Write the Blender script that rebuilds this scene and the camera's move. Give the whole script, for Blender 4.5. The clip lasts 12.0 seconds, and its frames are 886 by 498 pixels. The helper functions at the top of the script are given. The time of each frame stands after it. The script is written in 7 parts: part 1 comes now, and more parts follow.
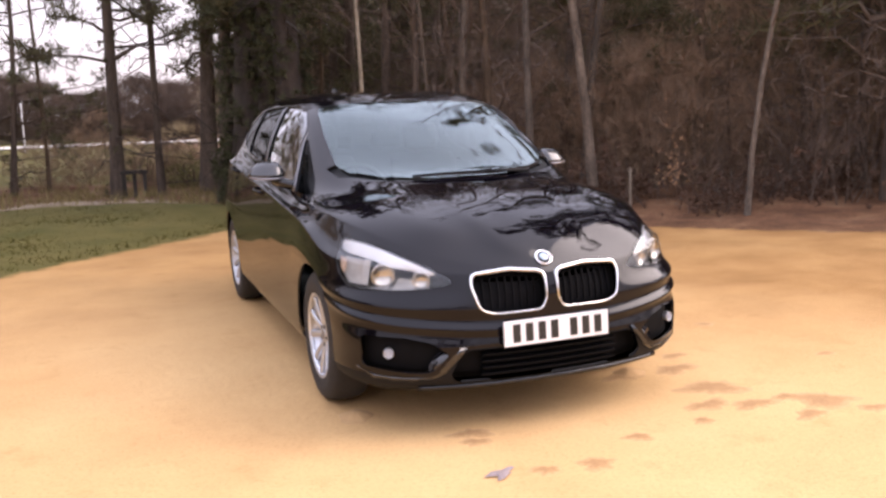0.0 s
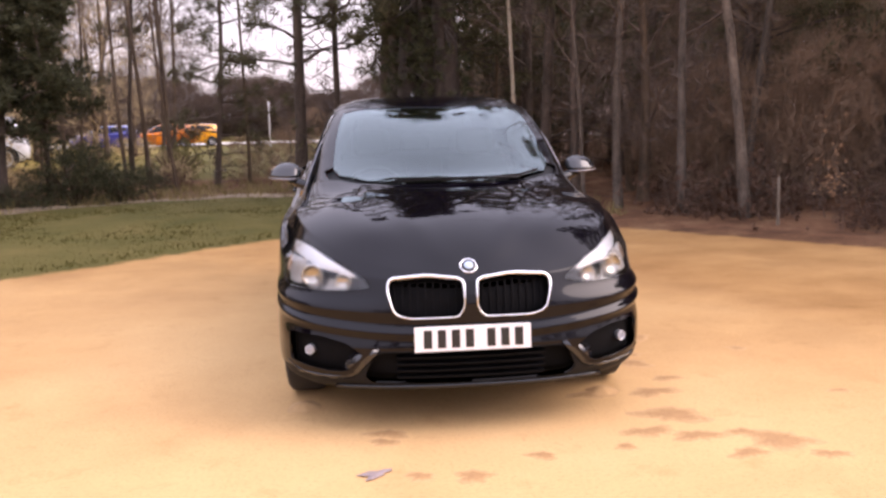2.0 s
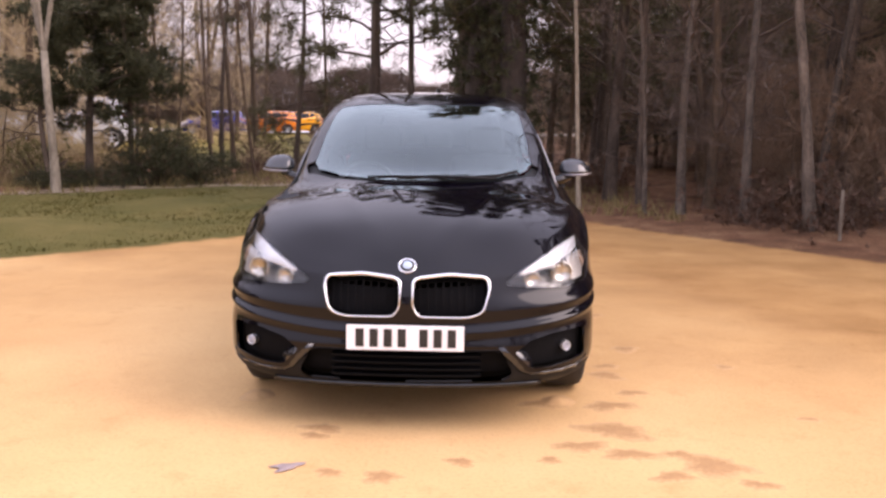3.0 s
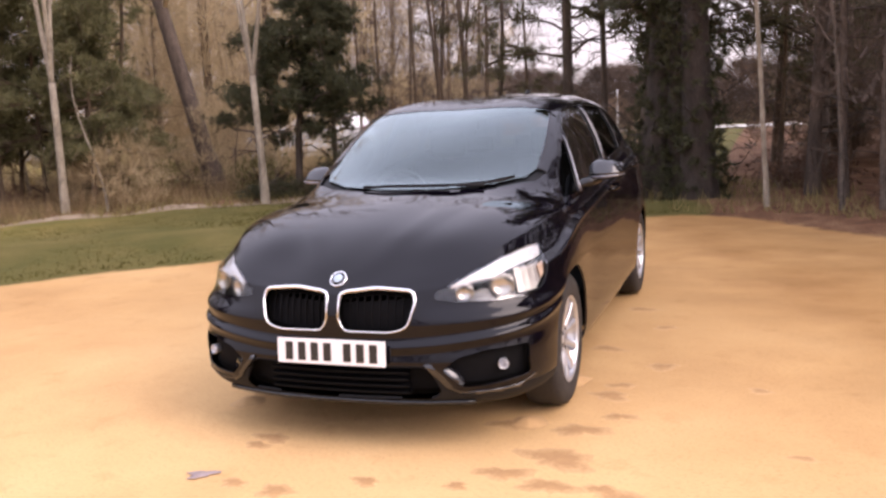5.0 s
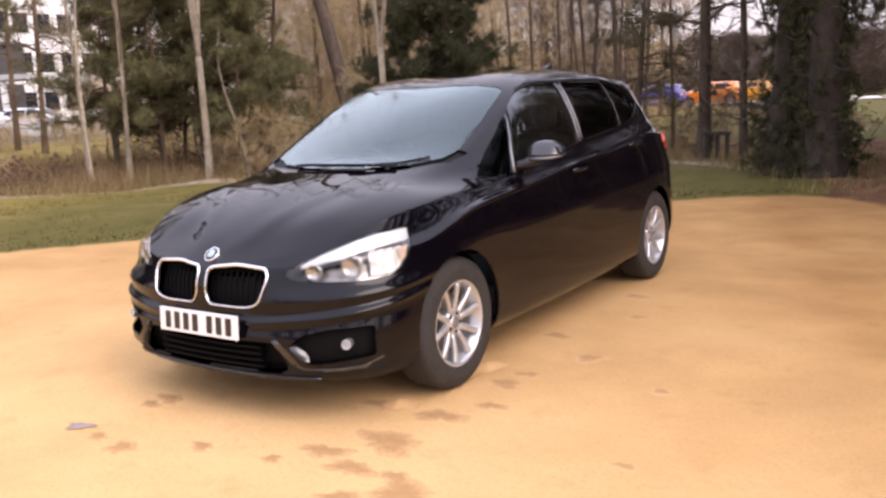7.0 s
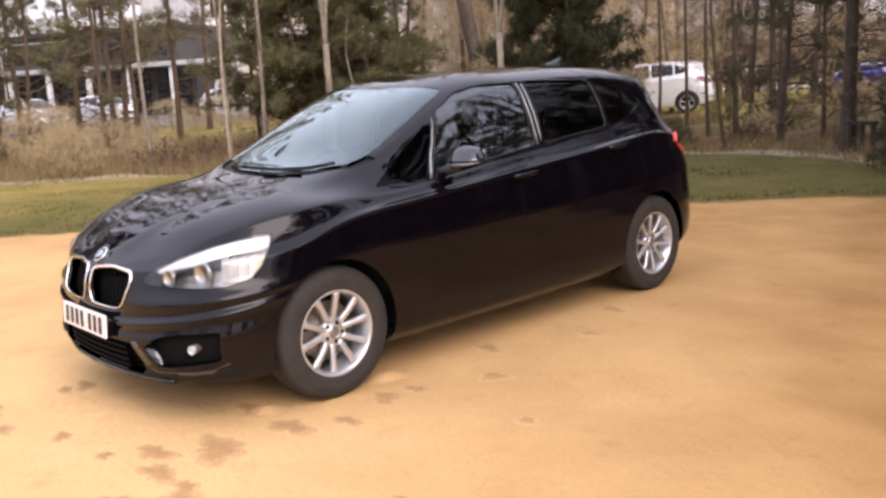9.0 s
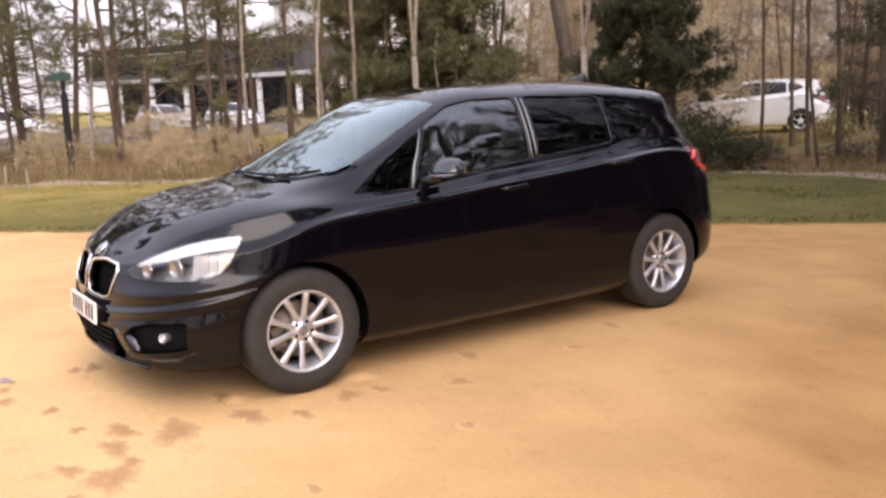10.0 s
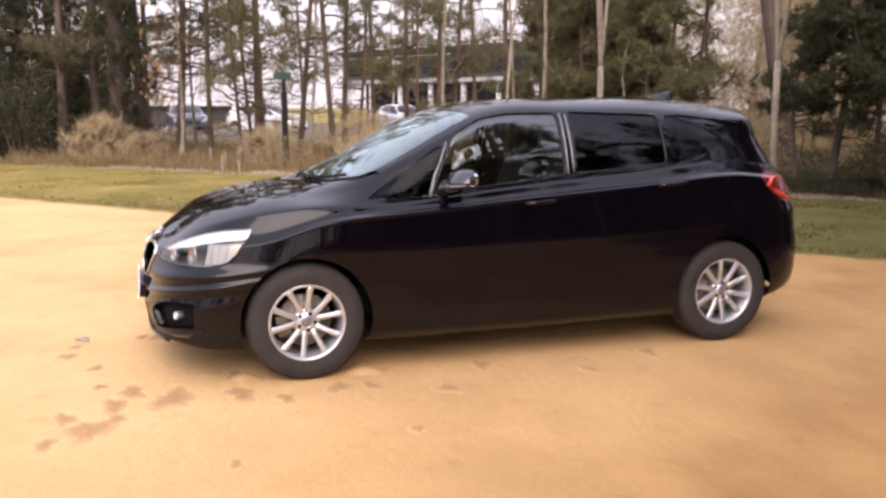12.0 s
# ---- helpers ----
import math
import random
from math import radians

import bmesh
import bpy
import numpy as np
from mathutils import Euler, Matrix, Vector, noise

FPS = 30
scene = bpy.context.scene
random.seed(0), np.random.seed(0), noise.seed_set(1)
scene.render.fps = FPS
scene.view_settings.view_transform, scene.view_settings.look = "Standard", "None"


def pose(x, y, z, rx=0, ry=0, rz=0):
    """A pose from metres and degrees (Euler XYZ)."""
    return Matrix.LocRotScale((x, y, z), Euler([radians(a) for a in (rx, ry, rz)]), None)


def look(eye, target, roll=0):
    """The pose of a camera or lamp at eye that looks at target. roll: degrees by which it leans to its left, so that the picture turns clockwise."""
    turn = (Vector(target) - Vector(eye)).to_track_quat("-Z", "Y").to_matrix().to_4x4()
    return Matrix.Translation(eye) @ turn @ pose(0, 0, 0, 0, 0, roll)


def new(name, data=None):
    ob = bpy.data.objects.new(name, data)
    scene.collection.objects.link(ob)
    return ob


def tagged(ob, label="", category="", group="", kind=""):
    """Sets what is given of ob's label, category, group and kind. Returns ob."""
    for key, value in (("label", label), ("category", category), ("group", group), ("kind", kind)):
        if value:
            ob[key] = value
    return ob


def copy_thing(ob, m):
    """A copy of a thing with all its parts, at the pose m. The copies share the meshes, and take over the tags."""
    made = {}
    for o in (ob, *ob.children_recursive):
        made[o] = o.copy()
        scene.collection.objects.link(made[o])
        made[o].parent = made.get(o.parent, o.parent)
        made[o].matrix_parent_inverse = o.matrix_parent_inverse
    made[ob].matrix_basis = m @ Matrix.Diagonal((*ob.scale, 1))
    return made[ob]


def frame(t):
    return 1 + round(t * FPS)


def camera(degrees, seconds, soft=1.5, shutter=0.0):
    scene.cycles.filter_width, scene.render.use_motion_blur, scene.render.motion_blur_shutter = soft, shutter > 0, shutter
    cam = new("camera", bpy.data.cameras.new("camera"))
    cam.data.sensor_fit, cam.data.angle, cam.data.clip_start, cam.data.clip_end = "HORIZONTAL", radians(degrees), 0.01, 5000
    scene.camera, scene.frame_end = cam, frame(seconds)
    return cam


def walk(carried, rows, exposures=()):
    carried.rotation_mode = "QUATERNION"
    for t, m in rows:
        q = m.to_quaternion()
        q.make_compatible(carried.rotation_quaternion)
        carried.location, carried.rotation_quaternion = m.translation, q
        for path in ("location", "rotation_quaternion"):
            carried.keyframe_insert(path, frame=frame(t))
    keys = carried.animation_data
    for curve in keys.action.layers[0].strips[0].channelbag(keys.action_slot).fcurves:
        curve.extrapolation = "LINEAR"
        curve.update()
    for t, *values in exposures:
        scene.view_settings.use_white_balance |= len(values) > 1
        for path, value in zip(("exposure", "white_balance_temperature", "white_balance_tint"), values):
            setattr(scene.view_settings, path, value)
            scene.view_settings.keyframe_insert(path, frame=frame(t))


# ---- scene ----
# The camera and its way round the car
cam = camera(53.4, 12.0, soft=2.7)
PATH = [
    (0, (-1.815, -4.168, 1.41), (-1.096, -2.328, 1.096), -1.7),
    (0.5, (-1.485, -4.293, 1.408), (-0.88, -2.407, 1.13), -1.6),
    (1, (-1.165, -4.422, 1.422), (-0.709, -2.498, 1.123), -0.7),
    (1.5, (-0.836, -4.478, 1.413), (-0.512, -2.528, 1.107), -0.5),
    (2, (-0.47, -4.561, 1.413), (-0.285, -2.592, 1.111), -1.3),
    (2.5, (-0.102, -4.617, 1.415), (-0.044, -2.643, 1.102), -0.2),
    (3, (0.268, -4.56, 1.431), (0.21, -2.585, 1.118), 0.7),
    (3.2, (0.398, -4.532, 1.415), (0.295, -2.558, 1.111), -0.8),
    (4.8, (1.562, -4.181, 1.426), (0.961, -2.299, 1.116), -3.3),
    (5, (1.731, -4.142, 1.434), (1.054, -2.284, 1.133), -2.8),
    (5.5, (2.083, -3.991, 1.411), (1.299, -2.181, 1.081), -2.6),
    (6, (2.42, -3.786, 1.433), (1.544, -2.021, 1.091), -2.4),
    (6.5, (2.803, -3.644, 1.436), (1.787, -1.955, 1.094), -3.7),
    (6.7, (2.931, -3.584, 1.429), (1.879, -1.919, 1.084), -3.4),
    (8.3, (3.898, -2.823, 1.461), (2.569, -1.369, 1.114), -2.0),
    (8.5, (4.0, -2.726, 1.465), (2.628, -1.312, 1.12), -1.9),
    (9, (4.21, -2.369, 1.484), (2.765, -1.039, 1.109), -3.1),
    (9.5, (4.595, -2.173, 1.496), (3.036, -0.967, 1.155), -2.1),
    (10, (4.816, -1.871, 1.457), (3.194, -0.752, 1.121), -2.1),
    (10.5, (5.035, -1.578, 1.48), (3.337, -0.576, 1.145), -2.0),
    (11, (5.292, -1.306, 1.49), (3.51, -0.459, 1.161), -1.6),
    (11.5, (5.404, -1.017, 1.453), (3.565, -0.297, 1.135), -1.0),
    (12, (5.502, -0.804, 1.477), (3.632, -0.168, 1.161), 0.1),
]
EXPOSURES = [(0.0, 0.05, 6780, 25), (2.5, -0.03, 6850, 30), (5.5, -0.06, 6850, 27), (9.5, -0.09, 6780, 22), (12.0, -0.08, 6780, 24)]
walk(cam, [(t, look(eye, target, roll)) for t, eye, target, roll in PATH], EXPOSURES)

# Daylight: thin bright cloud with a hazy sun
SUN_AIM = Vector((1.06, -0.22, 0.86)).normalized()
world = bpy.data.worlds.new("sky")
scene.world = world
world.use_nodes = True
wn, wl = world.node_tree.nodes, world.node_tree.links
wn.clear()
sky = wn.new("ShaderNodeTexSky")
sky.sky_type = "NISHITA"
sky.sun_disc = False
sky.sun_elevation = math.asin(SUN_AIM.z)
sky.sun_rotation = math.atan2(SUN_AIM.x, SUN_AIM.y)
sky.dust_density = 4.0
cloud = wn.new("ShaderNodeMix")
cloud.data_type = "RGBA"
cloud.inputs["Factor"].default_value = 0.72
# bright cloud, whiter towards the horizon and bluer overhead
veil = wn.new("ShaderNodeMix")
veil.data_type = "RGBA"
veil.inputs["A"].default_value = (15.5, 15.2, 15.8, 1)
veil.inputs["B"].default_value = (24.0, 26.5, 31.5, 1)
place = wn.new("ShaderNodeTexCoord")
split = wn.new("ShaderNodeSeparateXYZ")
height = wn.new("ShaderNodeMapRange")
height.inputs["From Min"].default_value, height.inputs["From Max"].default_value = 0.05, 0.68
bg = wn.new("ShaderNodeBackground")
bg.inputs["Strength"].default_value = 0.1
wo = wn.new("ShaderNodeOutputWorld")
wl.new(sky.outputs["Color"], cloud.inputs["A"])
wl.new(place.outputs["Generated"], split.inputs["Vector"])
wl.new(split.outputs["Z"], height.inputs["Value"])
wl.new(height.outputs["Result"], veil.inputs["Factor"])
# the hazy glow round the veiled sun
toward = wn.new("ShaderNodeVectorMath")
toward.operation = "DOT_PRODUCT"
toward.inputs[1].default_value = SUN_AIM
ahead = wn.new("ShaderNodeMath")
ahead.operation = "MAXIMUM"
ahead.inputs[1].default_value = 0.0
fall = wn.new("ShaderNodeMath")
fall.operation = "POWER"
fall.inputs[1].default_value = 9.0
glow = wn.new("ShaderNodeMix")
glow.data_type = "RGBA"
glow.blend_type = "ADD"
glow.inputs["B"].default_value = (34.0, 32.5, 31.0, 1)
wl.new(place.outputs["Generated"], toward.inputs[0])
wl.new(toward.outputs["Value"], ahead.inputs[0])
wl.new(ahead.outputs[0], fall.inputs[0])
wl.new(fall.outputs[0], glow.inputs["Factor"])
wl.new(veil.outputs["Result"], glow.inputs["A"])
wl.new(glow.outputs["Result"], cloud.inputs["B"])
wl.new(cloud.outputs["Result"], bg.inputs["Color"])
wl.new(bg.outputs["Background"], wo.inputs["Surface"])
sun = new("sun", bpy.data.lights.new("sun", "SUN"))
sun.data.energy = 2.25
sun.data.angle = radians(48)
sun.data.color = (1.0, 0.92, 0.81)
sun.matrix_world = look(SUN_AIM * 50, (0, 0, 0))


# ---- materials ----
def node_mat(name):
    m = bpy.data.materials.new(name)
    m.use_nodes = True
    nt = m.node_tree
    b = nt.nodes["Principled BSDF"]
    return m, nt, b


def surface(name, dark, light, rough=0.7, scale=6.0, fine=40.0, bump=0.3, metal=0.0, coat=0.0, spec=0.5, vary=0.0, stretch=(1, 1, 1), depth=0.02):
    """A material with two scales of colour change, grain and relief."""
    m, nt, b = node_mat(name)
    n, l = nt.nodes, nt.links
    tc = n.new("ShaderNodeTexCoord")
    mp = n.new("ShaderNodeMapping")
    mp.inputs["Scale"].default_value = stretch
    l.new(tc.outputs["Object"], mp.inputs["Vector"])
    big, small = n.new("ShaderNodeTexNoise"), n.new("ShaderNodeTexNoise")
    for node, s, d in ((big, scale, 4), (small, fine, 6)):
        node.inputs["Scale"].default_value = s
        node.inputs["Detail"].default_value = d
        l.new(mp.outputs["Vector"], node.inputs["Vector"])
    add = n.new("ShaderNodeMath")
    add.operation = "MULTIPLY_ADD"
    add.inputs[1].default_value = 0.45
    l.new(small.outputs["Fac"], add.inputs[0])
    half = n.new("ShaderNodeMath")
    half.operation = "MULTIPLY"
    half.inputs[1].default_value = 0.55
    l.new(big.outputs["Fac"], half.inputs[0])
    l.new(half.outputs[0], add.inputs[2])
    ramp = n.new("ShaderNodeValToRGB")
    ramp.color_ramp.elements[0].position, ramp.color_ramp.elements[1].position = 0.34, 0.66
    ramp.color_ramp.elements[0].color, ramp.color_ramp.elements[1].color = (*dark, 1), (*light, 1)
    l.new(add.outputs[0], ramp.inputs["Fac"])
    colour = ramp.outputs["Color"]
    if vary:
        info = n.new("ShaderNodeObjectInfo")
        rnd = n.new("ShaderNodeMapRange")
        rnd.inputs["To Min"].default_value, rnd.inputs["To Max"].default_value = 1 - vary, 1 + vary
        l.new(info.outputs["Random"], rnd.inputs["Value"])
        hsv = n.new("ShaderNodeHueSaturation")
        l.new(rnd.outputs["Result"], hsv.inputs["Value"])
        l.new(colour, hsv.inputs["Color"])
        colour = hsv.outputs["Color"]
    l.new(colour, b.inputs["Base Color"])
    b.inputs["Roughness"].default_value = rough
    b.inputs["Metallic"].default_value = metal
    b.inputs["Coat Weight"].default_value = coat
    b.inputs["Coat Roughness"].default_value = 0.03
    b.inputs["Specular IOR Level"].default_value = spec
    if bump:
        bp = n.new("ShaderNodeBump")
        bp.inputs["Strength"].default_value = bump
        bp.inputs["Distance"].default_value = depth
        l.new(add.outputs[0], bp.inputs["Height"])
        l.new(bp.outputs["Normal"], b.inputs["Normal"])
    return m


def foliage(name, dark, light, through_light=0.25):
    """Leaf material: each leaf its own tint, a little light passing through."""
    m, nt, b = node_mat(name)
    n, l = nt.nodes, nt.links
    geo = n.new("ShaderNodeNewGeometry")
    ramp = n.new("ShaderNodeValToRGB")
    ramp.color_ramp.elements[0].color, ramp.color_ramp.elements[1].color = (*dark, 1), (*light, 1)
    l.new(geo.outputs["Random Per Island"], ramp.inputs["Fac"])
    l.new(ramp.outputs["Color"], b.inputs["Base Color"])
    b.inputs["Roughness"].default_value = 0.65
    b.inputs["Specular IOR Level"].default_value = 0.15
    tr = n.new("ShaderNodeBsdfTranslucent")
    l.new(ramp.outputs["Color"], tr.inputs["Color"])
    mix = n.new("ShaderNodeMixShader")
    mix.inputs["Fac"].default_value = through_light
    l.new(b.outputs["BSDF"], mix.inputs[1])
    l.new(tr.outputs["BSDF"], mix.inputs[2])
    l.new(mix.outputs["Shader"], n["Material Output"].inputs["Surface"])
    return m


def glass(name, tint, gloss=1.7, sheen=(0.93, 0.96, 1)):
    """A thin pane: clear tint with mirror gloss that grows towards grazing."""
    m, nt, b = node_mat(name)
    n, l = nt.nodes, nt.links
    n.remove(b)
    lw = n.new("ShaderNodeLayerWeight")
    lw.inputs["Blend"].default_value = 0.5
    p5 = n.new("ShaderNodeMath")
    p5.operation = "POWER"
    p5.inputs[1].default_value = 4.2
    l.new(lw.outputs["Facing"], p5.inputs[0])
    f = n.new("ShaderNodeMath")
    f.operation = "MULTIPLY_ADD"
    f.use_clamp = True
    f.inputs[1].default_value = 0.95 * gloss * 0.75
    f.inputs[2].default_value = 0.045 * gloss
    l.new(p5.outputs[0], f.inputs[0])
    tr, gl = n.new("ShaderNodeBsdfTransparent"), n.new("ShaderNodeBsdfGlossy")
    tr.inputs["Color"].default_value = (*tint, 1)
    gl.inputs["Roughness"].default_value = 0.015
    gl.inputs["Color"].default_value = (*sheen, 1)
    mix = n.new("ShaderNodeMixShader")
    l.new(f.outputs[0], mix.inputs["Fac"])
    l.new(tr.outputs["BSDF"], mix.inputs[1])
    l.new(gl.outputs["BSDF"], mix.inputs[2])
    l.new(mix.outputs["Shader"], n["Material Output"].inputs["Surface"])
    return m


PAINT = surface("black_paint", (0.0016, 0.0012, 0.0028), (0.0024, 0.0017, 0.004), rough=0.3, bump=0, coat=1.0, scale=3, fine=300, spec=0.0)
PAINT.node_tree.nodes["Principled BSDF"].inputs["Coat IOR"].default_value = 1.39
CAP_PAINT = surface("mirror_cap_paint", (0.006, 0.006, 0.008), (0.01, 0.01, 0.012), rough=0.3, bump=0, coat=1.0, spec=0.0)
CAP_PAINT.node_tree.nodes["Principled BSDF"].inputs["Coat IOR"].default_value = 1.75
# grey for the hub cap, a window strip, and reflection lines on pillar and mirror
SATIN_GREY = surface("satin_grey", (0.20, 0.20, 0.22), (0.28, 0.28, 0.30), rough=0.3, metal=0.6, bump=0)
PLASTIC = surface("black_plastic", (0.006, 0.006, 0.007), (0.012, 0.012, 0.013), rough=0.6, bump=0.15, fine=200, depth=0.002, spec=0.2)
GRILLE_BLACK = surface("grille_black", (0.0025, 0.0025, 0.003), (0.005, 0.005, 0.006), rough=0.75, bump=0, spec=0.1)
GLOSS_BLACK = surface("gloss_black", (0.006, 0.006, 0.007), (0.009, 0.009, 0.01), rough=0.15, bump=0)
RUBBER = surface("tyre_rubber", (0.013, 0.012, 0.012), (0.032, 0.028, 0.026), rough=0.8, scale=9, fine=60, bump=0.2, depth=0.003)
ALLOY = surface("silver_alloy", (0.52, 0.54, 0.58), (0.64, 0.66, 0.70), rough=0.34, metal=0.75, bump=0.05, fine=120, depth=0.001)
BRAKE = surface("brake_metal", (0.10, 0.085, 0.07), (0.22, 0.19, 0.16), rough=0.5, metal=0.8, bump=0.2, fine=90, depth=0.002)
CHROME = surface("chrome", (0.82, 0.82, 0.83), (0.88, 0.88, 0.89), rough=0.08, metal=1.0, bump=0)
LAMP_CHROME = surface("lamp_reflector", (0.46, 0.43, 0.39), (0.58, 0.55, 0.51), rough=0.18, metal=0.95, bump=0)
LAMP_BACK = surface("lamp_housing", (0.30, 0.29, 0.28), (0.42, 0.41, 0.40), rough=0.2, metal=0.8, bump=0, scale=20)
LAMP_FROST = surface("frosted_reflector", (0.34, 0.325, 0.31), (0.46, 0.44, 0.42), rough=0.3, metal=0.3, bump=0, scale=30)
# blue-white base colour in place of the sky mirrored in the brow
BROW = surface("brow_sky_white", (0.62, 0.65, 0.70), (0.70, 0.73, 0.78), rough=0.2, bump=0, coat=1.0)
PLATE_WHITE = surface("plate_white", (0.76, 0.76, 0.78), (0.82, 0.82, 0.83), rough=0.3, bump=0)
PLATE_BLACK = surface("plate_black", (0.012, 0.012, 0.012), (0.02, 0.02, 0.02), rough=0.4, bump=0)
AMBER = surface("amber_lens", (0.50, 0.36, 0.27), (0.6, 0.44, 0.34), rough=0.15, bump=0, coat=0.6)
TAIL_RED = surface("red_lens", (0.10, 0.004, 0.005), (0.20, 0.010, 0.010), rough=0.25, bump=0, coat=0.6, scale=30)
TAIL_BRIGHT = surface("bright_red_lens", (0.62, 0.045, 0.028), (0.76, 0.075, 0.045), rough=0.2, bump=0, coat=0.6, scale=30)
BADGE_BLUE = surface("badge_blue", (0.30, 0.40, 0.52), (0.42, 0.52, 0.64), rough=0.2, bump=0, coat=1.0)
FABRIC = surface("seat_fabric", (0.012, 0.012, 0.013), (0.03, 0.029, 0.029), rough=0.9, fine=180, bump=0.3, depth=0.003)
TRIM = surface("cabin_trim", (0.015, 0.015, 0.016), (0.03, 0.03, 0.03), rough=0.6, fine=150, bump=0.2, depth=0.003)
SCREEN_GLASS = glass("windscreen_glass", (0.55, 0.66, 0.66), 2.0, (0.79, 0.93, 0.95))
QUARTER_GLASS = glass("quarter_glass", (0.08, 0.09, 0.09), 0.2)
SIDE_GLASS = glass("side_glass", (0.42, 0.47, 0.46), 2.4)
TINT_GLASS = glass("privacy_glass", (0.10, 0.11, 0.11), 0.55)
LENS_GLASS = glass("lamp_lens", (0.93, 0.93, 0.92), 1.3)
BARK_PINE = surface("pine_bark", (0.042, 0.031, 0.024), (0.150, 0.110, 0.082), rough=0.95, scale=7, fine=45, bump=0.9, stretch=(1, 1, 0.25), vary=0.25, depth=0.03)
BARK_DARK = surface("dark_bark", (0.020, 0.015, 0.012), (0.075, 0.056, 0.044), rough=0.95, scale=7, fine=45, bump=0.9, stretch=(1, 1, 0.25), depth=0.03)
BARK_PALE = surface("pale_bark", (0.16, 0.13, 0.095), (0.42, 0.36, 0.275), rough=0.9, scale=5, fine=30, bump=0.5, stretch=(1, 1, 0.4), vary=0.3, depth=0.015)
BARK_DIM = surface("grey_brown_bark", (0.030, 0.023, 0.018), (0.19, 0.150, 0.115), rough=0.95, scale=9, fine=50, bump=0.5, stretch=(1, 1, 0.4), vary=0.35, depth=0.015)
BARK_BROWN = surface("brown_bark", (0.05, 0.034, 0.022), (0.17, 0.115, 0.07), rough=0.95, scale=6, fine=40, bump=0.8, stretch=(1, 1, 0.3), vary=0.2, depth=0.025)
TWIG = surface("twigs", (0.075, 0.054, 0.042), (0.19, 0.14, 0.108), rough=0.95, bump=0, vary=0.3)
TWIG_RED = foliage("reddish_twigs", (0.23, 0.155, 0.103), (0.32, 0.220, 0.147), 0.35)
TWIG_FINE = foliage("fine_brown_twigs", (0.26, 0.202, 0.132), (0.36, 0.285, 0.190), 0.35)
TWIG_TAN = foliage("tan_twigs", (0.42, 0.32, 0.19), (0.64, 0.51, 0.31), 0.5)
TWIG_DUSK = foliage("dark_hedge_twigs", (0.085, 0.060, 0.046), (0.155, 0.112, 0.086))
NEEDLES = foliage("pine_needles", (0.055, 0.052, 0.028), (0.170, 0.155, 0.082))
NEEDLES_LIGHT = foliage("young_pine_needles", (0.085, 0.082, 0.038), (0.22, 0.205, 0.10))
EVERGREEN = foliage("evergreen_leaves", (0.034, 0.036, 0.020), (0.095, 0.096, 0.050))
DEAD_LEAF = foliage("dead_leaves", (0.11, 0.066, 0.045), (0.17, 0.104, 0.072), 0.35)
SCRUB_GREEN = foliage("yellow_green_scrub", (0.13, 0.12, 0.045), (0.28, 0.25, 0.11))
RUST_LEAF = foliage("rust_leaves", (0.40, 0.22, 0.11), (0.60, 0.38, 0.23))
GRASS = foliage("grass_blades", (0.086, 0.080, 0.021), (0.116, 0.102, 0.029))
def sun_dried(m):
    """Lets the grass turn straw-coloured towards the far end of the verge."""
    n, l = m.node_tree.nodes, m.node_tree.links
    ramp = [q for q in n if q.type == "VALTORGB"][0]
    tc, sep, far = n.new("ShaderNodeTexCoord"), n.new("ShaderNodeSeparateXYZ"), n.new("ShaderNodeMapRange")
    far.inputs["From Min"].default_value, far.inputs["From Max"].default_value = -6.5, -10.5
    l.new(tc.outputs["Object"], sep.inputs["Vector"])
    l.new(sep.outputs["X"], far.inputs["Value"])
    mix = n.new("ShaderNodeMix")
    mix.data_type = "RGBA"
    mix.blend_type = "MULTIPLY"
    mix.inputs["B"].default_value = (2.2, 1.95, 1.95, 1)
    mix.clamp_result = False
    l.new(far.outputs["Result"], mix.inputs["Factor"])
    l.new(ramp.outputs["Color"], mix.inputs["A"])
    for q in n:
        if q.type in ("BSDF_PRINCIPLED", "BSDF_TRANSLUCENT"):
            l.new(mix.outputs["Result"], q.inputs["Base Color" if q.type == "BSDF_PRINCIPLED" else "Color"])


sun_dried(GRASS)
BANK_GRASS = foliage("bank_grass_blades", (0.17, 0.115, 0.060), (0.38, 0.275, 0.150))
STRAW = foliage("dry_grass", (0.16, 0.13, 0.055), (0.36, 0.29, 0.13))
WOOD = surface("weathered_wood", (0.09, 0.07, 0.05), (0.26, 0.21, 0.16), rough=0.9, scale=8, fine=50, bump=0.6, stretch=(1, 1, 0.2))
WOOD_DARK = surface("dark_wood", (0.02, 0.017, 0.014), (0.06, 0.05, 0.04), rough=0.9, scale=8, fine=50, bump=0.5, stretch=(1, 1, 0.2))


# ---- building helpers ----
def part(name, bm, material, parent=None, label=""):
    """Links a bmesh as one mesh object under a thing or a part."""
    me = bpy.data.meshes.new(name)
    bm.to_mesh(me)
    bm.free()
    return placed(name, me, material, parent, label)


def placed(name, me, material, parent=None, label=""):
    if material is not None:
        me.materials.append(material)
    ob = new(name, me)
    if parent is not None:
        ob.parent = parent
    if label:
        ob["label"] = label
    return ob


def mesh_of(name, verts, faces, smooth=True):
    me = bpy.data.meshes.new(name)
    me.from_pydata([tuple(v) for v in verts], [], faces)
    if smooth:
        me.shade_smooth()
    me.update()
    return me


def thing(name, label, category, group="", at=(0, 0, 0), turn=0.0):
    ob = new(name)
    ob.empty_display_size = 0.1
    ob.matrix_basis = pose(*at, 0, 0, turn)
    return tagged(ob, label, category, group)


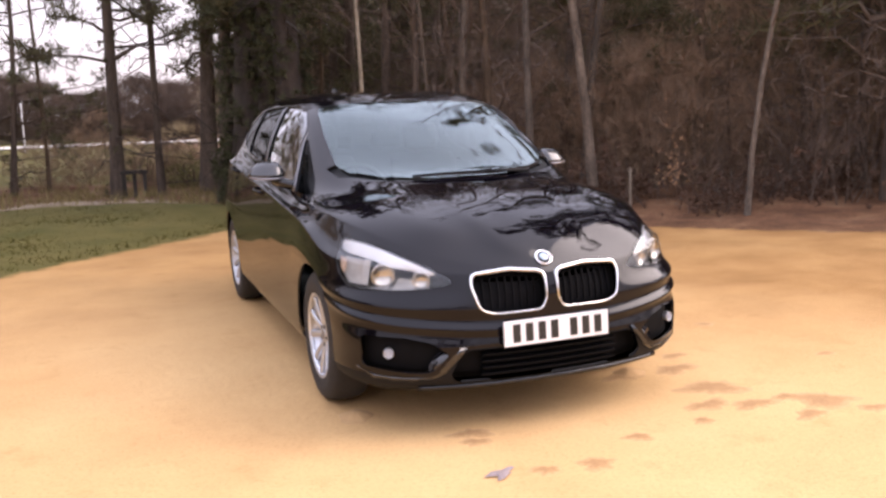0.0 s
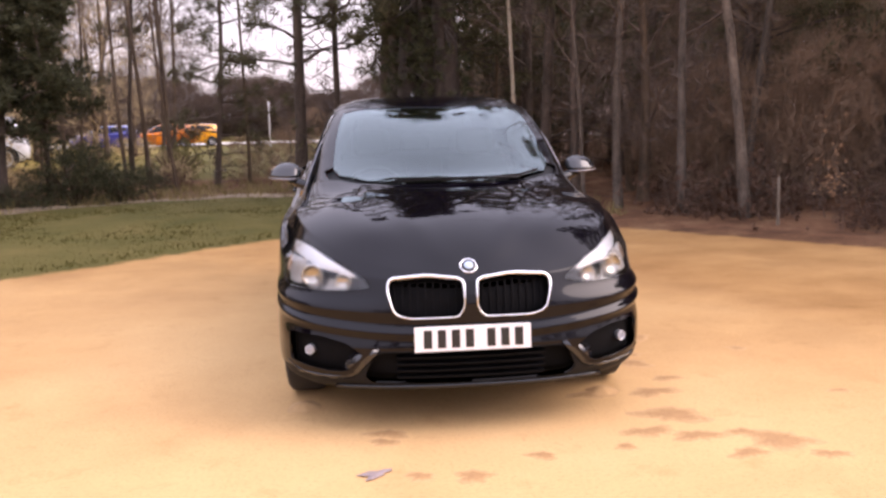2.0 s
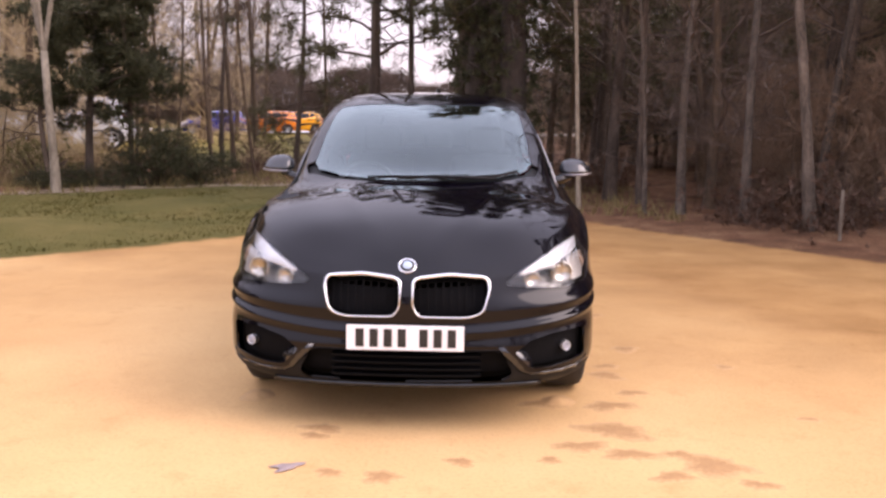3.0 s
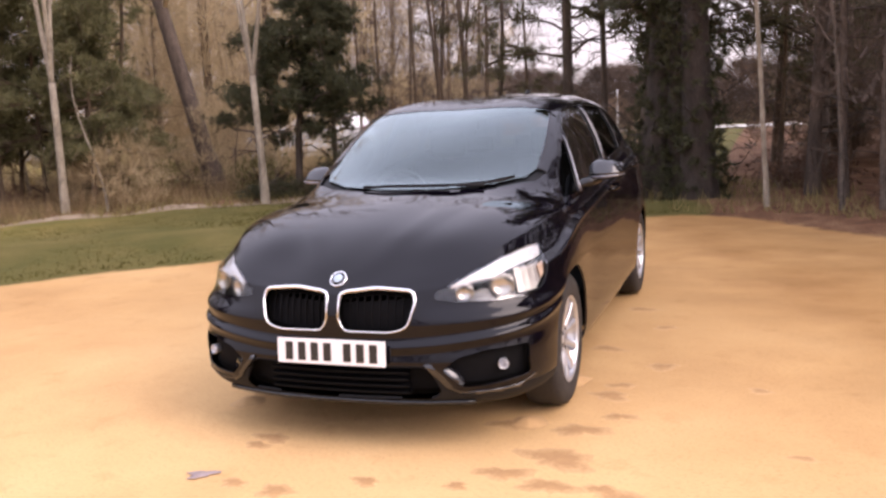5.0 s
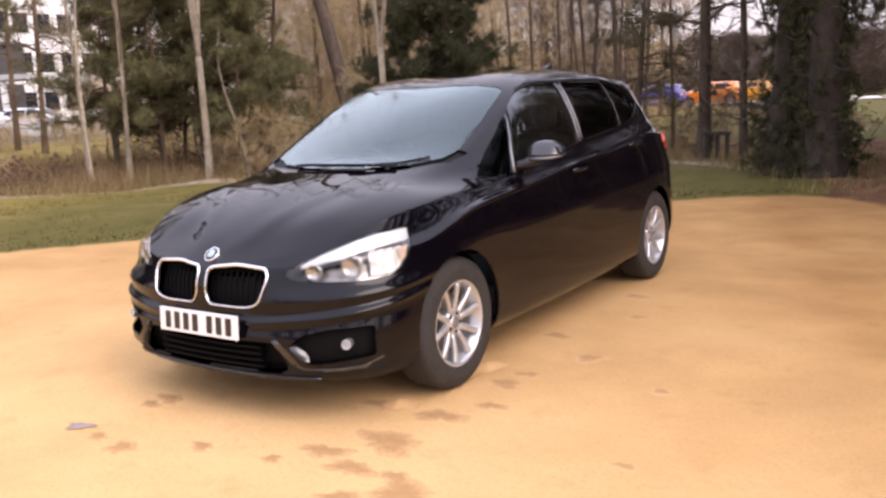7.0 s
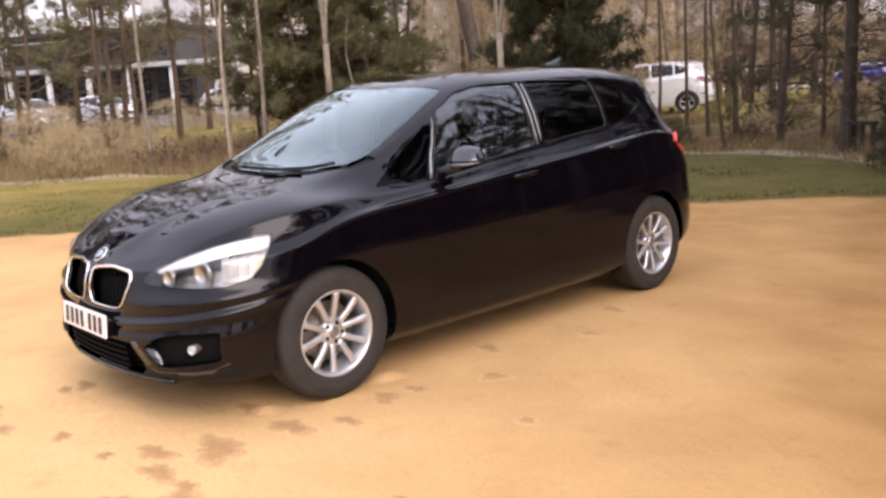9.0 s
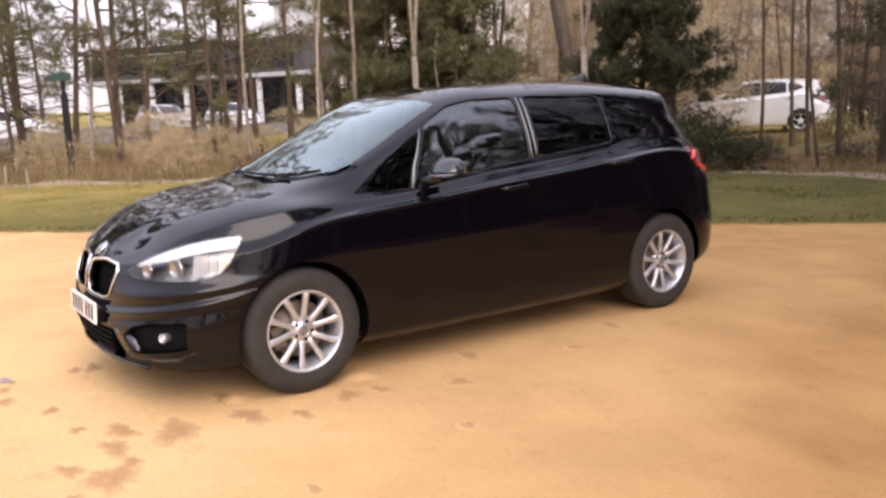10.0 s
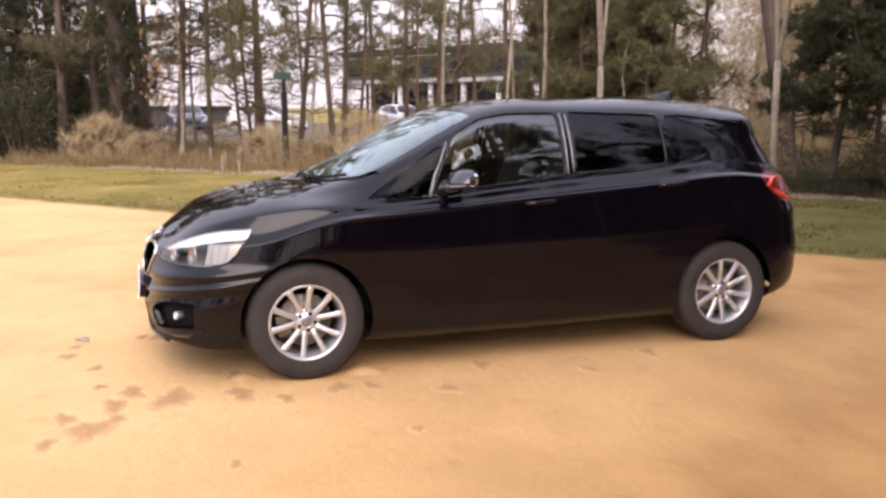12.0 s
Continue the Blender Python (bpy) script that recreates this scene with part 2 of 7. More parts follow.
def box(bm, lo, hi, bevel=0.0, m=None):
    """A box between two corners, with rounded edges."""
    r = bmesh.ops.create_cube(bm, size=1)
    c = [(a + b) / 2 for a, b in zip(lo, hi)]
    s = [b - a for a, b in zip(lo, hi)]
    for v in r["verts"]:
        v.co = Vector((c[0] + v.co.x * s[0], c[1] + v.co.y * s[1], c[2] + v.co.z * s[2]))
    if bevel:
        es = list({e for v in r["verts"] for e in v.link_edges})
        r2 = bmesh.ops.bevel(bm, geom=es, offset=bevel, segments=2, affect="EDGES", profile=0.6)
        vs = list({v for f in r2["faces"] for v in f.verts} | {v for v in r["verts"] if v.is_valid})
    else:
        vs = r["verts"]
    if m is not None:
        for v in vs:
            v.co = m @ v.co
    return vs


def lathe(bm, profile, seg=32, axis="X", m=None, caps=True):
    """A turned form: profile of (along, radius), round the axis."""
    rings = []
    for a, r in profile:
        ring = []
        for k in range(seg):
            w = 2 * math.pi * k / seg
            p = (a, r * math.cos(w), r * math.sin(w)) if axis == "X" else (r * math.cos(w), r * math.sin(w), a)
            ring.append(bm.verts.new(m @ Vector(p) if m is not None else p))
        rings.append(ring)
    for q, w in zip(rings, rings[1:]):
        for k in range(seg):
            bm.faces.new((q[k], q[(k + 1) % seg], w[(k + 1) % seg], w[k]))
    for ring, (a, r) in ((rings[0], profile[0]), (rings[-1], profile[-1])):
        if caps and r > 1e-4:
            bm.faces.new(ring)
    for f in bm.faces:
        f.smooth = True
    return rings


def tube(verts, faces, pts, radii, sides=5):
    """Adds a tapered tube along points to plain vertex and face lists."""
    base = len(verts)
    n = len(pts)
    for i, (p, r) in enumerate(zip(pts, radii)):
        d = (pts[min(i + 1, n - 1)] - pts[max(i - 1, 0)]).normalized()
        a = d.orthogonal().normalized() if abs(d.z) < 0.9 else Vector((1, 0, 0)).cross(d).normalized()
        b = d.cross(a)
        for k in range(sides):
            w = 2 * math.pi * k / sides
            verts.append(p + (a * math.cos(w) + b * math.sin(w)) * r)
    for i in range(n - 1):
        for k in range(sides):
            q = base + i * sides
            faces.append((q + k, q + (k + 1) % sides, q + sides + (k + 1) % sides, q + sides + k))
    faces.append(tuple(base + (n - 1) * sides + k for k in range(sides)))


def loop_tube(bm, pts, r, sides=8, closed=True):
    """A round bar along a (closed) line of points."""
    n = len(pts)
    rings = []
    for i in range(n):
        a, b = (pts[i - 1], pts[(i + 1) % n]) if closed else (pts[max(i - 1, 0)], pts[min(i + 1, n - 1)])
        d = (Vector(b) - Vector(a)).normalized()
        s = d.cross(Vector((0, -0.6, 0.8))).normalized()
        t = d.cross(s)
        rr = r[i] if isinstance(r, (list, tuple)) else r
        rings.append([bm.verts.new(Vector(pts[i]) + (s * math.cos(2 * math.pi * k / sides) + t * math.sin(2 * math.pi * k / sides)) * rr) for k in range(sides)])
    for i in range(n if closed else n - 1):
        q, w = rings[i], rings[(i + 1) % n]
        for k in range(sides):
            f = bm.faces.new((q[k], q[(k + 1) % sides], w[(k + 1) % sides], w[k]))
            f.smooth = True
    if not closed:
        bm.faces.new(rings[0])
        bm.faces.new(rings[-1])
    bmesh.ops.recalc_face_normals(bm, faces=bm.faces)


# ---- the ground ----
SAND_EDGE = [(-60, -48), (-14, -6), (-10.6, -3.1), (-8.1, -.9), (-6.5, .6), (-5.6, 1.8), (-4.7, 2.9), (-3.9, 3.6), (-3.1, 4.3), (-2.2, 5.2), (-1.4, 5.9), (-.5, 6.7), (.1, 7.3), (.8, 7.6),
             (1.6, 7.2), (2.3, 6.3), (3.0, 5.5), (3.6, 4.8), (4.4, 3.9), (5.4, 2.9), (6.6, 2.0), (10, 1.4), (24, 2), (30, -40), (-50, -60)]
WOOD_EDGE = [(-60, -42), (-24, -9), (-18, -4.2), (-15.6, -1.0), (-13.4, 1.2), (-11.8, 3.0), (-10.2, 4.6), (-8.9, 5.7), (-8.2, 6.8), (-7.0, 8.2), (-5.6, 9.0), (-4.2, 10.0), (-2.7, 10.6), (-1.0, 10.3), (0, 9.0),
             (1.0, 7.8), (1.9, 7.7), (2.5, 7.3), (3.2, 6.5), (3.8, 5.8), (4.5, 5.0), (5.2, 4.1), (6.1, 3.3), (10, 2.6), (26, 3), (32, -45), (-60, -64)]


def edge_distance(line, x, y):
    """Distance to a closed outline, positive inside."""
    inside = np.zeros(x.shape, bool)
    best = np.full(x.shape, 1e9)
    for (ax, ay), (bx, by) in zip(line, line[1:] + line[:1]):
        dx, dy = bx - ax, by - ay
        k = np.clip(((x - ax) * dx + (y - ay) * dy) / (dx * dx + dy * dy), 0, 1)
        best = np.minimum(best, np.hypot(x - ax - k * dx, y - ay - k * dy))
        if dy:
            inside ^= ((ay > y) != (by > y)) & (x < (bx - ax) * (y - ay) / dy + ax)
    return np.where(inside, best, -best)


def ground_height(x, y):
    """Level sand; the verge and the wood lie a hand's width higher."""
    k = np.clip((-.1 - edge_distance(SAND_EDGE, x, y)) / 2.2, 0, 1)
    return .085 * k * k * (3 - 2 * k)


def gz(x, y):
    return float(ground_height(np.float64(x), np.float64(y)))


def spaced(lo, hi, step, reach):
    near = list(np.arange(lo, hi + 1e-6, step))
    out, d = [], step
    while sum(out) < reach:
        d *= 1.25
        out.append(d)
    up, p = [], hi
    for d in out:
        p += d
        up.append(p)
    down, p = [], lo
    for d in out:
        p -= d
        down.append(p)
    return np.array(down[::-1] + near + up)


def sand_ripple(x, y):
    """Gentle unevenness of the sand, level under the car."""
    p = Vector((x, y, 0))
    away = min(1.0, max(0.0, max(abs(x) - 1.2, y - 3.6, -1.2 - y)))
    return (0.012 * noise.noise(p * 0.8) + 0.008 * noise.noise(p * 3.1)) * away


def make_ground():
    xs, ys = spaced(-13, 8, 0.16, 3000), spaced(-7, 14, 0.16, 3000)
    X, Y = np.meshgrid(xs, ys)
    ds, dw = edge_distance(SAND_EDGE, X, Y), edge_distance(WOOD_EDGE, X, Y)
    Z = ground_height(X, Y)
    near = (np.abs(X) < 30) & (np.abs(Y) < 30)
    for i, j in zip(*np.nonzero(near)):
        p = Vector((X[i, j], Y[i, j], 0))
        if ds[i, j] < 0:
            rough = 0.03 if dw[i, j] > 0 else 0.10
            Z[i, j] += rough * min(1.0, -ds[i, j]) * noise.noise(p * 0.9) + 0.035 * min(1.0, -ds[i, j] * 2)
        else:
            Z[i, j] += sand_ripple(p.x, p.y)
    nx, ny = len(xs), len(ys)
    verts = np.stack([X.ravel(), Y.ravel(), Z.ravel()], 1)
    idx = np.arange(nx * ny).reshape(ny, nx)
    faces = np.stack([idx[:-1, :-1], idx[:-1, 1:], idx[1:, 1:], idx[1:, :-1]], -1).reshape(-1, 4)
    me = mesh_of("ground", verts.tolist(), faces.tolist())
    litter = np.clip(-dw / 0.6, 0, 1) * np.where(X > 1.0, 1.0, np.clip((6.0 + dw) / 3, 0, 1))
    litter = np.maximum(litter, np.clip((X - 0.9) / 0.5, 0, 1) * np.clip((Y + 30) / 5, 0, 1))
    # Soft tree shade painted as darker sand beside and behind the car, partly damp streaks
    shade_and_damp = np.clip(((X - 0.9) * 0.75 + (Y + 0.1) * 0.32) / 2.0, 0, 1) * np.clip((9 - X) / 3, 0, 1)
    shade_and_damp = np.maximum(shade_and_damp, np.clip((2.8 - ds) / 2.8, 0, 1) * np.clip((X - 0.6) / 1.2, 0, 1) * np.clip((Y - 0.5) / 2, 0, 1))
    shade_and_damp = np.maximum(shade_and_damp, 0.5 * np.clip((-0.7 - X) / 2.2, 0, 1) * np.clip((Y + 1.2) / 2.2, 0, 1))
    shade_and_damp = np.maximum(shade_and_damp, 0.9 * np.clip((Y - 1.2) / 3.4, 0, 1) * np.clip((9 - X) / 3, 0, 1))
    trodden = np.exp(-((dw + 0.05) / 0.35) ** 2) * np.clip((0.3 - X) / 1.5, 0, 1)
    for name, data in (("sand_side", ds), ("litter", litter), ("trodden", trodden), ("shade_and_damp", shade_and_damp), ("dry", np.clip((-6.5 - X) / 4, 0, 1))):
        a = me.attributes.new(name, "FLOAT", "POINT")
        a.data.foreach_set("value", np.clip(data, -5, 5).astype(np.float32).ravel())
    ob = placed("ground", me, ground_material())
    return tagged(ob, "yellow sandy car park with mown grass verge and leaf litter", "ground", kind="structure")


def ground_material():
    m, nt, b = node_mat("sand_grass_litter")
    n, l = nt.nodes, nt.links
    tc = n.new("ShaderNodeTexCoord")

    def nz(scale, detail=5.0, rough=0.6):
        t = n.new("ShaderNodeTexNoise")
        t.inputs["Scale"].default_value, t.inputs["Detail"].default_value, t.inputs["Roughness"].default_value = scale, detail, rough
        l.new(tc.outputs["Object"], t.inputs["Vector"])
        return t.outputs["Fac"]

    def ramp(fac, stops):
        r = n.new("ShaderNodeValToRGB")
        e = r.color_ramp.elements
        while len(e) < len(stops):
            e.new(0.5)
        for q, (p, c) in zip(e, stops):
            q.position, q.color = p, (*c, 1)
        l.new(fac, r.inputs["Fac"])
        return r.outputs["Color"]

    def mix(fac, a, c, mode="MIX"):
        k = n.new("ShaderNodeMix")
        k.data_type, k.blend_type = "RGBA", mode
        if isinstance(fac, float):
            k.inputs["Factor"].default_value = fac
        else:
            l.new(fac, k.inputs["Factor"])
        l.new(a, k.inputs["A"])
        l.new(c, k.inputs["B"])
        return k.outputs["Result"]

    def calc(op, a, c, clamp=False):
        k = n.new("ShaderNodeMath")
        k.operation, k.use_clamp = op, clamp
        for i, v in enumerate((a, c)):
            if isinstance(v, float):
                k.inputs[i].default_value = v
            else:
                l.new(v, k.inputs[i])
        return k.outputs[0]

    def attr(name):
        k = n.new("ShaderNodeAttribute")
        k.attribute_name = name
        return k.outputs["Fac"]

    patches, mid, grain = nz(0.55), nz(3.5), nz(55.0, 8.0, 0.75)
    sand = ramp(patches, [(0.3, (0.50, 0.300, 0.134)), (0.5, (0.60, 0.378, 0.174)), (0.7, (0.65, 0.426, 0.206))])
    damp = ramp(mid, [(0.22, (0.84, 0.80, 0.75)), (0.42, (1, 1, 1))])
    sand = mix(1.0, sand, damp, "MULTIPLY")
    specks = ramp(grain, [(0.28, (0.78, 0.73, 0.68)), (0.48, (1, 1, 1)), (0.75, (1.05, 1.04, 1.02))])
    sand = mix(1.0, sand, specks, "MULTIPLY")
    # the shade is multiplied into the sand colour, broken up by damp streaks
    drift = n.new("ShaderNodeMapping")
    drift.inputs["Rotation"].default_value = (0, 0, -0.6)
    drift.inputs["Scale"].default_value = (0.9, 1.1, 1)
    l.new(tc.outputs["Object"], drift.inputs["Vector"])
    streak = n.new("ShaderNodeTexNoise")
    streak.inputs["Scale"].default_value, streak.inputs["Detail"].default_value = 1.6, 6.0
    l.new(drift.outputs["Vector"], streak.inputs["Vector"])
    shaded_damp_sand = mix(1.0, sand, ramp(streak.outputs["Fac"], [(0.3, (0.50, 0.43, 0.35)), (0.5, (0.60, 0.53, 0.44)), (0.7, (0.70, 0.64, 0.545))]), "MULTIPLY")
    sand = mix(calc("MULTIPLY", attr("shade_and_damp"), 1.0, True), sand, shaded_damp_sand)
    turf = ramp(nz(1.3), [(0.3, (0.074, 0.071, 0.019)), (0.5, (0.104, 0.090, 0.027)), (0.7, (0.138, 0.110, 0.038))])
    turf = mix(1.0, turf, ramp(nz(70.0, 6.0), [(0.3, (0.80, 0.80, 0.77)), (0.6, (1.05, 1.05, 1.02))]), "MULTIPLY")
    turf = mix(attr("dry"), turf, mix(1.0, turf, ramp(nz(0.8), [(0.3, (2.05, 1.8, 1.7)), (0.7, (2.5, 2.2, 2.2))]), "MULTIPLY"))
    leaf = ramp(nz(2.2), [(0.3, (0.085, 0.045, 0.027)), (0.5, (0.160, 0.084, 0.047)), (0.72, (0.24, 0.145, 0.083))])
    leaf = mix(1.0, leaf, ramp(nz(38.0, 7.0, 0.8), [(0.32, (0.45, 0.42, 0.4)), (0.6, (1.15, 1.1, 1.05))]), "MULTIPLY")
    wob = calc("MULTIPLY", calc("SUBTRACT", nz(4.0, 6.0), 0.5), 0.7)
    is_litter = calc("MULTIPLY", calc("SUBTRACT", calc("ADD", attr("litter"), wob), 0.32), 4.0, True)
    rest = mix(is_litter, turf, leaf)
    soil = ramp(nz(6.0), [(0.3, (0.20, 0.145, 0.10)), (0.7, (0.36, 0.285, 0.21))])
    is_soil = calc("MULTIPLY", calc("SUBTRACT", calc("ADD", attr("trodden"), wob), 0.35), 2.5, True)
    rest = mix(is_soil, rest, soil)
    is_sand = calc("ADD", calc("MULTIPLY", calc("ADD", attr("sand_side"), calc("MULTIPLY", wob, 0.5)), 7.0), 0.5, True)
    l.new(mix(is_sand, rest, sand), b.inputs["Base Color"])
    b.inputs["Roughness"].default_value = 0.95
    b.inputs["Specular IOR Level"].default_value = 0.15
    bp = n.new("ShaderNodeBump")
    bp.inputs["Strength"].default_value, bp.inputs["Distance"].default_value = 0.55, 0.02
    l.new(calc("ADD", calc("MULTIPLY", grain, 0.35), calc("ADD", calc("MULTIPLY", mid, 0.7), calc("MULTIPLY", nz(14.0), 0.5))), bp.inputs["Height"])
    l.new(bp.outputs["Normal"], b.inputs["Normal"])
    return m


make_ground()


# ---- trees and undergrowth ----
def bent_line(rng, base, h, lean, sway, n=9):
    """Points up a trunk that leans and sways a little."""
    pts = []
    a, b = rng.uniform(0, 6.28), rng.uniform(0, 6.28)
    for i in range(n):
        t = i / (n - 1)
        pts.append(Vector((base[0] + lean[0] * t * h + sway * math.sin(3.1 * t + a) * t, base[1] + lean[1] * t * h + sway * math.sin(2.7 * t + b) * t, base[2] + h * t)))
    return pts


def along(pts, t):
    k = min(int(t * (len(pts) - 1)), len(pts) - 2)
    return pts[k].lerp(pts[k + 1], t * (len(pts) - 1) - k)


def tuft(verts, faces, rng, c, n, length, width, up=0.3):
    """A spray of narrow leaves or needles round a point."""
    for _ in range(n):
        d = Vector((rng.gauss(0, 1), rng.gauss(0, 1), rng.gauss(0, 1) + up)).normalized()
        s = d.orthogonal().normalized()
        s.rotate(Matrix.Rotation(rng.uniform(0, 6.28), 3, d))
        k = length * rng.uniform(.6, 1.25)
        o = c + d * k * rng.uniform(0, .35)
        b = len(verts)
        verts.extend((o - s * width, o + s * width, o + d * k))
        faces.append((b, b + 1, b + 2))


def crown_of_needles(rng, trunk, h, lo, spread, boughs, clumps, needle=.17, width=.0085, count=60, droop=.1):
    """Boughs (wood) and rounded sprays of fine needles of a pine."""
    wv, wf, lv, lf = [], [], [], []
    for i in range(boughs):
        t = lo + (1 - lo) * (i + rng.random()) / boughs
        p = along(trunk, min(t, .995))
        a = rng.uniform(0, 6.28)
        reach = spread * (1 - ((t - lo) / (1 - lo)) ** 1.6 * .75) * rng.uniform(.45, 1.15)
        d = Vector((math.cos(a), math.sin(a), rng.uniform(-.15, .4)))
        pts = [p + d * reach * k / 4 + Vector((0, 0, -droop * reach * (k / 4) ** 2)) + Vector((rng.gauss(0, .04), rng.gauss(0, .04), rng.gauss(0, .04))) * k for k in range(5)]
        tube(wv, wf, pts, [.030 * (1 - .2 * k) * (1.3 - t) + .005 for k in range(5)], 4)
        for k in range(clumps):
            f = rng.uniform(.35, 1.0) ** .7
            q = along(pts, f)
            c = q + Vector((rng.gauss(0, .15), rng.gauss(0, .15), rng.gauss(.03, .09))) * reach * .55
            tube(wv, wf, [q, (q + c) / 2 + Vector((0, 0, -.02)), c], [.007, .005, .003], 3)
            m = max(1, count // 16)
            for _ in range(m):
                tuft(lv, lf, rng, c + Vector((rng.gauss(0, .10), rng.gauss(0, .10), rng.gauss(0, .07))), 16, needle, width, .5)
    return wv, wf, lv, lf


def dead_boughs(rng, trunk, wv, wf, lo, hi, n, reach):
    for _ in range(n):
        p = along(trunk, rng.uniform(lo, hi))
        a = rng.uniform(0, 6.28)
        d = Vector((math.cos(a), math.sin(a), rng.uniform(-.25, .4)))
        k = reach * rng.uniform(.4, 1.1)
        pts = [p + d * k * j / 4 + Vector((rng.gauss(0, .05), rng.gauss(0, .05), rng.gauss(0, .07))) * j for j in range(5)]
        tube(wv, wf, pts, [.018, .014, .010, .007, .004], 3)
        for _ in range(3):
            q = along(pts, rng.uniform(.3, .95))
            e = Vector((rng.gauss(0, 1), rng.gauss(0, 1), rng.gauss(0, .8))).normalized() * rng.uniform(.2, .6)
            tube(wv, wf, [q, q + e * .5 + Vector((0, 0, .04)), q + e], [.007, .005, .003], 3)


def flare(h, r, n=9):
    return [r * (1.35 if i == 0 else 1) * (1 - .72 * i / (n - 1)) for i in range(n)]


def build_tree(name, label, trunk_mesh, crown_mesh, bark, leaf, crown_name="crown"):
    t = thing(name, label, "tree")
    placed("trunk", trunk_mesh, bark, t)
    if crown_mesh is not None:
        placed(crown_name, crown_mesh, leaf, t)
    return t


def pine(seed, h=11.0, r=.15, lo=.35, spread=2.2, boughs=34, clumps=7, dead=14, lean=(0, 0), needles=None, bark=None, label="tall pine with a dark bare trunk", needle=.18, width=.0095, count=64, ivy=0, sway=.12):
    rng = random.Random(seed)
    trunk = bent_line(rng, (0, 0, -.1), h, lean, sway)
    tv, tf = [], []
    tube(tv, tf, trunk, flare(h, r), 9)
    wv, wf, lv, lf = crown_of_needles(rng, trunk, h, lo, spread, boughs, clumps, needle, width, count)
    dead_boughs(rng, trunk, wv, wf, .06, lo + .1, dead, 1.6)
    for _ in range(ivy):
        t = rng.uniform(.0, .42) ** 1.1
        a = rng.uniform(0, 6.28)
        tuft(lv, lf, rng, along(trunk, t) + Vector((math.cos(a), math.sin(a), 0)) * r * rng.uniform(.8, 2.2), 22, .10, .013)
    base = len(tv)
    tv += wv
    tf += [tuple(i + base for i in f) for f in wf]
    return build_tree("pine_tree", label, mesh_of("pine_trunk", tv, tf), mesh_of("pine_crown", lv, lf, False), bark or BARK_PINE, needles or NEEDLES)


def twiggy(rng, verts, faces, p, d, length, r, level, spread=.55, sides=4):
    """A branch that forks into ever finer ones."""
    n = 4
    pts = [p]
    for k in range(n):
        d = (d + Vector((rng.gauss(0, .13), rng.gauss(0, .13), rng.gauss(0, .08) + .05))).normalized()
        pts.append(pts[-1] + d * length / n)
    tube(verts, faces, pts, [r * (1 - .16 * k) for k in range(n + 1)], sides if level > 1 else 3)
    if level == 0:
        return
    for k in range(rng.choice((3, 4, 4)) if level > 1 else 4):
        q = along(pts, rng.uniform(.3, 1))
        e = (d + Vector((rng.gauss(0, spread), rng.gauss(0, spread), rng.gauss(.1, spread * .6)))).normalized()
        twiggy(rng, verts, faces, q, e, length * rng.uniform(.5, .75), r * .5, level - 1, spread, sides)


def twig_sprays(rng, lv, lf, lo, hi, wide, n, length=.45, width=.006, up=.9):
    """Sprays of the finest twigs through a crown or thicket."""
    for _ in range(n):
        a, k = rng.uniform(0, 6.28), math.sqrt(rng.random())
        t = rng.random()
        r = wide * k * math.sin(math.pi * min(1, .18 + .72 * t))
        tuft(lv, lf, rng, Vector((r * math.cos(a), r * math.sin(a), lo + (hi - lo) * t)), 12, length * rng.uniform(.6, 1.3), width, up)


def bare_tree(seed, h=8.0, r=.08, limbs=9, first=.25, lean=(0, 0), bark=None, label="slender bare tree with pale bark", levels=2, sway=.18, twig=None, spread=.55, haze=0, haze_wide=2.2):
    rng = random.Random(seed)
    trunk = bent_line(rng, (0, 0, -.1), h, lean, sway)
    tv, tf = [], []
    tube(tv, tf, trunk, flare(h, r), 9)
    wv, wf = [], []
    for i in range(limbs):
        t = first + (1 - first) * (i + rng.random()) / limbs
        a = rng.uniform(0, 6.28)
        d = Vector((math.cos(a), math.sin(a), rng.uniform(.4, 1.1))).normalized()
        twiggy(rng, wv, wf, along(trunk, min(t, .99)), d, h * .2 * rng.uniform(.6, 1.1), r * .34 * (1.15 - t * .7), levels, spread)
    if haze:
        base = len(wv)
        hv, hf = [], []
        twig_sprays(rng, hv, hf, h * .16, h * 1.02, haze_wide, haze)
        wv += hv
        wf += [tuple(i + base for i in f) for f in hf]
    return build_tree("bare_tree", label, mesh_of("bare_trunk", tv, tf), mesh_of("bare_crown", wv, wf), bark or BARK_PALE, twig or TWIG, "crown")


def forked_tree(seed, h=7.0, fork=2.15, r=.062):
    """A pale stem that parts into three long limbs above head height."""
    rng = random.Random(seed)
    tv, tf, wv, wf = [], [], [], []
    stem = [Vector((0, 0, -.1)), Vector((-.02, 0, fork * .35)), Vector((-.07, .01, fork * .7)), Vector((-.10, .02, fork))]
    tube(tv, tf, stem, [r * 1.4, r, r * .9, r * .85], 9)
    for dx, dy, k in ((-.30, .05, .62), (-.02, -.06, .55), (.26, .02, .66)):
        pts = [stem[-1] + Vector((dx * (1 - (1 - i / 6) ** 2) * 2.3, dy * i, (h - fork) * i / 6)) for i in range(7)]
        tube(tv, tf, pts, [r * k * (1 - .13 * i) for i in range(7)], 7)
        for i in range(4):
            a = rng.uniform(0, 6.28)
            twiggy(rng, wv, wf, along(pts, rng.uniform(.15, .95)), Vector((math.cos(a), math.sin(a), 1.0)).normalized(), 1.1 * rng.uniform(.6, 1.1), .016, 2)
    return build_tree("forked_tree", "pale bare tree forking into three limbs", mesh_of("bare_trunk", tv, tf), mesh_of("bare_crown", wv, wf), BARK_PALE, TWIG, "crown")


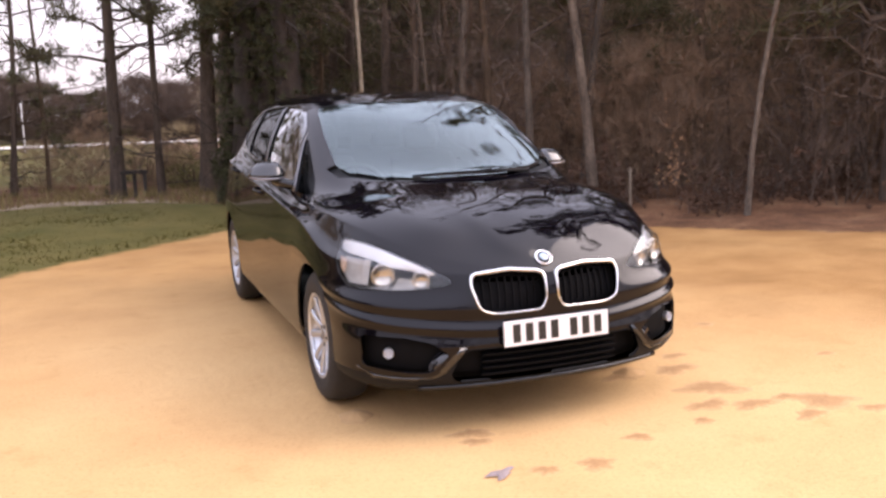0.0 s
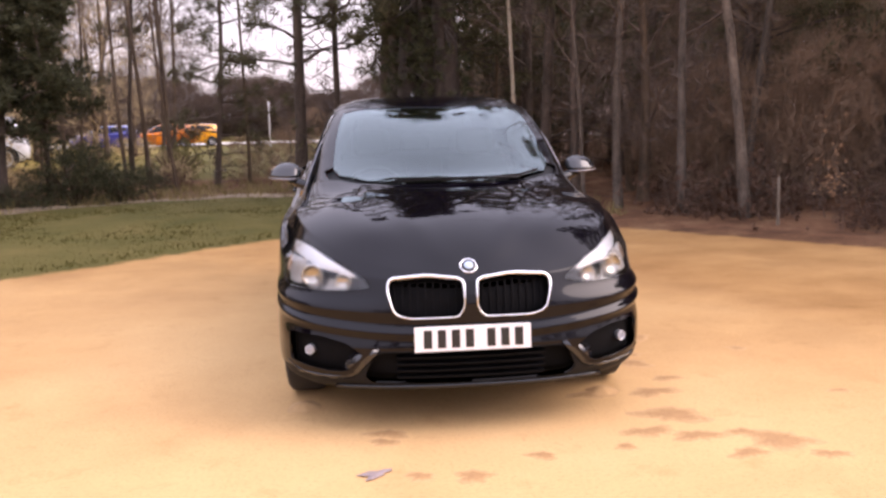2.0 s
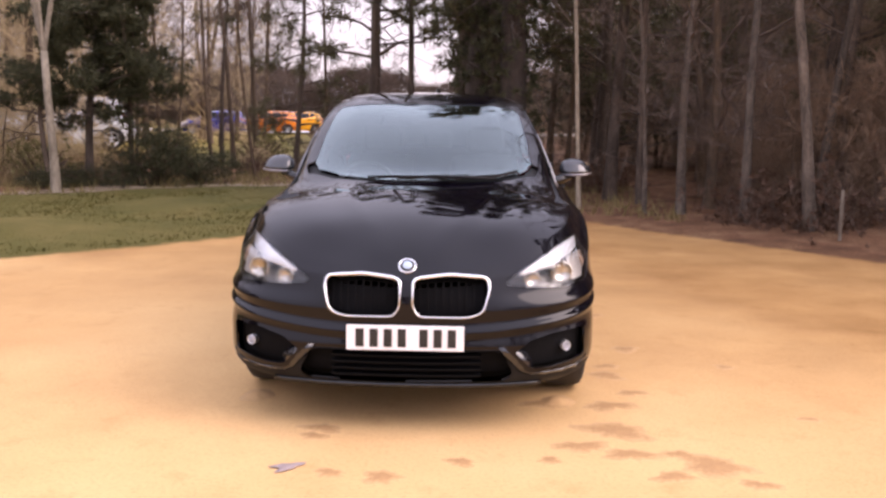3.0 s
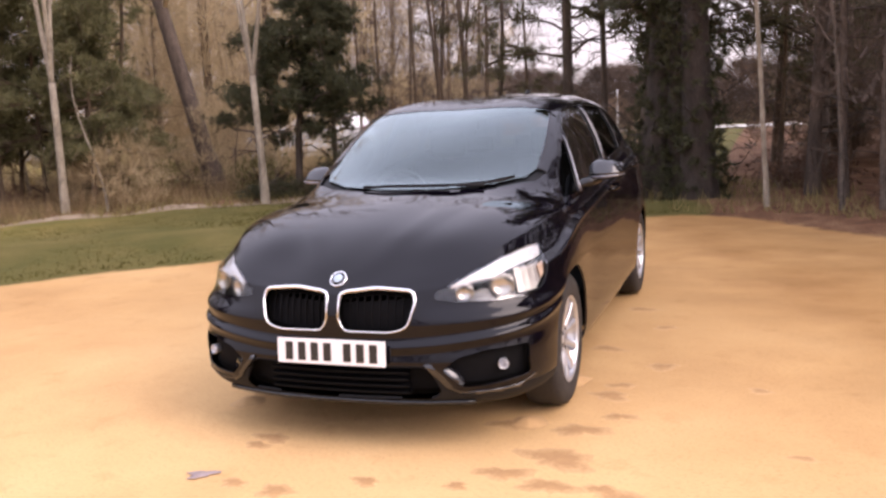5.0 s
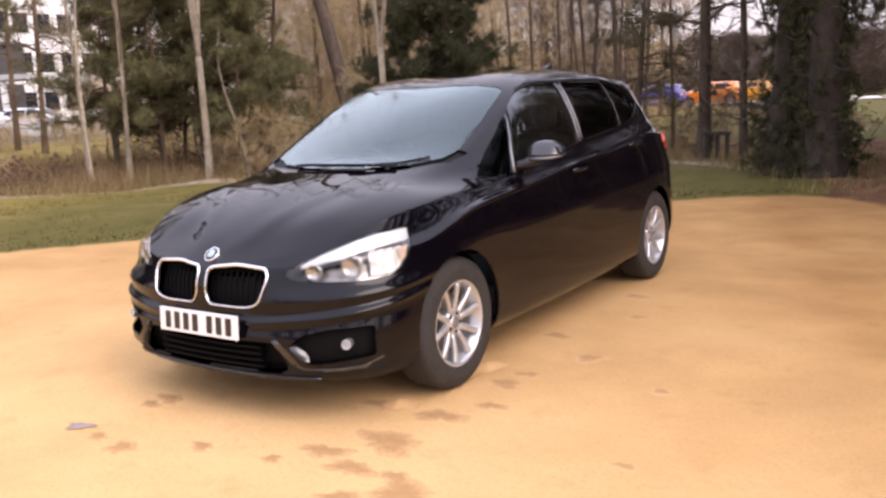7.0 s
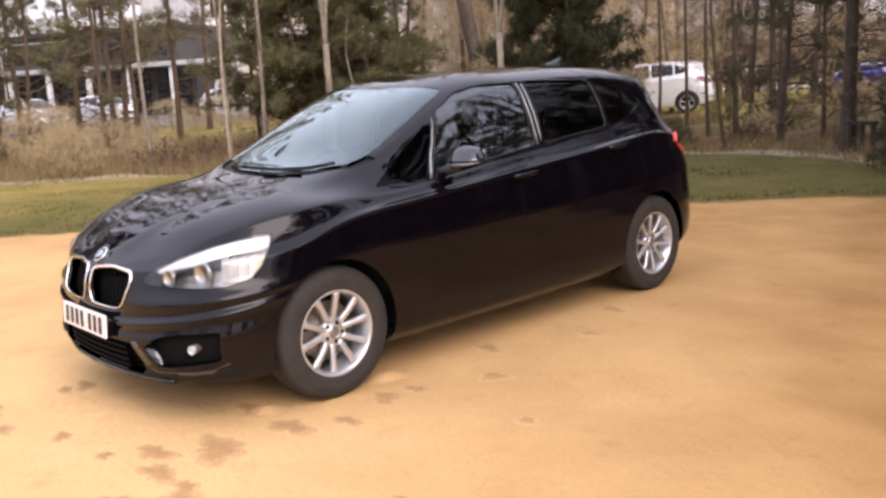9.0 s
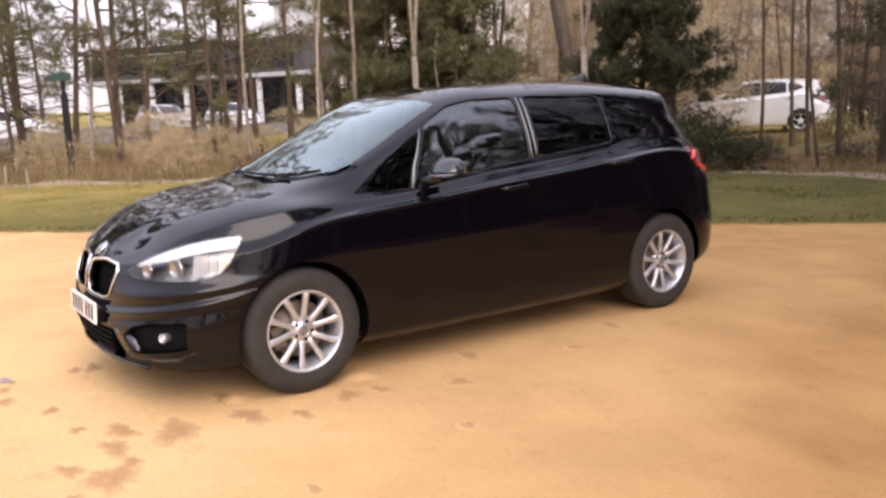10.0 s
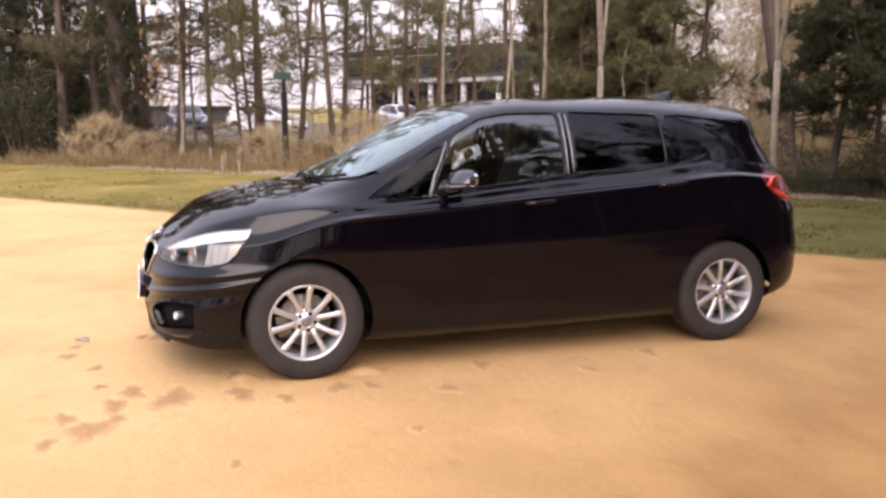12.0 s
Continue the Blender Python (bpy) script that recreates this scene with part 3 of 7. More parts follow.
def evergreen(seed, h=4.5, wide=1.7, clumps=900, leaf=.10, width=.012, count=22, low=.1, mat=None, label="dense dark evergreen shrub"):
    """A leafy evergreen with many stems, an uneven outline and gaps."""
    rng = random.Random(seed)
    sv, sf, lv, lf = [], [], [], []
    stems = []
    for _ in range(11):
        a = rng.uniform(0, 6.28)
        k = rng.uniform(.3, .85)
        top = Vector((math.cos(a) * wide * k, math.sin(a) * wide * k, h * rng.uniform(.6, 1)))
        pts = [Vector((top.x * .1, top.y * .1, -.1)), Vector((top.x * .35, top.y * .35, top.z * .35)), Vector((top.x * .7, top.y * .7, top.z * .7)), top]
        tube(sv, sf, pts, [.05, .04, .025, .01], 5)
        stems.append(pts)
    lumps = [Vector((rng.gauss(0, .5) * wide, rng.gauss(0, .5) * wide, h * rng.uniform(low + .1, .95))) for _ in range(26)]
    for _ in range(clumps):
        c = rng.choice(lumps)
        s = .30 * wide
        p = c + Vector((rng.gauss(0, s), rng.gauss(0, s), rng.gauss(0, s * .9)))
        rad = math.hypot(p.x, p.y)
        if p.z < low * h or p.z > h * 1.05 or rad > wide * (1.15 - .45 * (p.z / h) ** 2):
            continue
        for _ in range(max(1, count // 5)):
            tuft(lv, lf, rng, p + Vector((rng.gauss(0, .09), rng.gauss(0, .09), rng.gauss(0, .07))), 5, leaf, width)
    t = thing("evergreen_shrub", label, "shrub")
    placed("woody_base", mesh_of("shrub_stems", sv, sf), BARK_BROWN, t)
    placed("foliage", mesh_of("shrub_leaves", lv, lf, False), mat or EVERGREEN, t)
    return t


def brush(seed, h=1.3, wide=.8, stems=34, leaves=120, leaf=None, label="tangle of bare brown brushwood", twig=None, lev=1, leaf_low=0.0):
    rng = random.Random(seed)
    sv, sf, lv, lf = [], [], [], []
    for _ in range(stems):
        p = Vector((rng.gauss(0, wide * .4), rng.gauss(0, wide * .4), -.05))
        d = Vector((rng.gauss(0, .35), rng.gauss(0, .35), 1)).normalized()
        twiggy(rng, sv, sf, p, d, h * rng.uniform(.4, .8), .0065, lev, .5, 3)
    for _ in range(leaves):
        p = Vector((rng.gauss(0, wide * .5), rng.gauss(0, wide * .5), h * leaf_low + abs(rng.gauss(0, h * .35))))
        tuft(lv, lf, rng, p, 7, .065, .017)
    t = thing("brushwood", label, "shrub")
    placed("woody_base", mesh_of("brush_stems", sv, sf), twig or TWIG, t)
    if lf:
        placed("foliage", mesh_of("brush_leaves", lv, lf, False), leaf or DEAD_LEAF, t)
    return t


def thicket(seed, h=4.2, wide=2.0, stems=9, sprays=640, twig=None, label="dense brown thicket of bare twigs", width=.0045, length=.30):
    """A hazy mass of bare stems and fine twigs."""
    rng = random.Random(seed)
    tv, tf, lv, lf = [], [], [], []
    tube(tv, tf, bent_line(rng, (0, 0, -.1), h * .8, (.02, .02), .15, 6), [.03, .026, .02, .016, .012, .006], 5)
    for _ in range(stems):
        p = Vector((rng.gauss(0, wide * .4), rng.gauss(0, wide * .4), -.1))
        d = Vector((rng.gauss(0, .25), rng.gauss(0, .25), 1)).normalized()
        twiggy(rng, lv, lf, p, d, h * rng.uniform(.4, .7), .006, 0, .45, 3)
    twig_sprays(rng, lv, lf, .1, h * .95, wide, int(sprays * .8), length, width, 1.0)
    t = thing("thicket", label, "shrub")
    placed("trunk", mesh_of("thicket_stem", tv, tf), BARK_BROWN, t)
    placed("crown", mesh_of("thicket_crown", lv, lf), twig or TWIG_FINE, t)
    return t


def plant(source, x, y, turn=0.0, size=1.0, tall=1.0, used=set()):
    """Stands a tree or shrub at a place; the first use takes the built one, later ones are copies."""
    rng = random.Random(int(x * 131 + y * 977))
    lean = 2.0 if source.name.startswith(("pine", "bare")) else 0
    m = pose(x, y, gz(x, y) - .02, rng.gauss(0, lean), rng.gauss(0, lean), turn)
    if source.name in used:
        ob = copy_thing(source, m)
    else:
        used.add(source.name)
        ob = source
        ob.matrix_basis = m
    ob.scale = (size, size, size * tall)
    return ob


def make_wood():
    rng = random.Random(7)
    pines = [pine(11, 9.2, .13, .24, 2.1, 34, 6, ivy=30, count=48, width=.011), pine(12, 8.2, .11, .20, 2.0, 32, 6, dead=16, sway=.4, count=48, width=.011), pine(13, 8.8, .10, .26, 1.9, 30, 6, dead=20, sway=.35, count=48, width=.011), pine(14, 7.6, .08, .17, 1.8, 32, 6, dead=18, ivy=20, sway=.45, count=48, width=.011)]
    thick = [pine(21, 10.4, .25, .36, 1.8, 30, 8, 16, needles=EVERGREEN, bark=BARK_DARK, ivy=300, label="old pine with a thick dark trunk"), pine(22, 9.9, .23, .38, 1.7, 26, 8, 16, needles=EVERGREEN, bark=BARK_DARK, ivy=300, label="old pine with a thick dark trunk")]
    high = [pine(23, 14.5, .15, .16, 2.1, 52, 7, 18, label="tall dark pine in the wood", count=48, width=.012), pine(24, 13.2, .13, .15, 2.0, 48, 7, 18, label="tall dark pine in the wood", count=48, width=.012, sway=.3)]
    light = "young pine with open olive green needles"
    young = [pine(31, 6.6, .055, .24, 1.25, 22, 5, 10, needles=NEEDLES_LIGHT, bark=BARK_BROWN, label=light, needle=.16, width=.008, count=48, sway=.3),
             pine(32, 11.0, .075, .20, 1.55, 34, 5, 12, needles=NEEDLES_LIGHT, bark=BARK_BROWN, label=light, needle=.16, width=.008, count=48, sway=.35),
             pine(33, 5.6, .05, .19, 1.35, 44, 7, 6, needles=NEEDLES_LIGHT, bark=BARK_BROWN, label=light, needle=.17, width=.010, count=64, sway=.2)]
    birch = [bare_tree(41, 8.0, .052, 12, .22, sway=.4), bare_tree(42, 7.2, .044, 10, .26, lean=(.02, .01), sway=.4), bare_tree(43, 8.2, .058, 12, .24, sway=.5), bare_tree(44, 6.6, .034, 9, .28, lean=(-.03, .02), sway=.4)]
    brown = [bare_tree(51, 7, .09, 14, .2, bark=BARK_BROWN, label="bare tree with brown bark and fine twigs", levels=2, sway=.3, haze=320), bare_tree(52, 6.4, .075, 13, .18, bark=BARK_BROWN, label="bare tree with brown bark and fine twigs", levels=2, spread=.7, sway=.3, haze=320)]
    poles = [bare_tree(53, 9, .055, 8, .4, lean=(.05, 0), bark=BARK_BROWN, label="thin bare tree with a slanting brown trunk", levels=2, sway=.3, haze=50), bare_tree(54, 8.5, .045, 8, .35, lean=(-.07, .03), bark=BARK_BROWN, label="thin bare tree with a slanting brown trunk", levels=2, sway=.35, haze=50)]
    forked = forked_tree(48)
    tan = [bare_tree(62, 5.6, .07, 16, .08, bark=BARK_BROWN, label="bare tree with a haze of tan twigs", levels=1, twig=TWIG_TAN, spread=.8, haze=320, haze_wide=2.3), bare_tree(61, 6.4, .09, 18, .10, bark=BARK_BROWN, label="bare tree with a haze of tan twigs", levels=1, twig=TWIG_TAN, spread=.7, haze=360, haze_wide=2.6)]
    hedge = [thicket(64), thicket(65, 3.4, 2.2, 14, 700), thicket(66, 5.2, 1.8, 12, 760)]
    far_hedge = [thicket(71, 4.6, 2.4, 6, 1300, TWIG_DUSK, "dark brown hedge beyond the field", .010, .7), thicket(72, 5.4, 2.2, 6, 1300, TWIG_DUSK, "dark brown hedge beyond the field", .010, .7)]
    warm = [thicket(67, 2.4, 1.5, 14, 300, TWIG_TAN, "tan thicket of bare twigs", .007, .32), thicket(68, 1.5, 1.2, 14, 220, TWIG_TAN, "low tan thicket of bare twigs", .007, .32)]
    dusk = [thicket(69, 3.2, 1.7, 12, 640, TWIG_RED, "reddish brown thicket in the wood"), thicket(70, 2.0, 1.5, 12, 520, TWIG_RED, "reddish brown thicket in the wood")]
    ash = [bare_tree(45, 8.0, .060, 10, .3, sway=.5, levels=2, bark=BARK_DIM, label="slender bare tree with grey-brown bark"), bare_tree(46, 7.4, .048, 9, .3, lean=(.06, .03), sway=.45, levels=2, bark=BARK_DIM, label="slender bare tree with grey-brown bark"), bare_tree(47, 7.0, .038, 9, .3, lean=(-.07, .03), sway=.5, bark=BARK_DIM, label="slender bare tree with grey-brown bark")]
    leaning = bare_tree(71, 9.5, .19, 9, .4, lean=(-.13, -.10), bark=BARK_PINE, label="leaning tree with a stout brown trunk", levels=3, sway=.08, twig=TWIG_TAN)
    far_green = evergreen(85, 4.8, 1.8, 620, .17, .030, 14)
    small = "small dark pine with low drooping boughs"
    airy = [pine(86, 4.4, .075, .33, 1.3, 35, 8, 8, needles=EVERGREEN, label=small, needle=.13, width=.010, count=64, sway=.25), pine(87, 3.9, .06, .36, 1.15, 29, 8, 8, needles=EVERGREEN, label=small, needle=.13, width=.010, count=64, sway=.3)]
    broad = pine(88, 6.8, .13, .38, 1.25, 32, 8, 10, label="broad dark pine with foliage low on its trunk", count=64, width=.012, ivy=40)
    sparse = [pine(15, 8.6, .085, .42, 1.3, 15, 4, 14, label="slim pine with a few tufts of needles", sway=.35, count=48), pine(16, 7.8, .07, .38, 1.2, 14, 4, 16, label="slim pine with a few tufts of needles", sway=.45, count=48)]
    bush = [evergreen(81, 4.8, 1.9, 3000, .085, .0115, 25, .02), evergreen(82, 3.4, 1.5, 1100), evergreen(83, 2.2, 1.2, 800)]
    scrub = [brush(91), brush(92, 1.8, 1.0, 40, 60), brush(93, .8, .7, 26, 260, label="low brown bracken and dead leaves"), brush(94, 2.6, 1.1, 34, 30, label="tall bare brown thicket", lev=1)]
    rust = brush(95, 2.4, .5, 10, 60, RUST_LEAF, "thin sapling with rust-coloured leaves", TWIG, 2, .35)
    low_green = [evergreen(84, .8, .8, 420, .09, .02, 9, .02, SCRUB_GREEN, "low scrub with yellow-green leaves")]
    # trunks that stand out one by one: kind, x, y, turn, size, height
    for kind, x, y, turn, size, tall in [
        (pines[0], -1.48, 11.4, 20, .85, 1.15), (sparse[0], -4.47, 15.0, 80, .8, 1.2), (poles[0], -2.6, 13.1, 60, .7, 1.0), (sparse[1], -5.6, 16.2, 120, .8, 1.2), (forked, -6.0, 8.6, -15, 1.0, 1.0),
        (ash[0], 3.16, 7.5, 150, 1.0, 1.0), (ash[0], 3.74, 6.6, 200, 1.0, 1.0), (ash[0], 4.32, 5.95, 250, 1.1, 1.1),
        (ash[2], 5.35, 4.2, 130, .9, 1.1), (birch[3], 1.82, 7.9, 60, 1.0, 1.1), (ash[2], 2.68, 7.55, 20, .8, 1.1), (thick[0], .30, 9.2, 0, 1.0, 1.0), (thick[1], .93, 8.75, 70, 1.0, 1.0),
        (forked, -8.7, 7.0, 150, 1.0, 1.0), (birch[1], -10.4, 6.65, 250, 1.1, 1.0), (birch[3], -11.4, 6.5, 110, 1.1, 1.0), (birch[3], -8.45, 7.68, 30, .8, .5), (birch[2], -11.8, 7.4, 160, .9, 1.0), (birch[1], -10.5, 5.95, 40, .8, .9),
        (leaning, -8.65, 11.2, -20, 1.0, 1.0), (poles[1], -5.0, 13.4, 0, .9, 1.0), (poles[0], -4.7, 13.9, 130, .9, 1.0), (poles[1], -7.2, 15.0, 200, .9, 1.0),
        (poles[0], -6.9, 15.7, 45, .8, 1.0), (pines[3], -3.15, 12.6, 0, .72, 1.1), (dusk[1], -2.7, 13.7, 0, .5, 1.0), (dusk[1], -1.9, 14.2, 90, .55, 1.0), (dusk[1], -.7, 13.4, 40, .5, 1.0), (dusk[0], -1.6, 17.5, 40, .5, 1.0), (poles[1], -3.7, 11.7, 75, .7, 1.0), (thick[1], -19.2, -1.3, 10, 1.15, 1.0), (pines[0], -20.3, -.75, 100, 1.2, 1.0), (pines[1], -20.0, .2, 200, 1.1, 1.0), (pines[0], -20.0, -2.8, 50, 1.0, 1.0), (thick[0], -21.0, -4.6, 90, 1.0, 1.0),
        (bush[2], -20.2, -3.9, 10, 1.1, 1.0), (bush[2], -22.0, -1.9, 10, 1.2, 1.0), (sparse[0], 2.4, 8.9, 10, 1.1, 1.0), (sparse[1], 2.75, 8.3, 60, .9, 1.0),
        (airy[0], -5.95, 9.7, 0, 1.0, 1.0), (airy[1], -5.35, 9.95, 70, .9, 1.0), (airy[1], -6.55, 9.6, 200, .85, .95), (bush[2], -4.95, 10.1, 50, .7, .72), (bush[2], -4.4, 10.5, 110, .6, .5), (bush[2], -5.7, 9.6, 150, .6, .34), (bush[2], -6.4, 9.5, 20, .55, .30), (broad, .05, 9.65, 30, 1.0, 1.0), (sparse[1], -.8, 11.3, 60, .95, 1.0), (high[0], .01, 11.5, 30, .92, 1.0), (high[1], .72, 10.9, 120, .95, 1.0), (bush[2], .5, 9.2, 140, .55, .7),
        (thick[1], .62, 9.0, 200, .8, 1.0), (young[2], 4.7, 16.6, 0, 1.0, 1.0), (tan[0], 5.6, 18.6, 0, .9, .8), (young[2], 5.9, 17.6, 90, 1.0, 1.0), (tan[1], 4.6, 19.5, 50, .9, .8),
        (scrub[0], 6.6, 6.4, 20, .8, .9), (scrub[1], 7.2, 8.2, 90, .8, .9), (scrub[3], 8.4, 7.0, 200, .8, .8),
        (bush[0], -23.5, -3.2, 30, 1.2, 1.2), (bush[1], -22.5, -4.8, 80, 1.2, 1.2),
        (rust, -18.3, -.3, 0, 1.0, 1.8), (rust, 4.95, 5.1, 40, .42, 1.0),
    ]:
        plant(kind, x, y, turn, size, tall)
    # young pines along the verge towards the building
    for k, x, y, size in ((2, -10.6, 7.6, .85), (2, -9.3, 8.4, .9), (2, -9.0, 8.0, .8), (2, -11.6, 7.3, .8), (0, -10.0, 9.0, 1.0), (0, -9.7, 9.4, 1.0), (2, -12.1, 8.8, .9), (2, -10.2, 8.2, .9), (2, -11.0, 8.4, .8),
                          (1, -16.3, 3.75, 1.0), (0, -17.0, 4.5, 1.0), (1, -18.3, 6.2, 1.0), (1, -20.2, 8.2, 1.1), (0, -15.2, 5.6, .9), (1, -19.4, 3.4, 1.0), (0, -17.6, 1.9, 1.0), (1, -18.2, .9, 1.0),
                          (1, -20.8, 2.4, 1.1), (0, -16.4, 1.5, .9), (1, -22.6, 5.4, 1.2), (1, -19.0, 7.4, 1.0), (1, -21.5, 10.5, 1.1), (0, -23.6, 9.0, 1.1),
                          (1, -24, 3, 1.25), (1, -25, 7, 1.2), (1, -26, 11.2, 1.25), (1, -27, 14.5, 1.25), (1, -24.5, -.6, 1.25), (1, -23, 13, 1.15)):
        plant(young[k], x, y, rng.uniform(0, 360), size * rng.uniform(.95, 1.1))

    def scatter(kinds, n, xr, yr, depth, size=(.8, 1.2), gap=.8, keep=None):
        done, tries = [], 0
        while len(done) < n and tries < n * 60:
            tries += 1
            x, y = rng.uniform(*xr), rng.uniform(*yr)
            d = -float(edge_distance(WOOD_EDGE, np.float64(x), np.float64(y)))
            if not depth[0] < d < depth[1] or (keep and not keep(x, y)):
                continue
            if any((x - a) ** 2 + (y - b) ** 2 < gap * gap for a, b in done):
                continue
            done.append((x, y))
            plant(rng.choice(kinds), x, y, rng.uniform(0, 360), rng.uniform(*size), rng.uniform(.9, 1.15))
    def east(x, y):
        """The wood's own side, but for a thin gap towards a lit clearing."""
        return x > 1.6 and (y > 16 or (abs(x + .3 - .246 * (y + 4.5)) > .8 and abs(x - .75 - .268 * (y - 1.2)) > .6))

    def open_view(x, y):
        """Keeps the gaps through which the far vehicles show."""
        for (ax, ay), (bx, by), w in (((4.5, -2.2), (-11.3, 21.4), 1.2), ((5.0, -1.7), (-11.8, 21.0), 1.0), ((-.2, -4.6), (-6.2, 33), .9), ((2.8, -3.6), (-6.2, 33), .9), ((-.2, -4.6), (-10.5, 34), .8)):
            dx, dy = bx - ax, by - ay
            k = ((x - ax) * dx + (y - ay) * dy) / (dx * dx + dy * dy)
            if 0 < k < 1 and math.hypot(x - ax - k * dx, y - ay - k * dy) < w:
                return False
        return True
    # the deep wood on one side
    scatter(high, 4, (2.6, 6), (8, 16), (2.5, 8), (.7, .85), gap=1.3, keep=east)
    scatter(pines, 9, (5.5, 14), (2.5, 16), (1.6, 7), (.65, .85), gap=1.4, keep=east)
    scatter(pines, 24, (2, 26), (2.5, 30), (5, 14), gap=1.4, keep=east)
    scatter(ash + brown + poles, 26, (2, 22), (2.5, 26), (.4, 10), gap=1.0, keep=east)
    scatter([far_green], 12, (2.5, 32), (3, 34), (4.0, 15), (.9, 1.5), gap=1.8, keep=east)
    scatter([far_green], 5, (3, 34), (6, 40), (13, 26), (1.5, 2.2), gap=2.5, keep=east)
    scatter(hedge, 40, (2.5, 32), (3, 36), (5.0, 22), (.8, 1.25), gap=1.6, keep=east)
    scatter(dusk, 40, (2, 22), (2.5, 26), (2.0, 9), (.8, 1.3), gap=1.0, keep=east)
    scatter([scrub[3], scrub[1]], 6, (1.8, 24), (2.5, 28), (.8, 9), (.9, 1.4), gap=1.0, keep=east)
    scatter([scrub[2]], 26, (1.5, 18), (2.5, 22), (.15, 4.5), (.6, 1.1), gap=.5, keep=east)
    # tall pines, mostly out of view, added sunwards to shade sand behind the car
    for x, y, size in ((7.4, 3.9, 1.2), (9.0, 4.4, 1.3), (10.6, 3.5, 1.25), (12.6, 4.2, 1.35), (8.2, 6.1, 1.3), (14.5, 3.6, 1.4)):
        plant(rng.choice(high), x, y, rng.uniform(0, 360), size)
    # the thin belt behind and along the verge
    belt = lambda x, y: x < 1.2 and open_view(x, y)
    scatter(poles, 4, (-12, 1), (13, 26), (2.5, 10), gap=2.2, keep=lambda x, y: belt(x, y) and x < -3.5)
    scatter(tan, 10, (-20, -8), (14, 28), (3, 15), (.9, 1.2), gap=1.6, keep=belt)
    for x, y, size in ((-12.0, 11.6, .9), (-11.0, 12.6, .85), (-12.3, 14.2, 1.0), (-10.2, 13.6, .9), (-13.2, 15.4, 1.0)):
        plant(rng.choice(tan), x, y, rng.uniform(0, 360), size)
    scatter(brown + poles, 5, (-16, 0), (14, 28), (3, 13), (.6, .85), gap=1.6, keep=lambda x, y: belt(x, y) and (x < -3.5 or y > 25))
    scatter(birch, 8, (-26, -12), (-2, 12), (1.2, 7), (.7, 1.1), gap=1.5, keep=belt)
    scatter([scrub[2], warm[1]], 18, (-24, 1), (-6, 16), (.4, 4.5), (.5, .8), gap=.9, keep=belt)
    scatter(warm, 14, (-10, 0), (13.0, 18), (1.0, 7), (.28, .45), gap=1.0, keep=belt)
    scatter(warm, 10, (-16, -7), (9, 20), (1.5, 8), (.7, 1.1), gap=1.5, keep=belt)
    scatter(low_green, 12, (-10, 0), (9, 24), (1.0, 9), (.6, 1.0), gap=1.2, keep=belt)
    scatter(pines, 7, (-32, -19), (-22, 0), (3.5, 13), (1.0, 1.3), gap=2.0, keep=lambda x, y: y < -1.5)
    # hedges behind the far road, and scrub at the field's near side
    for k in range(34):
        x = -46 + 62 * k / 33
        plant(rng.choice(far_hedge), x, 53 + 5 * rng.random() + .008 * x * x, rng.uniform(0, 360), rng.uniform(.9, 1.2), rng.uniform(.60, .82))
    for k in range(6):
        plant(rng.choice(warm), -16 + 7 * k / 5, 29.2 + 1.6 * rng.random(), rng.uniform(0, 360), rng.uniform(.55, .85), .62)
    # brown haze of trees beyond the parked silver car
    for k in range(22):
        plant(rng.choice(tan + brown), -22 + 13 * k / 21 + rng.uniform(-.6, .6), 25 + 9 * rng.random(), rng.uniform(0, 360), rng.uniform(1.1, 1.45))
    # low scrub between the trees and the far parking
    for k in range(26):
        plant(rng.choice(warm), -27 - 3 * rng.random(), -7 + 32 * k / 25, rng.uniform(0, 360), rng.uniform(.6, .9), .62)
    # the ring of wood on the open side of the car park, and far beyond the field
    for k in range(34):
        a = radians(-112 + 118 * k / 33)
        d = rng.uniform(23, 31)
        plant(rng.choice(pines[1:3] + [far_green] + poles), d * math.cos(a), -3 + d * math.sin(a), rng.uniform(0, 360), rng.uniform(.9, 1.3))
    for k in range(26):
        x = -42 + 66 * k / 25
        plant(rng.choice(poles + brown), x, 60 + 14 * rng.random() + .012 * x * x, rng.uniform(0, 360), rng.uniform(.45, .75))
    for k in range(16):
        plant(rng.choice(pines[:2] + brown + birch), rng.uniform(-78, -58), -20 + 70 * k / 15, rng.uniform(0, 360), rng.uniform(.9, 1.4))


make_wood()


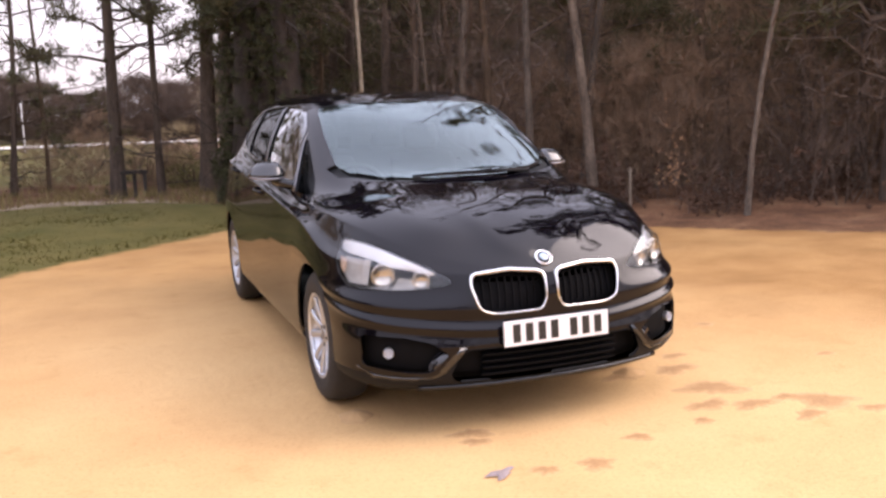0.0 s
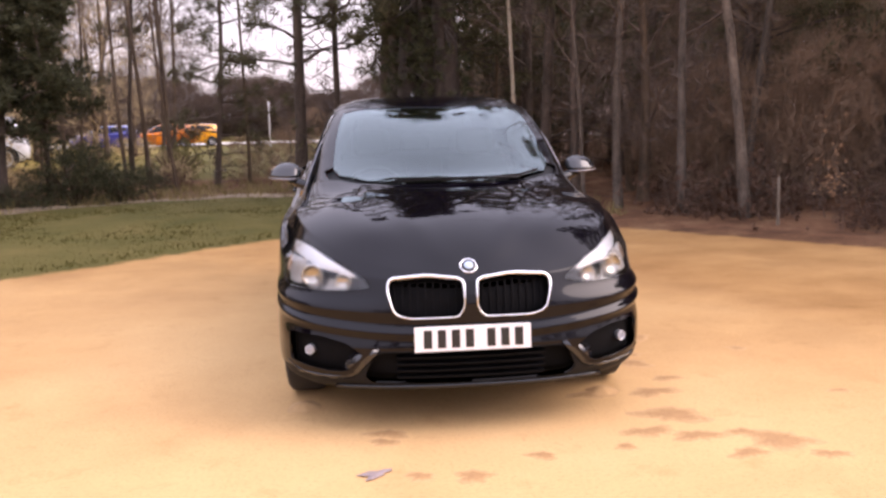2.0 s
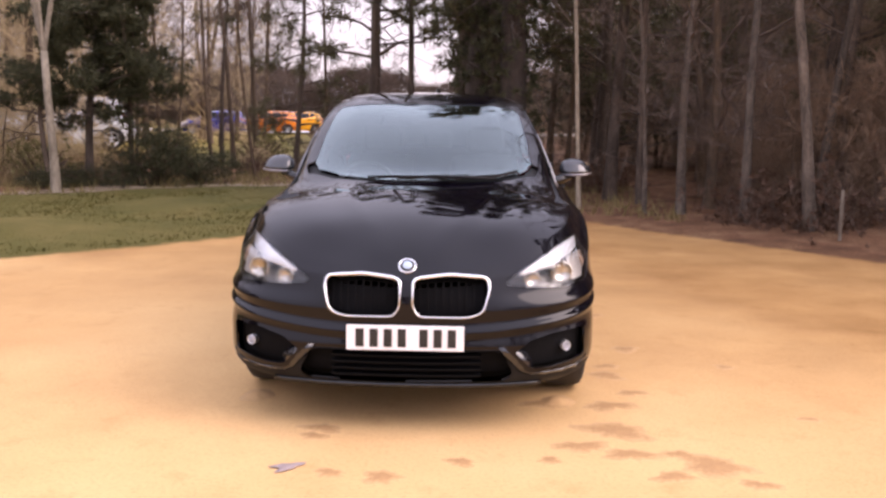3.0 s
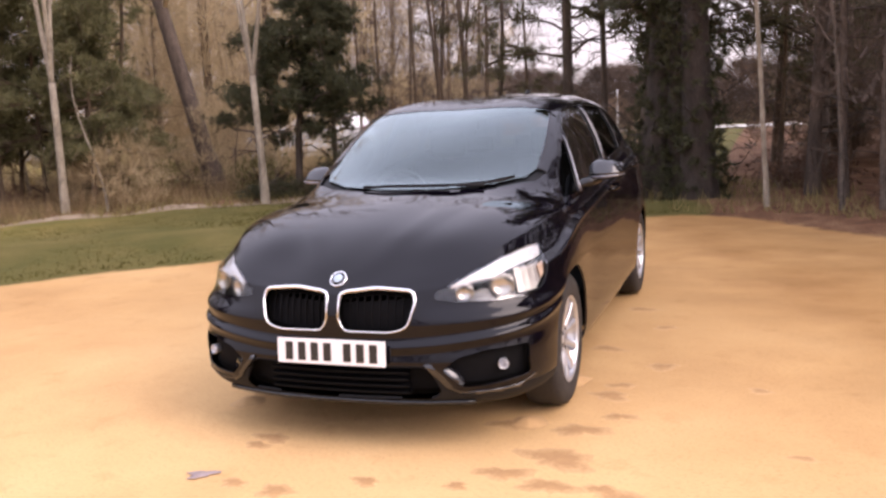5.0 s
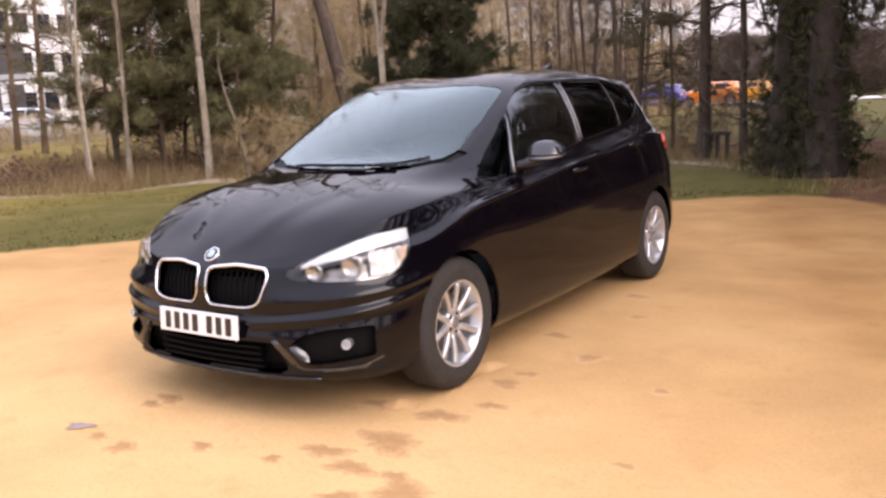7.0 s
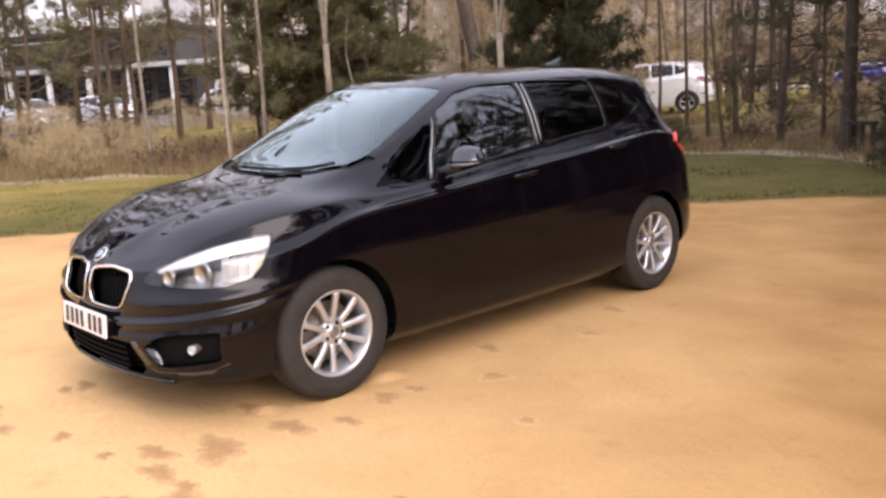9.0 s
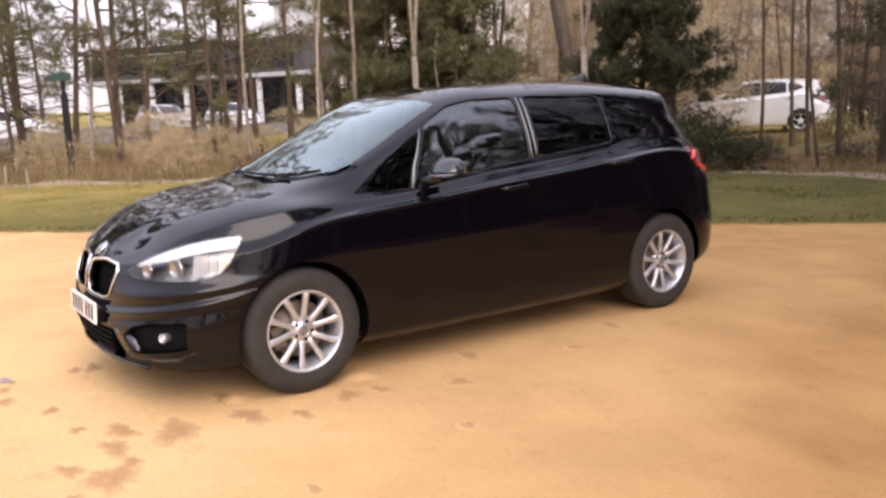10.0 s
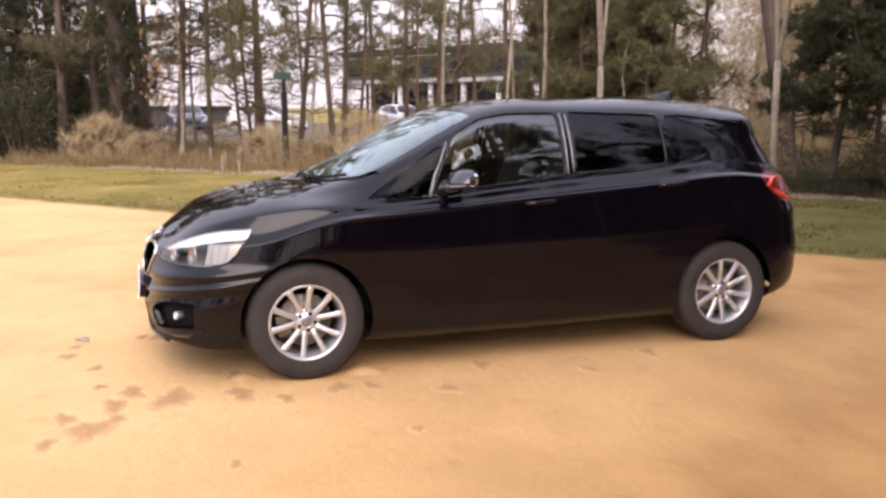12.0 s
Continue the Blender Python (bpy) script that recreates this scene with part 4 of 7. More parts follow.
def make_grass():
    """Blades on the mown verge, and drier longer grass on the wood's edge."""
    rng = random.Random(5)
    for name, mat, n, keep, size, label, (xa, xb, ya, yb) in (
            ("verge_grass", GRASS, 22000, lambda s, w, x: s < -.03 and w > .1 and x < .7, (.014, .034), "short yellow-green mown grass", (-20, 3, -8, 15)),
            ("rough_grass", STRAW, 8000, lambda s, w, x: -2.5 < w < .2 and s < -.1, (.06, .2), "dry straw-coloured rough grass", (-20, 3, -8, 15)),
            ("bank_grass", BANK_GRASS, 15000, lambda s, w, x: -9 < w < -.3, (.14, .40), "long dry tan grass on the bank", (-30, -7, -4, 18))):
        X = np.array([rng.uniform(xa, xb) for _ in range(n * 4)])
        Y = np.array([rng.uniform(ya, yb) for _ in range(n * 4)])
        S, W = edge_distance(SAND_EDGE, X, Y), edge_distance(WOOD_EDGE, X, Y)
        H = ground_height(X, Y)
        vs, fs, made = [], [], 0
        for x, y, s, w, h in zip(X, Y, S, W, H):
            if not keep(s, w, x) or made > n:
                continue
            made += 1
            c = Vector((x, y, h + .02))
            for _ in range(3):
                d = Vector((rng.gauss(0, .45), rng.gauss(0, .45), 1)).normalized()
                q = Vector((rng.gauss(0, 1), rng.gauss(0, 1), 0)).normalized() * .007
                o = c + Vector((rng.gauss(0, .03), rng.gauss(0, .03), 0))
                b = len(vs)
                vs.extend((o - q, o + q, o + d * rng.uniform(*size) * 1.3))
                fs.append((b, b + 1, b + 2))
        tagged(placed(name, mesh_of(name, vs, fs, False), mat), label, "grass", kind="stuff")


make_grass()


# ---- the black car ----
# Half body as a loft through feature lines; each line runs from the nose round the flank to the tail at the same ribs.
# x: out from the middle, y: back from the front axle, z: up.
LINE_UNDER = [(0, -.72, .19), (.25, -.71, .19), (.45, -.67, .19), (.65, -.60, .19), (.76, -.45, .19), (.79, -.20, .19), (.80, .05, .19), (.80, .5, .185),
              (.80, 1.0, .185), (.80, 1.6, .185), (.80, 2.2, .19), (.80, 2.75, .20), (.77, 3.04, .24), (.63, 3.24, .26), (.35, 3.36, .27), (0, 3.40, .27)]
LINE_LOWER = [(0, -.815, .235), (.25, -.805, .235), (.49, -.768, .24), (.69, -.685, .25), (.825, -.52, .255), (.868, -.25, .26), (.862, .05, .26), (.862, .5, .245),
              (.862, 1.0, .24), (.862, 1.6, .24), (.865, 2.2, .25), (.87, 2.75, .27), (.835, 3.07, .30), (.70, 3.31, .33), (.39, 3.44, .34), (0, 3.475, .34)]
LINE_MID = [(0, -.845, .40), (.25, -.832, .40), (.50, -.79, .40), (.705, -.705, .41), (.84, -.53, .42), (.882, -.255, .45), (.888, .05, .48), (.880, .5, .47),
            (.878, 1.0, .47), (.878, 1.6, .47), (.886, 2.2, .49), (.893, 2.75, .52), (.845, 3.09, .56), (.71, 3.335, .58), (.39, 3.465, .60), (0, 3.49, .60)]
LINE_WAIST = [(0, -.818, .625), (.25, -.802, .63), (.495, -.75, .635), (.695, -.66, .64), (.83, -.495, .648), (.882, -.235, .66), (.894, .05, .69), (.882, .5, .70),
              (.880, 1.0, .71), (.880, 1.6, .73), (.888, 2.2, .76), (.890, 2.75, .79), (.835, 3.075, .80), (.70, 3.305, .81), (.385, 3.43, .82), (0, 3.46, .82)]
LINE_CREASE = [(0, -.795, .69), (.24, -.772, .70), (.47, -.71, .715), (.665, -.625, .745), (.800, -.445, .757), (.864, -.205, .775), (.882, .05, .850), (.872, .5, .90),
               (.870, 1.0, .94), (.868, 1.6, .985), (.868, 2.2, 1.03), (.852, 2.75, 1.06), (.785, 3.04, 1.03), (.655, 3.25, 1.02), (.365, 3.375, 1.01), (0, 3.405, 1.01)]
LINE_BELT = [(0, -.768, .715), (.21, -.743, .727), (.42, -.67, .76), (.585, -.56, .82), (.70, -.385, .88), (.765, -.17, .92), (.795, .06, .945), (.795, .5, .955),
             (.795, 1.0, 1.005), (.79, 1.6, 1.06), (.785, 2.2, 1.11), (.762, 2.72, 1.155), (.715, 2.98, 1.13), (.605, 3.19, 1.11), (.35, 3.315, 1.10), (0, 3.345, 1.10)]
LINE_UPPER = [(0, -.744, .736), (.165, -.715, .755), (.315, -.615, .815), (.445, -.505, .885), (.535, -.33, .942), (.605, -.125, .978), (.66, .09, .985), (.727, .53, 1.07),
              (.722, 1.04, 1.215), (.715, 1.6, 1.28), (.712, 2.2, 1.30), (.685, 2.72, 1.305), (.645, 2.93, 1.28), (.555, 3.10, 1.265), (.325, 3.22, 1.255), (0, 3.25, 1.255)]
LINE_RAIL = [(0, -.722, .756), (.105, -.685, .788), (.195, -.57, .858), (.26, -.435, .920), (.31, -.265, .968), (.37, -.075, 1.002), (.50, .13, 1.03), (.637, .56, 1.175),
             (.597, 1.08, 1.425), (.575, 1.6, 1.483), (.572, 2.2, 1.485), (.553, 2.72, 1.455), (.53, 2.93, 1.435), (.475, 3.06, 1.43), (.28, 3.14, 1.44), (0, 3.165, 1.445)]
LINE_MIDDLE = [(0, -.702, .774), (0, -.655, .812), (0, -.555, .876), (0, -.42, .936), (0, -.255, .984), (0, -.075, 1.02), (0, .17, 1.062), (0, .44, 1.20),
               (0, .97, 1.45), (0, 1.6, 1.538), (0, 2.2, 1.556), (0, 2.75, 1.538), (0, 3.0, 1.508), (0, 3.09, 1.49), (0, 3.155, 1.475), (0, 3.18, 1.465)]


def between(a, b, t):
    return [tuple(p + (q - p) * t for p, q in zip(v, w)) for v, w in zip(a, b)]


def ledge(a, b, t, push, slope=0.0, inner=False):
    """A line between two others, pushed out along the nose and fading along the wing: the pressed ribs of the bumper."""
    strength = ([0.25, 0.6, 0.95] if inner else [0.0, 0.1, 0.8]) + [1.0, 0.9, 0.3] + [0.0] * 10
    out = []
    line = []
    for i, (v, w) in enumerate(zip(a, b)):
        k = t + slope * (min(max(i, 1), 5) - 4)
        line.append(tuple(p + (q - p) * k for p, q in zip(v, w)))
    for i, p in enumerate(line):
        q, w = line[max(i - 1, 0)], line[min(i + 1, len(line) - 1)]
        d = Vector((w[1] - q[1], q[0] - w[0], 0)).normalized() if 0 < i < len(line) - 1 else Vector((0, -1 if i == 0 else 1, 0))
        k = push * strength[i]
        out.append((p[0] + d.x * k, p[1] + d.y * k, p[2]))
    return out


def shoulder(t, inset):
    """A line above the flank's crease, drawn in to make a narrow ledge along it."""
    fade = [0, 0, 0, .2, .5, .9, 1, 1, 1, 1, 1, .8, .4, .1, 0, 0]
    return [(x - inset * k, y, z) for (x, y, z), k in zip(between(LINE_CREASE, LINE_BELT, t), fade)]


BODY_LINES = [LINE_UNDER, LINE_LOWER, LINE_MID, ledge(LINE_MID, LINE_WAIST, .40, -.003, .075, True), ledge(LINE_MID, LINE_WAIST, .52, .012, .075, True),
              ledge(LINE_MID, LINE_WAIST, .64, -.006, .07, True), ledge(LINE_MID, LINE_WAIST, .79, .010, .03), ledge(LINE_MID, LINE_WAIST, 1.0, -.020), between(LINE_WAIST, LINE_CREASE, .9), LINE_CREASE, shoulder(.26, .016),
              shoulder(.86, 0), LINE_BELT, LINE_UPPER, LINE_RAIL, LINE_MIDDLE]


def spline(knots, values, at):
    """Natural cubic spline through values (n, ...) at the knots."""
    n = len(knots)
    h = np.diff(knots)
    flat = values.reshape(n, -1)
    A, R = np.eye(n), np.zeros_like(flat)
    for i in range(1, n - 1):
        A[i, i - 1], A[i, i], A[i, i + 1] = h[i - 1], 2 * (h[i - 1] + h[i]), h[i]
        R[i] = 6 * ((flat[i + 1] - flat[i]) / h[i] - (flat[i] - flat[i - 1]) / h[i - 1])
    M = np.linalg.solve(A, R)
    k = np.clip(np.searchsorted(knots, at, side="right") - 1, 0, n - 2)
    a, b = (knots[k + 1] - at)[:, None], (at - knots[k])[:, None]
    hk = h[k][:, None]
    out = (M[k] * a ** 3 + M[k + 1] * b ** 3) / (6 * hk) + (flat[k] / hk - M[k] * hk / 6) * a + (flat[k + 1] / hk - M[k + 1] * hk / 6) * b
    return out.reshape((len(at),) + values.shape[1:])


def loft_grid(lines, per_rib=11, per_line=5):
    """The lofted half surface as a grid of points and normals: [along, up, xyz]."""
    P = np.array(lines, float).transpose(1, 0, 2)
    flip = np.array([-1, 1, 1])
    P = np.concatenate([P[2:0:-1] * flip, P, P[-2:-4:-1] * flip])
    step = np.linalg.norm(np.diff(P, axis=0), axis=2)[:, 2:11].mean(1)
    knots = np.concatenate([[0], np.cumsum(step)])
    at = np.concatenate([np.linspace(knots[i], knots[i + 1], per_rib, endpoint=False) for i in range(2, len(knots) - 3)] + [[knots[-3]]])
    C = spline(knots, P, at)
    low = C[:, :1] * 2 - C[:, 1:2]
    C = np.concatenate([low, C, C[:, -2:-1] * flip], 1)
    rows = []
    for i in range(1, C.shape[1] - 2):
        p0, p1, p2, p3 = C[:, i - 1], C[:, i], C[:, i + 1], C[:, i + 2]
        d = [np.maximum(np.linalg.norm(b - a, axis=1), 1e-4) ** 0.5 for a, b in ((p0, p1), (p1, p2), (p2, p3))]
        t0 = np.zeros(len(C))
        t1 = t0 + d[0]
        t2 = t1 + d[1]
        t3 = t2 + d[2]
        for s in np.arange(per_line + (i == C.shape[1] - 3)) / per_line:
            t = t1 + (t2 - t1) * s

            def blend(a, b, ta, tb):
                return ((tb - t) / (tb - ta))[:, None] * a + ((t - ta) / (tb - ta))[:, None] * b
            a1, a2, a3 = blend(p0, p1, t0, t1), blend(p1, p2, t1, t2), blend(p2, p3, t2, t3)
            rows.append(blend(blend(a1, a2, t0, t2), blend(a2, a3, t1, t3), t1, t2))
    G = np.stack(rows, 1)
    G[0, :, 0] = G[-1, :, 0] = G[:, -1, 0] = 0
    G[:, :, 0] = np.maximum(G[:, :, 0], 0)
    # two soft creases that run up the bonnet from the badge
    ridge = np.interp(G[:, :, 1], [-.70, -.45, -.1, .15, .4], [.13, .24, .35, .43, .50])
    fade = np.clip((G[:, :, 1] + .70) / .2, 0, 1) * np.clip((.18 - G[:, :, 1]) / .15, 0, 1) * (G[:, :, 2] > .72)
    G[:, :, 2] += .0075 * fade * np.exp(-((G[:, :, 0] - ridge) / .05) ** 2)
    ext = np.concatenate([G[1:2] * flip, G, G[-2:-1] * flip], 0)
    ext = np.concatenate([ext[:, :1] * 2 - ext[:, 1:2], ext, ext[:, -2:-1] * flip], 1)
    du, dv = ext[2:, 1:-1] - ext[:-2, 1:-1], ext[1:-1, 2:] - ext[1:-1, :-2]
    N = np.cross(du, dv)
    size = np.linalg.norm(N, axis=2, keepdims=True)
    N = np.where(size > 1e-9, N / np.maximum(size, 1e-9), 0)
    N[:, -1, 0] = 0
    N[0, :, 0] = N[-1, :, 0] = 0
    return G, N


def round_outline(pts, r, seg=3):
    """A polygon with rounded corners."""
    out = []
    n = len(pts)
    for i in range(n):
        p, a, b = Vector(pts[i]), Vector(pts[i - 1]), Vector(pts[(i + 1) % n])
        da, db = a - p, b - p
        k = min(r, da.length * 0.45, db.length * 0.45)
        q, w = p + da.normalized() * k, p + db.normalized() * k
        for s in range(seg + 1):
            t = s / seg
            out.append(tuple(q * (1 - t) ** 2 + p * 2 * t * (1 - t) + w * t * t))
    return out


def inside(poly, a, b):
    hit = False
    for (ax, ay), (bx, by) in zip(poly, poly[1:] + poly[:1]):
        if (ay > b) != (by > b) and a < (bx - ax) * (b - ay) / (by - ay) + ax:
            hit = not hit
    return hit


SIDE, TOP, FRONT = (Vector((0, 1, 0)), Vector((0, 0, 1))), (Vector((1, 0, 0)), Vector((0, 1, 0))), (Vector((1, 0, 0)), Vector((0, 0, 1)))
LAMP_VIEW = (Vector((.6, .8, 0)), Vector((0, 0, 1)))


def circle(cy, cz, r, n=28):
    return [(cy + r * math.cos(2 * math.pi * k / n), cz + r * math.sin(2 * math.pi * k / n)) for k in range(n)]


KIDNEY = round_outline([(.028, .700), (.19, .716), (.352, .704), (.366, .66), (.338, .555), (.27, .534), (.055, .538), (.028, .58)], .03)
LAMP_OUTLINE = [(-.325, .668), (-.315, .690), (-.254, .728), (-.165, .766), (-.09, .792), (0, .817), (.10, .835), (.20, .843), (.258, .842), (.242, .78), (.212, .715), (.172, .678), (.12, .660), (.05, .651), (-.12, .650), (-.26, .654)]
TAIL_OUTLINE = round_outline([(2.94, 1.05), (3.02, 1.085), (3.17, 1.05), (3.36, 1.0), (3.40, .90), (3.30, .86), (3.14, .885), (3.02, .955)], .03)
REGIONS = [
    # name, view, outline, which stretch of the body
    ("arch", SIDE, circle(0, .325, .362), lambda c: c.x > .55 and c.z < .75),
    ("arch", SIDE, circle(2.67, .325, .362), lambda c: c.x > .55 and c.z < .75),
    ("quarter_light", SIDE, round_outline([(.36, .978), (.70, .985), (.835, 1.255), (.80, 1.262)], .02), lambda c: c.x > .5 and c.z > .9),
    ("front_window", SIDE, round_outline([(.735, 1.0), (1.575, 1.082), (1.57, 1.452), (1.25, 1.447), (1.08, 1.418), (.90, 1.325)], .03), lambda c: c.x > .5 and c.z > .9),
    ("rear_window_side", SIDE, round_outline([(1.645, 1.09), (2.27, 1.142), (2.265, 1.44), (1.645, 1.458)], .03), lambda c: c.x > .5 and c.z > .9),
    ("rear_quarter_light", SIDE, round_outline([(2.315, 1.150), (2.53, 1.19), (2.74, 1.275), (2.60, 1.36), (2.40, 1.425), (2.312, 1.435)], .03), lambda c: c.x > .4 and c.z > .9),
    ("windscreen", TOP, [(-.1, .145), (.2, .165), (.42, .235), (.575, .35), (.612, .45), (.598, .72), (.568, .98), (.545, 1.045), (.30, 1.015), (-.1, 1.0)], lambda c: c.z > 1.02 and c.y < 1.5),
    ("cowl", TOP, [(-.1, .105), (.25, .13), (.47, .20), (.63, .33), (.665, .46), (.612, .45), (.575, .35), (.42, .235), (.2, .165), (-.1, .145)], lambda c: c.z > .95 and c.y < 1.0),
    ("headlamp", LAMP_VIEW, LAMP_OUTLINE, lambda c: c.x > .33 and c.y < .05 and c.z > .5),
    ("bonnet", TOP, [(-.1, -.768), (.2, -.743), (.405, -.675), (.57, -.56), (.688, -.385), (.752, -.17), (.775, .08), (.755, .30), (.70, .44), (.665, .46), (.63, .33), (.47, .20), (.25, .13), (-.1, .105)], lambda c: c.z > .70 and c.y < .6),
    ("kidney", FRONT, KIDNEY, lambda c: c.y < -.55),
    ("intake", FRONT, round_outline([(-.1, .238), (.44, .245), (.475, .28), (.435, .365), (.40, .388), (-.1, .388)], .02), lambda c: c.y < -.55 and c.z < .5),
    ("fog_recess", FRONT, round_outline([(.81, .46), (.81, .325), (.64, .300), (.555, .300), (.478, .375), (.55, .428), (.66, .455)], .02), lambda c: c.y < -.3 and c.z < .5),
    ("bumper_skirt", FRONT, [(-.1, .1), (.95, .1), (.95, .292), (.80, .290), (.56, .272), (.50, .29), (.43, .395), (-.1, .398)], lambda c: c.y < -.3),
    ("tail_lamp", SIDE, TAIL_OUTLINE, lambda c: c.x > .34 and c.y > 2.8),
    ("tailgate_window", FRONT, round_outline([(-.1, 1.13), (.50, 1.14), (.44, 1.385), (-.1, 1.40)], .03), lambda c: c.y > 2.9 and c.z > 1.05),
    ("front_door", SIDE, round_outline([(.60, .265), (1.605, .26), (1.608, 1.47), (1.25, 1.468), (1.06, 1.436), (.87, 1.335), (.715, 1.01), (.61, .955)], .02), lambda c: c.x > .45),
    ("rear_door", SIDE, round_outline([(1.612, .26), (2.19, .265), (2.24, .45), (2.36, .62), (2.46, .75), (2.46, .95), (2.295, 1.12), (2.29, 1.455), (1.612, 1.473)], .02), lambda c: c.x > .45),
    ("fuel_flap", SIDE, circle(2.86, .95, .075, 14), lambda c: c.x > .4),
    ("sill", SIDE, [(.36, .1), (2.3, .1), (2.3, .258), (.36, .263)], lambda c: c.x > .45),
    ("front_bumper", SIDE, [(-1.2, .1), (-.12, .1), (-.16, .60), (-.24, .685), (-.45, .64), (-.60, .60), (-.70, .63), (-.72, .73), (-.95, .76)], lambda c: True),
    ("rear_bumper", SIDE, [(2.9, .1), (3.7, .1), (3.7, .70), (3.12, .74), (2.95, .68)], lambda c: True),
    ("tailgate", FRONT, [(-.1, .6), (.60, .6), (.62, .85), (.60, 1.12), (.52, 1.41), (-.1, 1.43)], lambda c: c.y > 2.9),
    ("roof", TOP, [(-.1, .9), (.535, 1.06), (.548, 1.6), (.545, 2.2), (.52, 2.72), (.50, 2.95), (.44, 3.10), (-.1, 3.25)], lambda c: c.z > 1.38),
    ("front_wing", SIDE, [(-1.2, 0), (.615, 0), (.615, .955), (.40, .94), (-.2, 1.0), (-1.2, 1.0)], lambda c: c.z < 1.02),
]


def cut_body(coarse=1):
    """Cuts the loft along every panel outline and returns, for each panel, its faces as (corner points, normals)."""
    G, N = loft_grid(BODY_LINES, 11 // coarse, 5 // coarse)
    nu, nv = G.shape[:2]
    bm = bmesh.new()
    lu, lv = bm.verts.layers.float.new("u"), bm.verts.layers.float.new("v")
    lp = bm.faces.layers.int.new("panel")
    grid = []
    for i in range(nu):
        row = []
        for j in range(nv):
            v = bm.verts.new(G[i, j])
            v[lu], v[lv] = i, j
            row.append(v)
        grid.append(row)
    for i in range(nu - 1):
        for j in range(nv - 1):
            bm.faces.new((grid[i][j], grid[i + 1][j], grid[i + 1][j + 1], grid[i][j + 1]))
    for k, (name, (ea, eb), outline, where) in enumerate(REGIONS, 1):
        lo = [min(p[q] for p in outline) - .06 for q in (0, 1)]
        hi = [max(p[q] for p in outline) + .06 for q in (0, 1)]
        pool = []
        for f in bm.faces:
            if f[lp] == 0:
                c = f.calc_center_median()
                if lo[0] < c.dot(ea) < hi[0] and lo[1] < c.dot(eb) < hi[1] and where(c):
                    pool.append(f)
        for (a0, b0), (a1, b1) in zip(outline, outline[1:] + outline[:1]):
            d = Vector((a1 - a0, b1 - b0))
            if d.length < 1e-5:
                continue
            pad = .035
            near = []
            for f in pool:
                if not f.is_valid:
                    continue
                c = f.calc_center_median()
                a, b = c.dot(ea), c.dot(eb)
                if min(a0, a1) - pad < a < max(a0, a1) + pad and min(b0, b1) - pad < b < max(b0, b1) + pad:
                    near.append(f)
            if not near:
                continue
            geom = list({e for f in near for e in f.edges}) + list({v for f in near for v in f.verts}) + near
            r = bmesh.ops.bisect_plane(bm, geom=geom, dist=1e-5, plane_co=ea * a0 + eb * b0, plane_no=ea * d.y - eb * d.x)
            pool = [f for f in pool if f.is_valid]
            known = set(pool)
            pool += [g for g in r["geom"] if isinstance(g, bmesh.types.BMFace) and g not in known]
        for f in pool:
            if f.is_valid and f[lp] == 0:
                c = f.calc_center_median()
                if inside(outline, c.dot(ea), c.dot(eb)) and where(c):
                    f[lp] = k
    names = ["rear_wing"] + [r[0] for r in REGIONS]
    panels = {}
    for f in bm.faces:
        corners = []
        for v in f.verts:
            u, w = min(max(v[lu], 0), nu - 1.001), min(max(v[lv], 0), nv - 1.001)
            i, j = int(u), int(w)
            a, b = u - i, w - j
            nrm = (N[i, j] * (1 - a) + N[i + 1, j] * a) * (1 - b) + (N[i, j + 1] * (1 - a) + N[i + 1, j + 1] * a) * b
            corners.append((v.index, tuple(v.co), tuple(nrm)))
        panels.setdefault(names[f[lp]], []).append(corners)
    bm.free()
    return panels


def panel_mesh(name, faces, sides=(1,), flange=0.012, sink=0.0):
    """A mesh from cut faces; sides: 1 the car's left, -1 its right, both for a panel across the middle. Open edges turn inwards."""
    verts, polys, nrm, seen = [], [], [], {}

    def vert(s, idx, co, n):
        mid = abs(co[0]) < 1e-5
        key = (0 if mid else s, idx)
        if key not in seen:
            seen[key] = len(verts)
            verts.append(Vector((s * co[0], co[1], co[2])) - Vector((s * n[0], n[1], n[2])) * sink)
        return seen[key]
    for s in sides:
        edges = {}
        for corners in faces:
            ring = []
            for c in corners:
                i = vert(s, *c)
                if not ring or ring[-1][0] != i:
                    ring.append((i, Vector((s * c[2][0], c[2][1], c[2][2])), c[1]))
            if ring[0][0] == ring[-1][0]:
                ring.pop()
            if len({r[0] for r in ring}) < 3:
                continue
            if s < 0:
                ring = ring[::-1]
            polys.append([r[0] for r in ring])
            nrm.append([r[1] for r in ring])
            for p, q in zip(ring, ring[1:] + ring[:1]):
                key = (min(p[0], q[0]), max(p[0], q[0]))
                edges.setdefault(key, []).append((p, q))
        for users in edges.values():
            if len(users) == 1 and flange:
                p, q = users[0]
                if abs(verts[p[0]].x) < 2e-4 and abs(verts[q[0]].x) < 2e-4:
                    continue
                base = len(verts)
                verts.append(verts[p[0]] - p[1] * flange)
                verts.append(verts[q[0]] - q[1] * flange)
                out = (verts[q[0]] - verts[p[0]]).cross(p[1])
                out = out.normalized() if out.length > 1e-9 else p[1]
                polys.append([q[0], p[0], base, base + 1])
                nrm.append([(q[1] + out).normalized(), (p[1] + out).normalized(), out, out])
    me = bpy.data.meshes.new(name)
    me.from_pydata([tuple(v) for v in verts], [], polys)
    me.shade_smooth()
    flat = [n for face in nrm for n in face]
    if len(flat) == len(me.loops):
        me.normals_split_custom_set([tuple(n) for n in flat])
    me.update()
    return me


